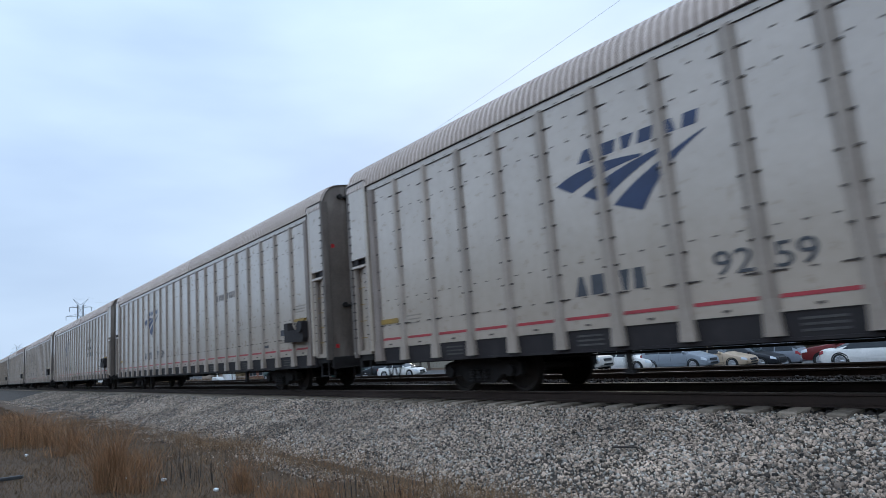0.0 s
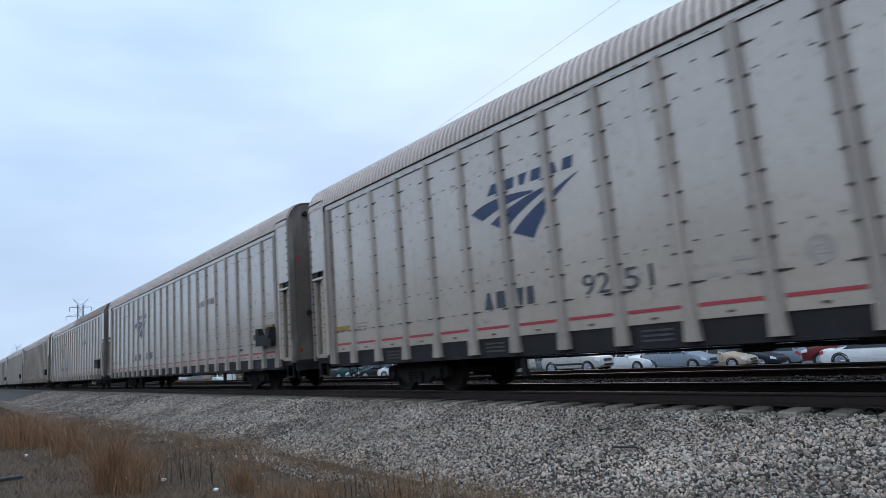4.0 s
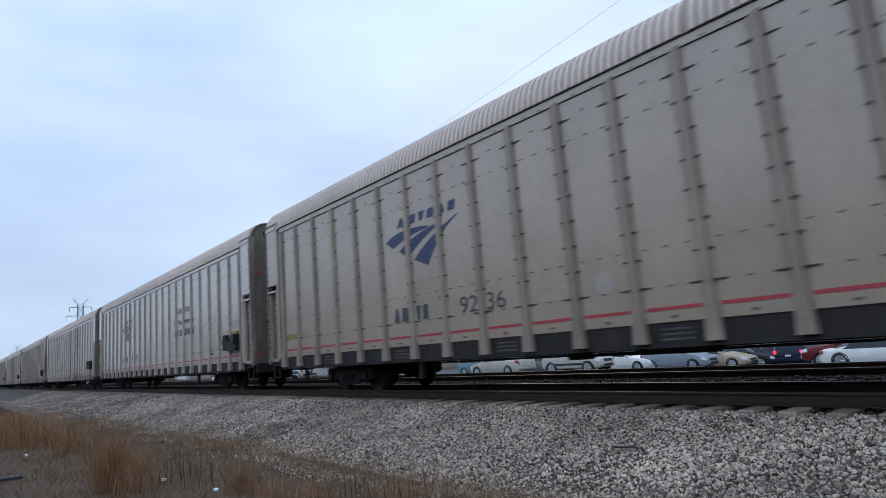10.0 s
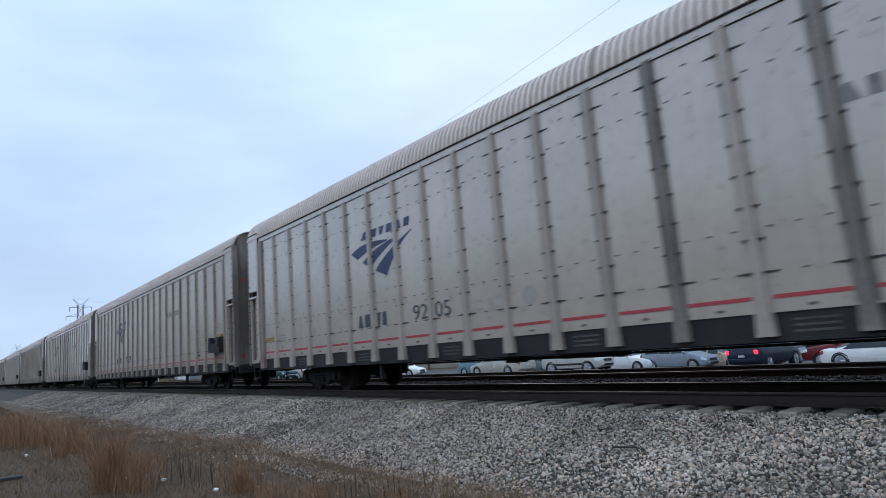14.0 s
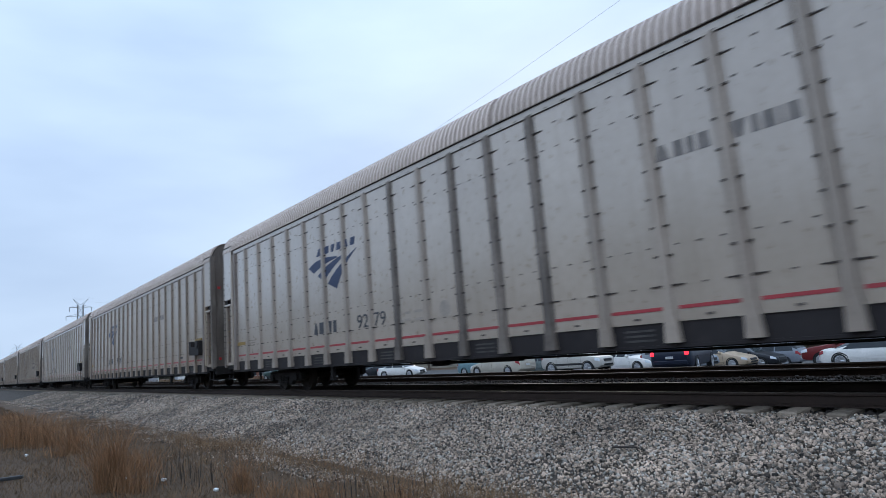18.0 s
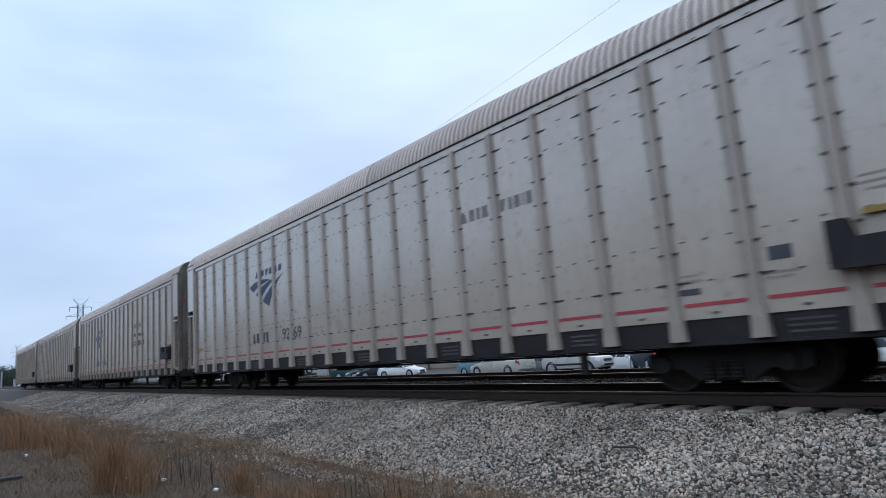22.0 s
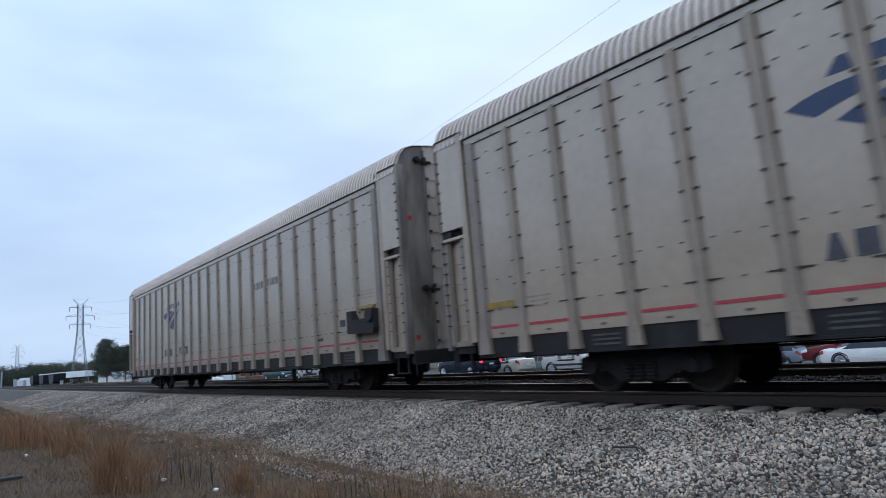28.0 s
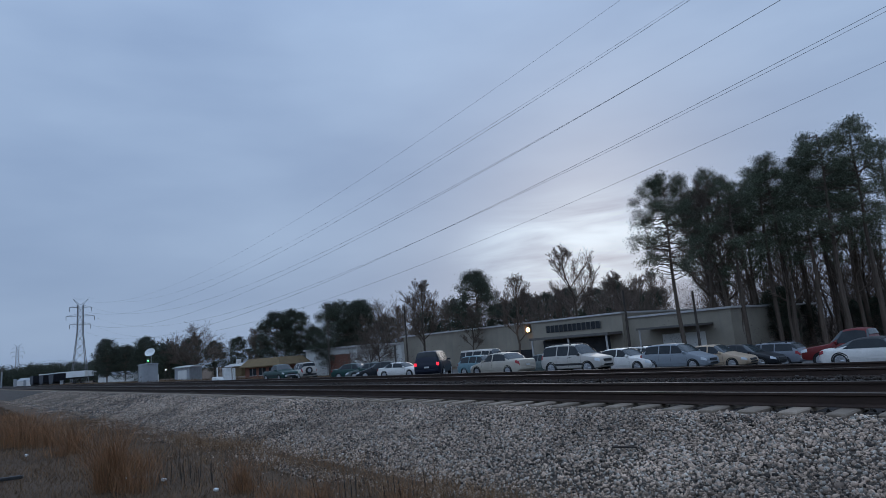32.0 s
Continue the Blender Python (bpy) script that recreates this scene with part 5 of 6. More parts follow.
def woods():
    tall = "tall dark pine with a bare trunk and ragged crown"
    pines = [pine("pine_tree", 24, 0.42, 3.8, 11, tall), pine("pine_tree", 22, 0.46, 3.4, 12, tall), pine("pine_tree", 25, 0.52, 3.7, 13, tall), pine("pine_tree", 24, 0.44, 4.3, 23, "tall dark pine with a broad rounded crown", "needles", True)]
    low = [pine("evergreen_tree", 11, 0.12, 3.6, 21, "dark bushy evergreen tree", "cedar", True), pine("evergreen_tree", 12, 0.16, 3.3, 22, "dark bushy evergreen tree", "cedar", True)]
    bare = [bare_tree("bare_tree", 13, 0.95, 31, "leafless broad-crowned winter tree", 13, 0.3), bare_tree("bare_tree", 13, 0.62, 32, "leafless oval-crowned winter tree", 0, 0.28),
            bare_tree("bare_tree", 16, 0.52, 33, "leafless tall winter tree", 0, 0.3)]
    thin = [bare_tree("slender_tree", 19, 0.34, 41, "slender leafless tree in the wood", 0, 0.4, 1), bare_tree("slender_tree", 18, 0.38, 42, "slender leafless tree in the wood", 0, 0.36, 1)]
    for t in pines + low + bare + thin:
        tagged(t, group="trees behind the car park")
    used = set()
    def put(src, x, y, s, a):
        if src.name not in used:
            used.add(src.name)
            src.location, src.rotation_euler, src.scale = (x, y, ground_height(x, y) - 0.1), (0, 0, radians(a)), (s, s, s)
        else:
            place(src, x, y, s, a)
    return pines, low, bare, thin, put


PINES, LOW, BARE, THIN, put_tree = woods()


def from_eye(px, d, py=640.0):
    """Plan place seen at px, py across and down the picture at depth d."""
    turn = look(EYE, AIM, ROLL).to_3x3()
    p = EYE + d * (turn @ Vector(((px - 784) / 1079, -(py - 441) / 1079, -1)))
    return p.x, p.y


def plant():
    g = random.Random(5)
    # pine wood at the end of the car park
    for px, d, s, k in ((1212, 58, 0.77, 3), (1296, 66, 0.84, 2), (1325, 60, 0.78, 0), (1352, 70, 0.90, 1), (1384, 63, 0.84, 0), (1412, 62, 0.84, 2), (1440, 72, 0.95, 0), (1462, 60, 0.90, 1),
                        (1490, 66, 0.92, 2), (1508, 58, 0.92, 0), (1545, 66, 0.96, 1), (1575, 58, 0.92, 2), (1620, 62, 0.92, 0), (1680, 58, 0.92, 1), (1380, 84, 0.95, 2), (1490, 84, 1.0, 0),
                        (1425, 80, 1.0, 1), (1340, 78, 0.85, 0), (1540, 80, 1.05, 0), (1268, 76, 0.72, 1)):
        put_tree(PINES[k], *from_eye(px, d, 600), s, g.uniform(0, 360))
    for i in range(96):
        px, d = g.uniform(1265, 1660), g.uniform(60, 112)
        put_tree(THIN[i % 2], *from_eye(px, d), g.uniform(0.5, 0.9) * (0.85 if px < 1290 else 1.0), g.uniform(0, 360))
    for px, d, s in ((1262, 66, 1.22), (1290, 72, 1.35), (1310, 66, 1.2), (1150, 84, 0.72), (1122, 88, 0.8), (1180, 92, 0.8)):
        put_tree(BARE[2], *from_eye(px, d), s, g.uniform(0, 360))
    for i in range(20):
        put_tree(LOW[i % 2], *from_eye(g.uniform(1330, 1640), g.uniform(66, 86)), g.uniform(0.3, 0.6), g.uniform(0, 360))
    # along the building
    for k, px, d, s in ((0, 328, 122, 0.98), (1, 436, 122, 0.8), (0, 660, 112, 1.1), (1, 745, 92, 1.08), (1, 824, 90, 0.7), (1, 905, 84, 0.98), (2, 1026, 78, 1.0), (1, 1040, 84, 0.8), (1, 1085, 100, 0.95),
                        (2, 960, 100, 0.72), (1, 790, 112, 0.95), (2, 860, 115, 0.8), (0, 640, 88, 0.55), (1, 700, 125, 1.0), (0, 590, 110, 0.65), (2, 940, 112, 0.8), (1, 985, 108, 0.95), (1, 660, 78, 0.55), (1, 1105, 96, 0.85), (1, 720, 120, 1.1), (2, 765, 125, 0.85), (1, 880, 118, 0.9)):
        put_tree(BARE[k], *from_eye(px + 14, d), s * 0.98, g.uniform(0, 360))
    for k, px, d, s in ((0, 492, 112, 1.02), (1, 525, 116, 0.98), (0, 600, 108, 1.08), (1, 632, 112, 1.0), (1, 850, 112, 1.3), (0, 815, 118, 1.0), (0, 300, 150, 0.8), (1, 190, 150, 0.85), (0, 222, 175, 0.9), (1, 255, 165, 0.95),
                        (1, 640, 125, 1.1), (0, 560, 125, 0.8), (1, 690, 130, 0.85), (0, 760, 128, 0.95), (0, 900, 120, 0.95), (1, 935, 125, 1.0), (0, 975, 122, 1.05), (1, 1015, 118, 1.0), (0, 1065, 112, 1.0), (1, 1100, 115, 1.05), (0, 460, 140, 0.8), (1, 420, 145, 0.75),
                        (0, 380, 140, 0.75), (1, 340, 150, 0.85), (0, 1140, 108, 0.9), (1, 1175, 100, 0.8)):
        put_tree(LOW[k], *from_eye(px, d), s * 1.06, g.uniform(0, 360))
    # far wood along the line, too far to tell the trees apart
    far, g2 = [], np.random.default_rng(3)
    for i in range(1100):
        px = g2.uniform(-60, 330)
        d = g2.uniform(430, 560) if px < 180 else g2.uniform(230, 300)
        x, y = from_eye(px, d)
        hgt = g2.uniform(6, 15 if px < 180 else 13)
        for z in np.arange(1.0, hgt, 1.6):
            far.append((x + g2.normal(0, 0.8), y + g2.normal(0, 0.8), z - 1.5))
    me = raw_mesh(tuft_field(far, 1.3, 30, 8, 0.8, 1.1, 0.9), "far_woods", M["cedar"])
    tagged(new("far_woods", me), "dark line of distant woods", "woods", kind="stuff")
    # unseen wood added behind the viewer, to darken low reflections on the train
    rear = []
    for i in range(1500):
        x, y = g2.uniform(-170, 120), -30 - 14 * g2.random()
        for z in np.arange(0.5, g2.uniform(7, 12.5), 1.5):
            rear.append((x + g2.normal(0, 0.7), y + g2.normal(0, 0.7), z - 1.0))
    me = raw_mesh(tuft_field(rear, 1.1, 14, 18, 0.8, 1.3, 0.9), "near_woods", M["cedar"])
    tagged(new("near_woods", me), "unseen dark wood added behind the viewer to block low sky light", "woods", kind="stuff")
    # brown brush under the trees
    br = []
    for i in range(900):
        px, d = g2.uniform(560, 1640), g2.uniform(62, 100)
        if px < 1180:
            d += 32
        x, y = from_eye(px, d)
        for z in np.arange(0.3, g2.uniform(0.6, 3.6), 0.7):
            br.append((x + g2.normal(0, 0.4), y + g2.normal(0, 0.4), ground_height(x, y) + z))
    for i in range(2300):
        px, d = g2.uniform(1215, 1680), g2.uniform(74, 120)
        x, y = from_eye(px, d)
        for z in np.arange(0.5, g2.uniform(2.0, 11.0), 1.1):
            br.append((x + g2.normal(0, 0.6), y + g2.normal(0, 0.6), ground_height(x, y) + z))
    me = raw_mesh(tuft_field(br, 0.6, 16, 9, 0.9, 0.26, 0.35), "undergrowth", M["brush"])
    tagged(new("undergrowth", me), "brown leafless undergrowth beneath the trees", "undergrowth", kind="stuff")


plant()


# ---- buildings ----
M["stucco"] = surf("grey_cream_masonry", (0.265, 0.232, 0.182), (0.195, 0.17, 0.134), rough=0.9, scale=0.5, fine=10, amount=0.9, bump=0.15,
                   streak=((0.16, 0.15, 0.13), 0.6, (2.5, 2.5, 0.3), 0.55, 0.8, 0.5))
M["white_wall"] = surf("dull_white_wall", (0.60, 0.59, 0.56), (0.48, 0.47, 0.44), rough=0.85, scale=0.5, fine=10, amount=0.8, bump=0.1)
M["parapet"] = surf("pale_metal_coping", (0.42, 0.41, 0.39), (0.32, 0.31, 0.30), rough=0.6, scale=1, fine=10, bump=0)
M["brick"] = surf("red_brown_brick", (0.20, 0.085, 0.055), (0.13, 0.055, 0.04), rough=0.9, scale=2, fine=16, amount=0.9, bump=0.3)
M["shingle"] = surf("ochre_brown_shingle", (0.17, 0.12, 0.06), (0.11, 0.075, 0.04), rough=0.95, scale=1.2, fine=14, amount=0.9, bump=0.4)
M["pane"] = surf("dark_window_pane", (0.03, 0.033, 0.036), (0.02, 0.022, 0.025), rough=0.15, bump=0, spec=0.6)
M["frame"] = surf("dark_window_frame", (0.10, 0.09, 0.08), rough=0.6, bump=0)
M["galv"] = surf("galvanised_sheet", (0.36, 0.37, 0.38), (0.26, 0.27, 0.28), rough=0.5, metal=0.4, scale=1.4, fine=14, amount=0.9, bump=0.05)
M["tower"] = surf("weathered_lattice_steel", (0.20, 0.21, 0.22), (0.14, 0.145, 0.15), rough=0.7, metal=0.3, bump=0)
M["wire"] = surf("aluminium_conductor", (0.09, 0.09, 0.10), rough=0.6, metal=0.3, bump=0)
M["pole"] = surf("creosoted_pole", (0.07, 0.055, 0.045), (0.045, 0.036, 0.03), rough=0.95, bump=0.3)
M["white_paint"] = surf("chalky_white_paint", (0.68, 0.68, 0.66), (0.52, 0.52, 0.5), rough=0.7, scale=3, fine=20, bump=0.05)
M["green_lamp"] = glow_mat("green_signal_lens", (0.12, 1.0, 0.2), 6.0)
M["amber_lamp"] = glow_mat("amber_wall_lamp", (1.0, 0.55, 0.2), 22.0)
M["white_lamp"] = glow_mat("white_lamp", (1.0, 0.95, 0.85), 12.0)


def slab(parent, name, x0, x1, y0, y1, z0, z1, mat, label=""):
    return part(name, Solid().box(x0, x1, y0, y1, z0, z1), M[mat], parent, label)


def warehouse():
    """Long flat-roofed building beyond the car park, in blocks of different height."""
    b = thing("warehouse", "long low grey masonry building with a flat roof", "building")
    yf, g = 62.0, -2.5
    slab(b, "wall", -101.5, -89.5, yf, yf + 22, g, 2.15, "white_wall", "dull white end wall")
    slab(b, "coping", -101.7, -89.4, yf - 0.2, yf + 22, 2.15, 2.38, "parapet")
    for x in (-99.2, -95.3, -91.4):
        slab(b, "pilaster", x - 0.2, x + 0.2, yf - 0.12, yf - 0.003, g, 2.1, "frame")
    slab(b, "wall", -89.5, -57.5, yf + 0.6, yf + 22, g, 3.34, "stucco", "grey masonry wall")
    slab(b, "coping", -89.6, -57.4, yf + 0.4, yf + 22, 3.34, 3.56, "parapet", "pale metal roof edge")
    slab(b, "dark_bay", -64.0, -57.6, yf + 0.45, yf + 0.597, g, -0.2, "pane", "dark recessed loading bay")
    slab(b, "wall", -57.5, -43.0, yf - 0.6, yf + 22, g, 3.30, "stucco", "grey masonry wall")
    slab(b, "coping", -57.7, -42.9, yf - 0.8, yf + 22, 3.30, 3.5, "parapet", "pale metal roof edge")
    w = slab(b, "window_band", -54.8, -46.1, yf - 0.68, yf - 0.603, 1.8, 2.7, "pane", "band of dark windows")
    for i in range(13):
        x = -54.8 + 8.7 * i / 12
        part("mullion", Solid().box(x - 0.05, x + 0.05, yf - 0.74, yf - 0.685, 1.8, 2.7), M["frame"], w)
    slab(b, "canopy", -55.5, -43.2, yf - 3.4, yf - 0.61, 0.95, 1.25, "frame", "dark entrance canopy")
    for x in (-55.2, -49.2, -43.6):
        part("column", Solid().tube((x, yf - 3.2, g), (x, yf - 3.2, 0.95), 0.12, 8), M["parapet"], b)
    slab(b, "entrance", -55.6, -45.0, yf - 0.66, yf - 0.605, g, 0.8, "pane", "dark glazed entrance")
    slab(b, "wall", -43.0, -30.5, yf + 0.2, yf + 22, g, 2.64, "stucco", "grey masonry wall")
    slab(b, "coping", -42.9, -30.3, yf, yf + 22, 2.64, 2.85, "parapet", "pale metal roof edge")
    slab(b, "canopy", -40.0, -32.5, yf - 2.6, yf + 0.197, 1.15, 1.37, "frame", "dark flat canopy")
    for x in (-39.7, -32.8):
        part("column", Solid().tube((x, yf - 2.4, g), (x, yf - 2.4, 1.15), 0.1, 8), M["parapet"], b)
    slab(b, "roller_door", -38.5, -33.5, yf + 0.12, yf + 0.197, g, 0.5, "white_wall", "pale roller door")
    lamp = part("wall_lamp", Solid().box(-59.0, -58.5, yf + 0.05, yf + 0.597, 2.2, 2.8, 0.04), M["frame"], b)
    part("lens", Solid().lathe([(0.05, -0.1), (0.30, 0.0), (0.30, 0.08), (0.05, 0.12)], 14, "y", (-58.75, yf - 0.05, 2.5)), M["amber_lamp"], lamp, "lit amber wall lamp")


def brick_office():
    b = thing("brick_office", "small brick office with a brown shingled mansard roof", "building", at=(-92.5, 40.5, -1.9), turn=0.62)
    slab(b, "wall", -6.0, 0.0, 0.0, 9.0, 0.0, 2.4, "brick")
    roof = Solid()
    lo = [(-6.7, -0.7), (0.6, -0.7), (0.6, 9.7), (-6.7, 9.7)]
    hi = [(-5.6, 0.5), (-0.4, 0.5), (-0.4, 8.5), (-5.6, 8.5)]
    roof.add([(*p, 2.2) for p in lo] + [(*p, 2.35) for p in lo] + [(*p, 3.55) for p in hi],
             [(0, 1, 2, 3)] + [(k + i, k + (i + 1) % 4, k + 4 + (i + 1) % 4, k + 4 + i) for k in (0, 4) for i in range(4)] + [(8, 9, 10, 11)])
    part("roof", roof, M["shingle"], b, "ochre-brown shingled mansard")
    for x in (-4.6, -2.9, -1.1):
        w = slab(b, "window", x - 0.6, x + 0.6, -0.05, -0.003, 0.9, 2.0, "pane")
        part("window_frame", Solid().box(x - 0.66, x + 0.66, -0.07, -0.052, 0.84, 0.92).box(x - 0.03, x + 0.03, -0.07, -0.052, 0.92, 2.0), M["parapet"], w)


def white_block():
    b = thing("white_block", "pale flat-roofed building behind the office", "building", at=(-97.0, 52.5, -2.3), turn=0.25)
    slab(b, "wall", -7.0, 6.0, 0.0, 12.0, 0.0, 4.6, "white_wall")
    slab(b, "roof_edge", -7.3, 6.3, -0.4, 12.3, 4.6, 4.9, "parapet")
    slab(b, "opening", -1.0, 4.6, -0.05, -0.003, 0.2, 3.6, "brick", "brown boarded opening")
    for x in (-1.2, 4.8):
        slab(b, "pier", x - 0.2, x + 0.2, -0.2, -0.004, 0.0, 4.5, "parapet")


def low_house():
    b = thing("low_house", "low pale roofed house behind the field", "building", at=(*from_eye(414, 120), -1.3), turn=0.3)
    slab(b, "wall", -2.2, 2.2, 0, 3, 0, 2.0, "shingle")
    part("roof", Solid().prism([(-0.5, 1.95), (3.5, 1.95), (1.5, 2.5)], "x", -2.7, 2.7), M["parapet"], b)
    slab(b, "chimney", -0.9, -0.1, 1.2, 1.8, 2.2, 3.3, "white_wall")


warehouse()
brick_office()
white_block()
low_house()


# ---- line-side equipment ----
def bungalow():
    b = thing("signal_bungalow", "grey metal signal hut beside the track", "equipment hut", at=(*from_eye(262, 86, 682), -0.80))
    hut = Solid().box(-1.4, 1.4, -1.0, 1.0, 0.0, 2.75, 0.04)
    part("hut", hut, M["galv"], b)
    part("hut_roof", Solid().prism([(-1.1, 2.74), (1.1, 2.74), (1.1, 2.82), (0.0, 2.95), (-1.1, 2.82)], "x", -1.5, 1.5), M["galv"], b)
    d = slab(b, "door", -0.45, 0.45, -1.03, -1.003, 0.1, 2.1, "galv")
    part("handle", Solid().box(0.3, 0.36, -1.07, -1.03, 1.0, 1.15), M["frame"], d)
    for x in (-1.0, 1.0):
        part("seam", Solid().box(x - 0.02, x + 0.02, -1.02, -1.002, 0.1, 2.7), M["frame"], b)
    mast = part("dish_mast", Solid().tube((0.9, 0.2, 2.8), (0.9, 0.2, 4.2), 0.05, 8), M["galv"], b)
    dish = Solid().lathe([(0.02, 0.0), (0.4, 0.06), (0.75, 0.2), (0.93, 0.33), (0.95, 0.33), (0.75, 0.17), (0.4, 0.03), (0.02, -0.03)], 24, "x")
    me = dish.mesh("dish", M["white_paint"], True)
    me.transform(Matrix.Translation((0.9, 0.1, 4.3)) @ Matrix.Scale(0.72, 4) @ Euler((0, radians(-38), radians(-35))).to_matrix().to_4x4())
    part("dish", me, None, mast, "white satellite dish")
    sig = part("signal_head", Solid().box(0.30, 0.75, -0.3, 0.0, 2.9, 3.6, 0.04), M["frame"], b)
    part("green_lens", Solid().lathe([(0.02, 0.74), (0.11, 0.76), (0.11, 0.80), (0.02, 0.80)], 12, "x", (0.0, -0.15, 3.3)), M["green_lamp"], sig, "lit green signal lens")


def shed():
    b = thing("metal_shed", "pale corrugated metal shed in the field", "shed", at=(*from_eye(322, 112), -1.3), turn=0.5)
    slab(b, "wall", -1.8, 1.8, 0, 3, 0, 2.5, "galv")
    part("roof", Solid().prism([(-0.3, 2.45), (3.3, 2.45), (3.3, 2.55), (1.5, 2.85), (-0.3, 2.55)], "x", -2.0, 2.0), M["parapet"], b)
    slab(b, "shed_door", -1.0, 1.1, -0.05, -0.003, 0, 2.0, "white_wall")


def switch_machine():
    b = thing("switch_machine", "white switch machine on the sleepers", "switch machine", at=(*from_eye(385, 50, 680), -0.36))
    part("motor_case", Solid().box(-0.55, 0.45, -0.28, 0.28, 0.05, 0.42, 0.04), M["white_paint"], b)
    part("cover", Solid().box(0.1, 0.9, -0.22, 0.22, 0.05, 0.3, 0.03), M["white_paint"], b)
    part("throw_rod", Solid().tube((0, -0.28, 0.15), (0, -1.6, 0.15), 0.03, 6), M["galv"], b)
    part("base_timber", Solid().box(-0.8, 1.1, -0.35, 0.35, -0.12, 0.05), M["tie"], b)


def cabinet(x, y, w, h, name="relay_cabinet", mat="white_paint"):
    z = ground_height(x, y)
    b = thing(name, "pale metal relay cabinet beside the line", "cabinet", at=(x, y, z))
    part("case", Solid().box(-w / 2, w / 2, -0.3, 0.3, 0.12, h, 0.03), M[mat], b)
    part("lid", Solid().box(-w / 2 - 0.05, w / 2 + 0.05, -0.35, 0.35, h, h + 0.07, 0.015), M[mat], b)
    part("door_seam", Solid().box(-0.01, 0.01, -0.312, -0.302, 0.2, h - 0.1), M["frame"], b)
    part("plinth", Solid().box(-w / 2 + 0.05, w / 2 - 0.05, -0.25, 0.25, -0.1, 0.12), M["stucco"], b)


def marker_post(x, y, h):
    b = thing("marker_post", "thin white marker post", "post", at=(x, y, ground_height(x, y)), group="white marker posts")
    part("shaft", Solid().box(-0.05, 0.05, -0.05, 0.05, -0.1, h, 0.012), M["white_paint"], b)
    part("cap", Solid().box(-0.06, 0.06, -0.06, 0.06, h, h + 0.05), M["frame"], b)


bungalow()
shed()
switch_machine()
cabinet(*from_eye(402, 58, 670), 0.8, 1.3)
cabinet(*from_eye(28, 150), 1.6, 1.9, mat="galv")
cabinet(*from_eye(45, 160), 0.7, 1.6, mat="galv")
cabinet(*from_eye(110, 150), 0.8, 1.2, mat="galv")
for px, d, h in ((384, 62, 1.5), (412, 62, 1.4), (415, 63, 1.4), (280, 80, 1.2)):
    marker_post(*from_eye(px, d), h)


def far_signal():
    x, y = from_eye(4, 170)
    s = thing("signal_mast", "dark signal mast by the far track", "signal", at=(x, y, ground_height(x, y)))
    part("mast", Solid().tube((0, 0, 0), (0, 0, 5.4), 0.07, 8), M["galv"], s)
    hd = part("signal_head", Solid().box(-0.1, 0.25, -0.3, 0.3, 4.4, 5.6, 0.04), M["frame"], s)
    part("ladder", Solid().box(-0.4, -0.36, -0.2, 0.2, 0, 4.6), M["galv"], s)
    x, y = from_eye(293, 104)
    l = thing("yard_lamp", "small lit white yard lamp on a post", "lamp", at=(x, y, ground_height(x, y)))
    part("post", Solid().tube((0, 0, 0), (0, 0, 2.1), 0.05, 6), M["pole"], l)
    part("lens", Solid().lathe([(0.02, -0.06), (0.11, 0.0), (0.02, 0.06)], 10, "z", (0, 0, 2.2)), M["white_lamp"], l, "lit white lamp")


far_signal()


def far_stock():
    """Dark hopper wagons and white trailers far along the line."""
    for i in range(3):
        x, y = from_eye(56 + 17 * i, 190 - 14 * i)
        w = thing("hopper_wagon", "dark hopper wagon standing far down the line", "wagon", at=(x, y + 1.5, ground_height(x, y)), group="standing hopper wagons")
        part("hopper", Solid().prism([(-4.2, 1.0), (-2.6, 0.5), (2.6, 0.5), (4.2, 1.0), (5.2, 3.1), (-5.2, 3.1)], "y", -1.4, 1.4), M["darkwagon"], w)
        for sx in (-3.6, 3.6):
            part("truck", Solid().box(sx - 0.9, sx + 0.9, -1.1, 1.1, 0.15, 0.7, 0.05), M["truck"], w)
    for px, d, ln in ((92, 330, 12), (128, 300, 14), (152, 320, 14)):
        x, y = from_eye(px, d)
        t = thing("box_trailer", "white box trailer parked far off", "trailer", at=(x, y, ground_height(x, y)), turn=0.9, group="parked box trailers")
        part("box", Solid().box(-ln / 2, ln / 2, -1.25, 1.25, 3.4, 6.3, 0.05), M["white_paint"], t)
        part("chassis", Solid().box(-ln / 2 + 0.5, ln / 2 - 0.5, -0.6, 0.6, 2.8, 3.4), M["truck"], t)
        for sx in (-ln / 2 + 1.2, -ln / 2 + 2.5, ln / 2 - 2):
            part("wheel", Solid().tube((sx, -1.2, 0.5), (sx, 1.2, 0.5), 0.5, 12), M["tyre"], t)
        part("support", Solid().box(ln / 2 - 3, ln / 2 - 2.8, -0.5, 0.5, 0.0, 2.8).box(-ln / 2 + 1.6, -ln / 2 + 1.9, -0.5, 0.5, 0.0, 2.8), M["truck"], t)
    for px, d, h in ((62, 300, 0), (214, 230, 1)):
        x, y = from_eye(px, d)
        t = thing("yard_building", "small pale building at the far edge of the field", "building", at=(x, y, ground_height(x, y)), turn=0.8)
        part("wall", Solid().box(-7, 7, -3, 3, 0, 2.9), M["white_wall"], t)
        part("roof", Solid().prism([(-3.4, 2.85), (3.4, 2.85), (0, 4.2)], "x", -7.3, 7.3), M["galv"], t)


M["darkwagon"] = surf("dark_blue_black_wagon_paint", (0.02, 0.024, 0.035), rough=0.7, bump=0.05)
far_stock()


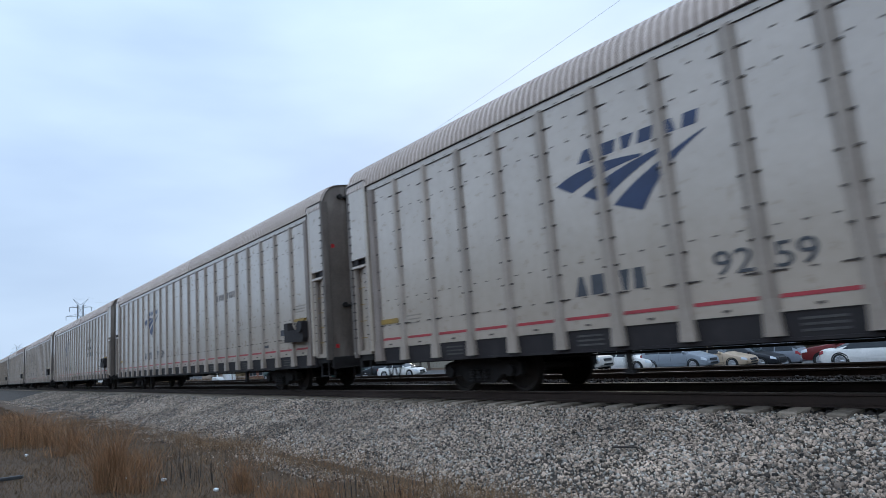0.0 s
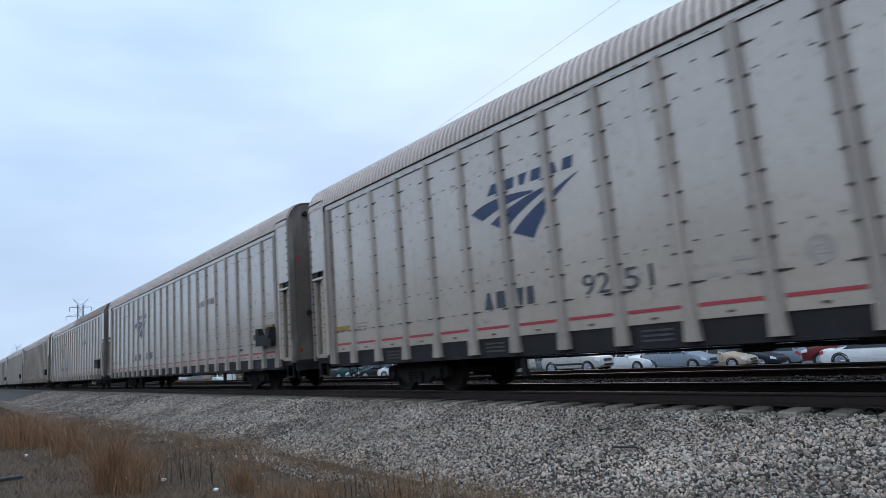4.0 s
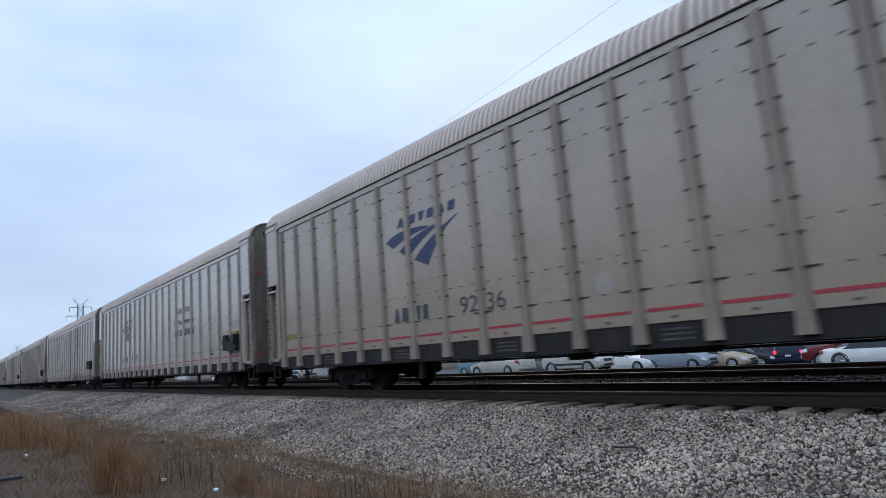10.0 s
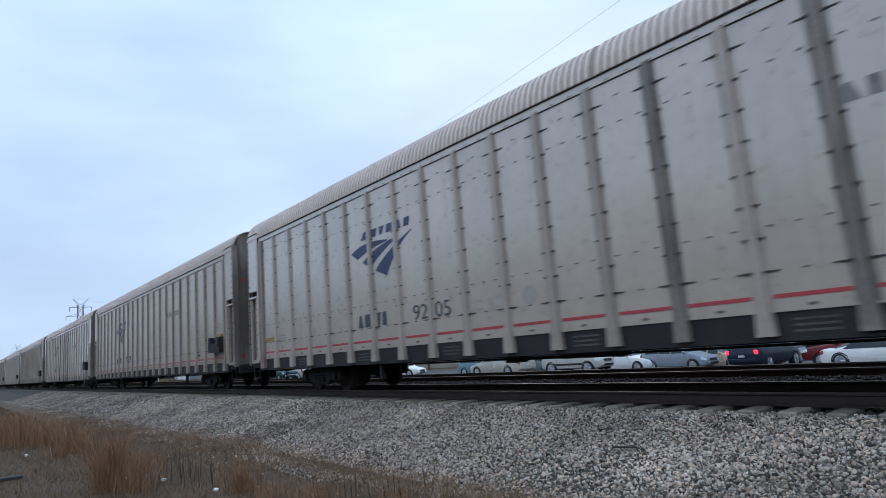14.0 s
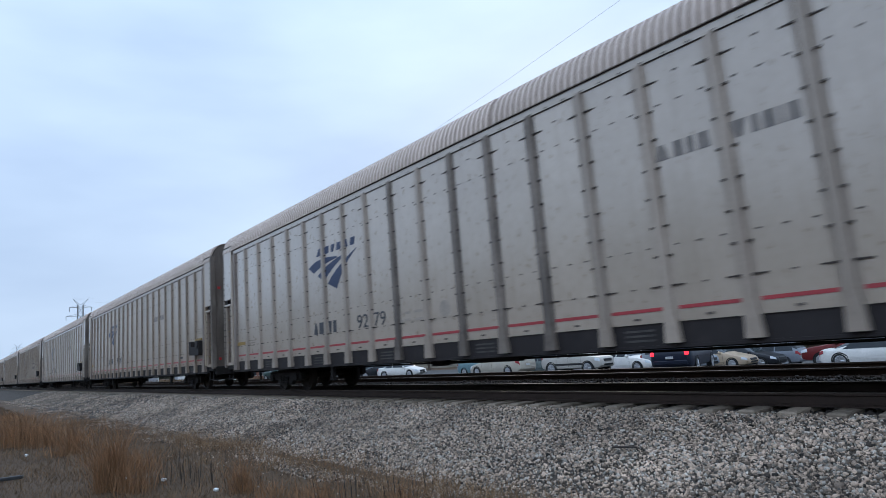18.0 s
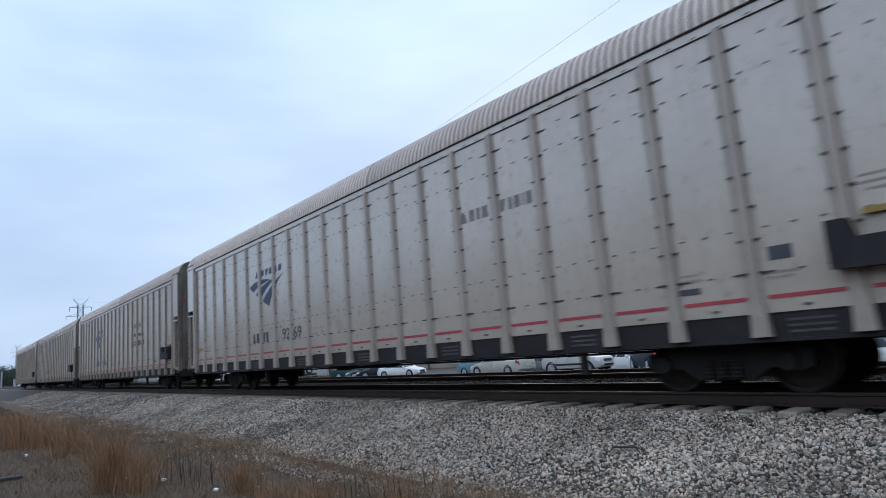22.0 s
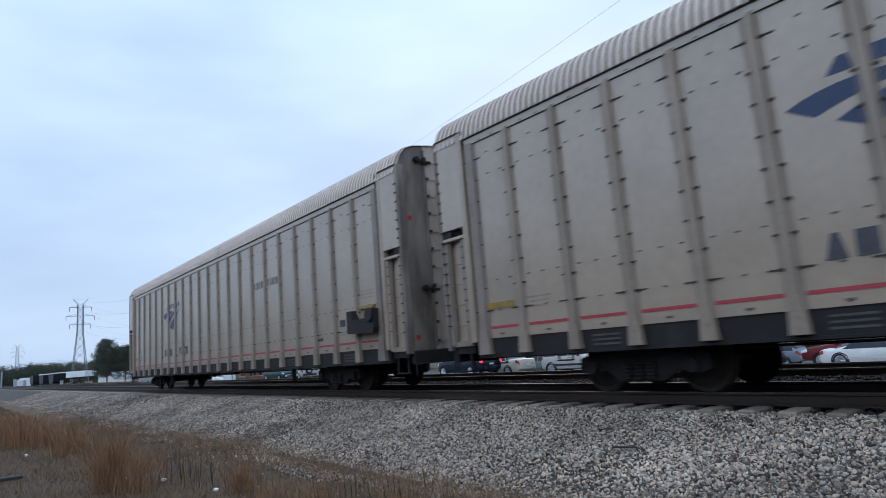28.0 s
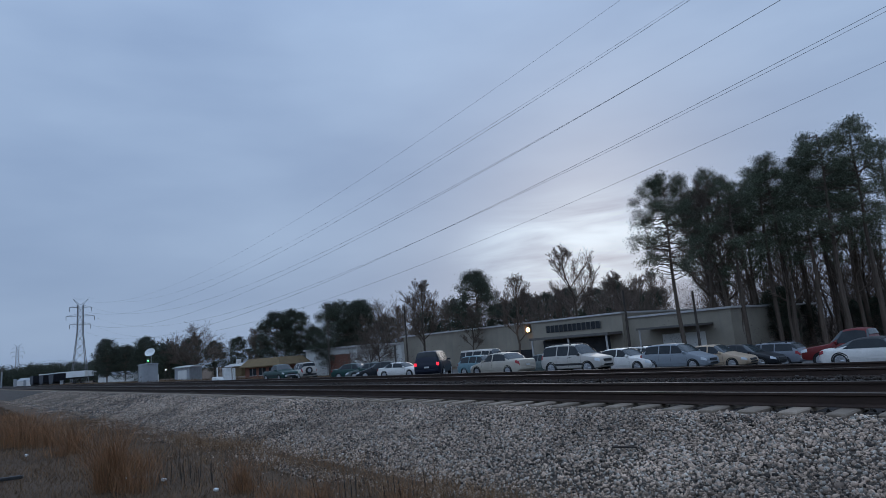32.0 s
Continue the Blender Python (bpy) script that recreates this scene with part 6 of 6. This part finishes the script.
# ---- power line ----
LINE_Y, POLE_A, POLE_C = 50.0, -368.0, 48.0
LEVELS = ((4.6, 0.0), (6.2, 4.2), (4.8, 8.6))


def pylon(x, y, base, name="transmission_tower"):
    t = thing(name, "grey lattice steel transmission tower", "pylon", at=(x, y, base), group="transmission towers")
    legs = [(3.6, 0.0), (2.1, 16.0), (1.3, 25.0), (1.15, 39.0)]
    r = 0.16
    for sx in (-1, 1):
        for sy in (-1, 1):
            s = Solid()
            for (a, z0), (b, z1) in zip(legs, legs[1:]):
                s.tube((sx * a, sy * a, z0), (sx * b, sy * b, z1), r, 5)
            part("leg", s, M["tower"], t)
    zs = [0, 6, 11, 16, 20, 24, 27.5, 31, 34.5, 38]
    br = Solid()
    for z0, z1 in zip(zs, zs[1:]):
        a, b = np.interp(z0, [q for _, q in legs], [p for p, _ in legs]), np.interp(z1, [q for _, q in legs], [p for p, _ in legs])
        for s in (-1, 1):
            br.tube((s * a, -a, z0), (s * b, b, z1), 0.07, 4).tube((s * a, a, z0), (s * b, -b, z1), 0.07, 4)
            br.tube((-a, s * a, z0), (b, s * b, z1), 0.07, 4).tube((a, s * a, z0), (-b, s * b, z1), 0.07, 4)
            br.tube((s * b, -b, z1), (s * b, b, z1), 0.07, 4).tube((-b, s * b, z1), (b, s * b, z1), 0.07, 4)
    part("bracing", br, M["tower"], t)
    for half, dz in LEVELS:
        z = 29.2 + dz
        arm = Solid()
        for s in (-1, 1):
            arm.tube((-0.9, s * 1.0, z), (0, s * half, z), 0.1, 4).tube((0.9, s * 1.0, z), (0, s * half, z), 0.1, 4).tube((0, s * 1.0, z + 1.1), (0, s * half, z), 0.08, 4)
        arm.tube((0, -half, z), (0, half, z), 0.1, 4)
        a = part("crossarm", arm, M["tower"], t)
        for s in (-1, 1):
            part("insulator", Solid().tube((0, s * half, z), (0, s * half, z - 2.2), 0.13, 6), M["tower"], a)
    top = Solid()
    for s in (-1, 1):
        top.tube((0, s * 1.1, 39), (0, s * 3.4, 42), 0.1, 4).tube((0, 0, 39), (0, s * 3.4, 42), 0.08, 4)
    top.tube((0, -3.4, 42), (0, 3.4, 42), 0.06, 4)
    part("shield_peak", top, M["tower"], t)
    return t


pylon(POLE_A, 53.0, -2.2).scale = (1.04, 1.04, 1.04)
pylon(POLE_C, LINE_Y, -2.2)
for px in (-1047.0, -1120.0):
    pylon(px, 75.0 if px > -1100 else 30.0, -2.2).scale = (1.34, 1.34, 1.34)


def conductor(y0, y1, lift, r, name, z_low=10.4):
    xs = np.linspace(POLE_A, POLE_C, 60)
    v = []
    for x in xs:
        f = (x - POLE_A) / (POLE_C - POLE_A)
        y, z = y0 + (y1 - y0) * f, z_low + lift + 0.00043 * (x + 160.0) ** 2
        v += [(x, y + r * math.cos(a * 1.2566), z + r * math.sin(a * 1.2566)) for a in range(5)]
    s = Solid().add(v, [(5 * i + a, 5 * i + (a + 1) % 5, 5 * i + 5 + (a + 1) % 5, 5 * i + 5 + a) for i in range(59) for a in range(5)])
    return tagged(new(name, raw_mesh(s, name, M["wire"])), "sagging overhead power conductor between towers", "power line", "overhead conductors")


for half, lift in ((4.6, 0.0), (5.2, 4.0), (4.0, 8.95)):
    for s in (-1, 1):
        conductor(52.5 + s * half, LINE_Y + s * half, lift, 0.017, "power_conductor")
for s in (-1, 1):
    conductor(52.5 + s * 3.4, LINE_Y + s * 3.0, 13.7, 0.012, "shield_wire")
for px, d, h in ((583, 96, 9.0), (722, 104, 11.0), (1118, 66, 8.0), (1243, 60, 7.0), (640, 108, 8.0)):
    x, y = from_eye(px, d)
    up = thing("utility_pole", "dark wooden utility pole beside the building", "utility pole", at=(x, y, ground_height(x, y) - 0.2), group="utility poles")
    part("pole", Solid().tube((0, 0, 0), (0, 0, h), 0.16, 8, 0.11), M["pole"], up)
    if h > 8.5:
        part("crossarm", Solid().box(-0.06, 0.06, -1.3, 1.3, h - 0.7, h - 0.55), M["pole"], up, at=(0, 0, 0), turn=0.7)
        part("crossarm", Solid().box(-0.06, 0.06, -1.3, 1.3, h - 1.7, h - 1.55), M["pole"], up, at=(0, 0, 0), turn=0.7)


# ---- loose ballast and dry grass ----
def many(base_v, base_f, place_xyz, scale_xyz, seed, tilt=True):
    """Joined copies of one small shape, each turned and stretched."""
    g = np.random.default_rng(seed)
    k, nv = len(place_xyz), len(base_v)
    if tilt:
        q = g.normal(0, 1, (k, 4))
        q /= np.linalg.norm(q, axis=1)[:, None]
        w, x, y, z = q.T
        R = np.stack([1 - 2 * (y * y + z * z), 2 * (x * y - z * w), 2 * (x * z + y * w), 2 * (x * y + z * w), 1 - 2 * (x * x + z * z), 2 * (y * z - x * w),
                      2 * (x * z - y * w), 2 * (y * z + x * w), 1 - 2 * (x * x + y * y)], 1).reshape(k, 3, 3)
    else:
        R = np.repeat(np.eye(3)[None], k, 0)
    v = base_v[None] * scale_xyz[:, None, :] * g.uniform(0.72, 1.28, (k, nv, 1))
    v = np.einsum("kij,knj->kni", R, v) + place_xyz[:, None, :]
    f = (base_f[None] + (np.arange(k) * nv)[:, None, None]).reshape(-1, base_f.shape[1])
    me = bpy.data.meshes.new("many")
    me.vertices.add(k * nv)
    me.vertices.foreach_set("co", v.reshape(-1))
    m = base_f.shape[1]
    me.loops.add(len(f) * m)
    me.loops.foreach_set("vertex_index", f.reshape(-1).astype(np.int32))
    me.polygons.add(len(f))
    me.polygons.foreach_set("loop_start", np.arange(0, len(f) * m, m, dtype=np.int32))
    me.update(calc_edges=True)
    return me


def heights(x, y):
    return np.array([ground_height(a, b) for a, b in zip(x, y)])


def stones():
    octa = np.array([(1, 0.1, -0.2), (-1, 0.1, 0.1), (0.1, 1, -0.3), (-0.2, -1, 0.2), (0.3, 0.2, 1), (-0.1, -0.1, -1), (-0.65, 0.65, 0.6), (0.75, -0.7, 0.35)], float)
    bm = bmesh.new()
    for v in octa:
        bm.verts.new(v)
    bmesh.ops.convex_hull(bm, input=bm.verts[:])
    bmesh.ops.triangulate(bm, faces=bm.faces[:])
    bm.verts.index_update()
    bv = np.array([v.co[:] for v in bm.verts])
    bf = np.array([[v.index for v in f.verts] for f in bm.faces])
    bm.free()
    g = np.random.default_rng(4)
    for name, x0, x1, y0, y1, count, size in (("ballast_stones", -13, 0.5, 4.3, 8.25, 92000, 0.0175), ("ballast_stones", -30, -13, 4.0, 8.25, 56000, 0.0195), ("ballast_stones", -75, -30, 3.4, 8.06, 22000, 0.027),
                                              ("crib_stones", -30, 1, 8.25, 15.4, 18000, 0.03)):
        x, y = g.uniform(x0, x1, count), g.uniform(y0, y1, count)
        edge = 4.45 + 0.22 * np.sin(x * 0.8) + 0.2 * np.sin(x * 2.3 + 1) + 0.006 * np.minimum(0, x + 12)
        keep = (y > edge + g.exponential(0.3, count) - 0.1) & ((y > 6.1) | (g.random(count) < 0.8 + 0.2 * np.sin(x * 1.3 + y * 2.0)))
        x, y = x[keep], y[keep]
        z = heights(x, y) + g.uniform(-0.2, 0.75, len(x)) * size
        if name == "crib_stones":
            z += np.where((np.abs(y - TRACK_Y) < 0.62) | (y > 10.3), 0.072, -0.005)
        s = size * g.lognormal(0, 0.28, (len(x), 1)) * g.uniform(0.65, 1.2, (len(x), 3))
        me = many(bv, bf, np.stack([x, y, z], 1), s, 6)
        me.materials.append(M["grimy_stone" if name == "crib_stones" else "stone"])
        tagged(new(name, me), "oil-stained dark ballast between the rails" if name == "crib_stones" else "loose grey and white crushed stone ballast", "ballast", kind="stuff")
    # stray stones in the grass
    x, y = g.uniform(-14, -2, 240), g.uniform(3.6, 4.8, 240)
    me = many(bv, bf, np.stack([x, y, heights(x, y)], 1), 0.017 * g.lognormal(0, 0.3, (240, 3)), 7)
    me.materials.append(M["stone"])
    tagged(new("stray_stones", me), "scattered stones in the dry grass", "stones", kind="stuff")


stones()


def blades(name, x, y, length, width, lean, mat, label, category, seed, bend=0.3):
    """Upright tapering blades in two joints, as one mesh."""
    g = np.random.default_rng(seed)
    k = len(x)
    z = heights(x, y) - 0.02
    a = g.uniform(0, 2 * np.pi, k)
    ln = length * g.uniform(0.5, 1.15, k)
    le = g.normal(0, lean, (k, 2))
    w = width * g.uniform(0.6, 1.3, k)
    v = np.empty((k, 5, 3))
    dx, dy = np.cos(a) * w, np.sin(a) * w
    mx, my = x + le[:, 0] * ln * 0.45, y + le[:, 1] * ln * 0.45
    tx, ty = x + le[:, 0] * ln * (1 + bend), y + le[:, 1] * ln * (1 + bend)
    v[:, 0], v[:, 1] = np.stack([x - dx, y - dy, z], 1), np.stack([x + dx, y + dy, z], 1)
    v[:, 2], v[:, 3] = np.stack([mx + dx * 0.8, my + dy * 0.8, z + ln * 0.55], 1), np.stack([mx - dx * 0.8, my - dy * 0.8, z + ln * 0.55], 1)
    v[:, 4] = np.stack([tx, ty, z + ln], 1)
    s = Solid()
    s.v = [tuple(p) for p in v.reshape(-1, 3)]
    s.f = [q for i in range(k) for q in ((5 * i, 5 * i + 1, 5 * i + 2, 5 * i + 3), (5 * i + 3, 5 * i + 2, 5 * i + 4))]
    tagged(new(name, raw_mesh(s, name, M[mat])), label, category, kind="stuff")


def grasses():
    g = np.random.default_rng(12)
    # flattened dead turf
    n = 62000
    x = -2.0 - 30 * g.random(n) ** 1.3
    y = g.uniform(0.0, 5.1, n) + 0.012 * np.minimum(0, x + 12)
    blades("dead_turf", x, y, 0.11, 0.0035, 0.75, "thatch", "short flattened dead grass", "grass", 13)
    n = 16000
    x, y = g.normal(-4.0, 9.0, n), g.normal(-2.5, 2.4, n)
    ok = y < 2.2
    blades("thin_turf", x[ok], y[ok], 0.1, 0.004, 0.75, "thatch", "thin dead grass round the verge", "grass", 17)
    n = 26000
    x = -32 - 60 * g.random(n)
    y = g.uniform(-2.0, 3.2, n)
    blades("far_turf", x, y, 0.16, 0.01, 0.7, "thatch", "dead grass along the verge", "grass", 14)
    # rough brown field beyond the far track
    n = 14000
    x, y = g.uniform(-190, -60, n), g.uniform(17.5, 48, n)
    ok = (x < -76) | (y < 21.5)
    blades("field_grass", x[ok], y[ok], 0.55, 0.03, 0.5, "thatch", "rough brown winter grass in the field", "grass", 16)
    # thin standing straw all over the verge
    n = 15000
    x = -5.0 - 34 * g.random(n) ** 1.2
    y = g.uniform(1.2, 5.15, n) + 0.006 * np.minimum(0, x + 12)
    ok = np.sin(x * 1.7 + 1.3 * np.sin(y * 2.1)) + 0.6 * np.sin(x * 0.6 + y) > -0.3
    x, y = x[ok], y[ok]
    blades("standing_straw", x, y, 0.24, 0.0022, 0.35, "straw", "thin standing dry straw on the verge", "grass", 15)
    n = 5200
    x, y = -2.5 - 15 * g.random(n), 4.75 + 0.3 * g.normal(0, 1, n)
    blades("edge_straw", x, y, 0.26, 0.0022, 0.4, "straw", "thin dry straw along the foot of the ballast", "grass", 19)
    # orange broom grass in clumps
    cl = [(-10.9, 2.0, 1.1, 300, 0.2), (-10.4, 2.25, 0.6, 160, 0.25), (-9.0, 3.34, 0.52, 200, 0.16), (-12.2, 2.7, 0.42, 150, 0.4), (-17.2, 2.3, 0.85, 240, 0.35), (-20.0, 2.05, 0.85, 240, 0.4), (-21.2, 1.6, 1.05, 280, 0.45),
          (-7.5, 3.7, 0.3, 150, 0.3), (-6.3, 4.2, 0.26, 120, 0.25), (-14.5, 2.6, 0.4, 140, 0.5), (-28, 1.6, 0.6, 220, 0.8), (-36, 2.1, 0.5, 240, 1.0), (-8.2, 3.4, 0.28, 130, 0.35), (-24.5, 2.2, 0.45, 160, 0.7)]
    for i, (cx, cy, ln, k, rad) in enumerate(cl):
        k = int(k * 1.7)
        blades("broom_grass", cx + g.normal(0, rad * 0.6, k), cy + g.normal(0, rad * 0.6, k), ln, 0.0014 + 0.00014 * abs(cx), 0.27, "broom", "tuft of tall orange-brown dry grass", "grass", 20 + i)
    # dark dead stalks
    for i, (cx, cy, spread, k, ln) in enumerate(((-10.75, 2.85, 0.45, 22, 0.62), (-10.2, 3.15, 0.35, 14, 0.48), (-9.0, 3.5, 0.3, 12, 0.4), (-7.3, 3.85, 0.3, 12, 0.32), (-6.3, 4.3, 0.5, 16, 0.36))):
        blades("dead_stalks", cx + g.normal(0, spread * 0.6, k), cy + g.normal(0, spread * 0.5, k), ln, 0.007, 0.06, "stalk", "thin dark dead weed stalks", "weeds", 50 + i, bend=0.0)
    # scraps of litter
    for i, (lx, ly, s) in enumerate(((-17.98, 1.53, 0.05), (-9.38, 3.09, 0.034), (-10.8, 2.74, 0.036), (-11.5, 2.35, 0.022))):
        lz = ground_height(lx, ly)
        b = Solid().box(-s, s, -s * 0.7, s * 0.7, -0.01, s * 0.9, s * 0.2)
        tagged(new("paper_scrap", b.mesh("paper_scrap", M["white_paint"])), "crumpled white scrap of litter in the grass", "litter", "scraps of litter").matrix_world = pose(lx, ly, lz + 0.02, 12, 8 * i, 40 * i)
    b = Solid().box(-0.3, 0.3, -0.05, 0.05, 0, 0.06, 0.01)
    tagged(new("dark_offcut", b.mesh("dark_offcut", M["trim"])), "short dark offcut lying in the grass", "debris").matrix_world = pose(-14.0, 0.85, ground_height(-14.0, 0.85) + 0.04, 0, 0, 80)
    b = Solid().tube((-0.16, 0, 0), (0.16, 0.02, 0.01), 0.018, 6, 0.01).tube((0.0, 0, 0), (0.1, 0.07, 0.02), 0.012, 5, 0.006)
    tagged(new("dark_stick", b.mesh("dark_stick", M["stalk"])), "small dark stick lying on the ballast", "stick").matrix_world = pose(-4.75, 6.5, ground_height(-4.75, 6.5) + 0.06, 0, 0, 10)


grasses()


# ---- what moves ----
SPEED = (-3.3476189199082077e-08, 3.275895658852579e-06, -0.00012052647964588738, 0.0020074021812313274, -0.015184205720390883, 0.05039910415620962, 13.251546745955084, -13.804621152252656)


def rear_of_first(t):
    """Where the gap behind the first carrier lies at t seconds."""
    s, u = 0.0, min(t, 30.0)
    for c in SPEED:
        s = s * u + c
    return s + 10.7 * (t - u)


def motions():
    for k, c in enumerate(CARS):
        x0 = -k * CAR_PITCH + CAR_PITCH / 2
        walk(c, [(t / 2, pose(rear_of_first(t / 2) + x0, TRACK_Y, 0)) for t in range(65)])
    # a dark car backs out of its bay, swings round and drives along the lane
    walk(DRIVER, [(t, pose(x, y, ground_height(x, y), 0, 0, a)) for t, x, y, a in (
        (0, -14.4, 44.4, 88), (8, -14.6, 44.1, 88), (9, -15.0, 42.0, 88), (10, -15.2, 39.4, 88), (12, -15.0, 38.0, 88), (14, -14.9, 33.3, 88), (17, -15.3, 27.7, 99), (18, -15.5, 26.5, 106), (20, -15.7, 24.7, 121),
        (20.8, -15.7, 24.7, 124), (22, -15.8, 25.0, 137), (23.2, -16.1, 25.2, 152), (23.8, -16.5, 25.3, 160), (25.2, -17.4, 24.7, 170), (26.3, -23.5, 25.6, 175), (27.5, -28.0, 25.6, 177), (28.0, -29.6, 25.5, 176), (28.8, -32.0, 25.5, 168), (29.6, -33.0, 25.4, 151), (30.8, -33.1, 25.4, 134), (32.0, -33.0, 25.4, 131))])
    lead = WHEELS[0]
    at = lead.location.copy()
    walk(lead, [(i / 30, pose(at.x, at.y, at.z, 0, math.degrees((rear_of_first(i / 30) - rear_of_first(0)) / 0.42) % 360, 0)) for i in range(961)])
    turn = lead.animation_data
    for w in WHEELS[1:]:
        off = w.location - at
        w.matrix_parent_inverse = Matrix.Translation(off) @ w.matrix_parent_inverse
        w.rotation_mode = "QUATERNION"
        data = w.animation_data_create()
        data.action = turn.action
        data.action_slot = turn.action_slot


motions()
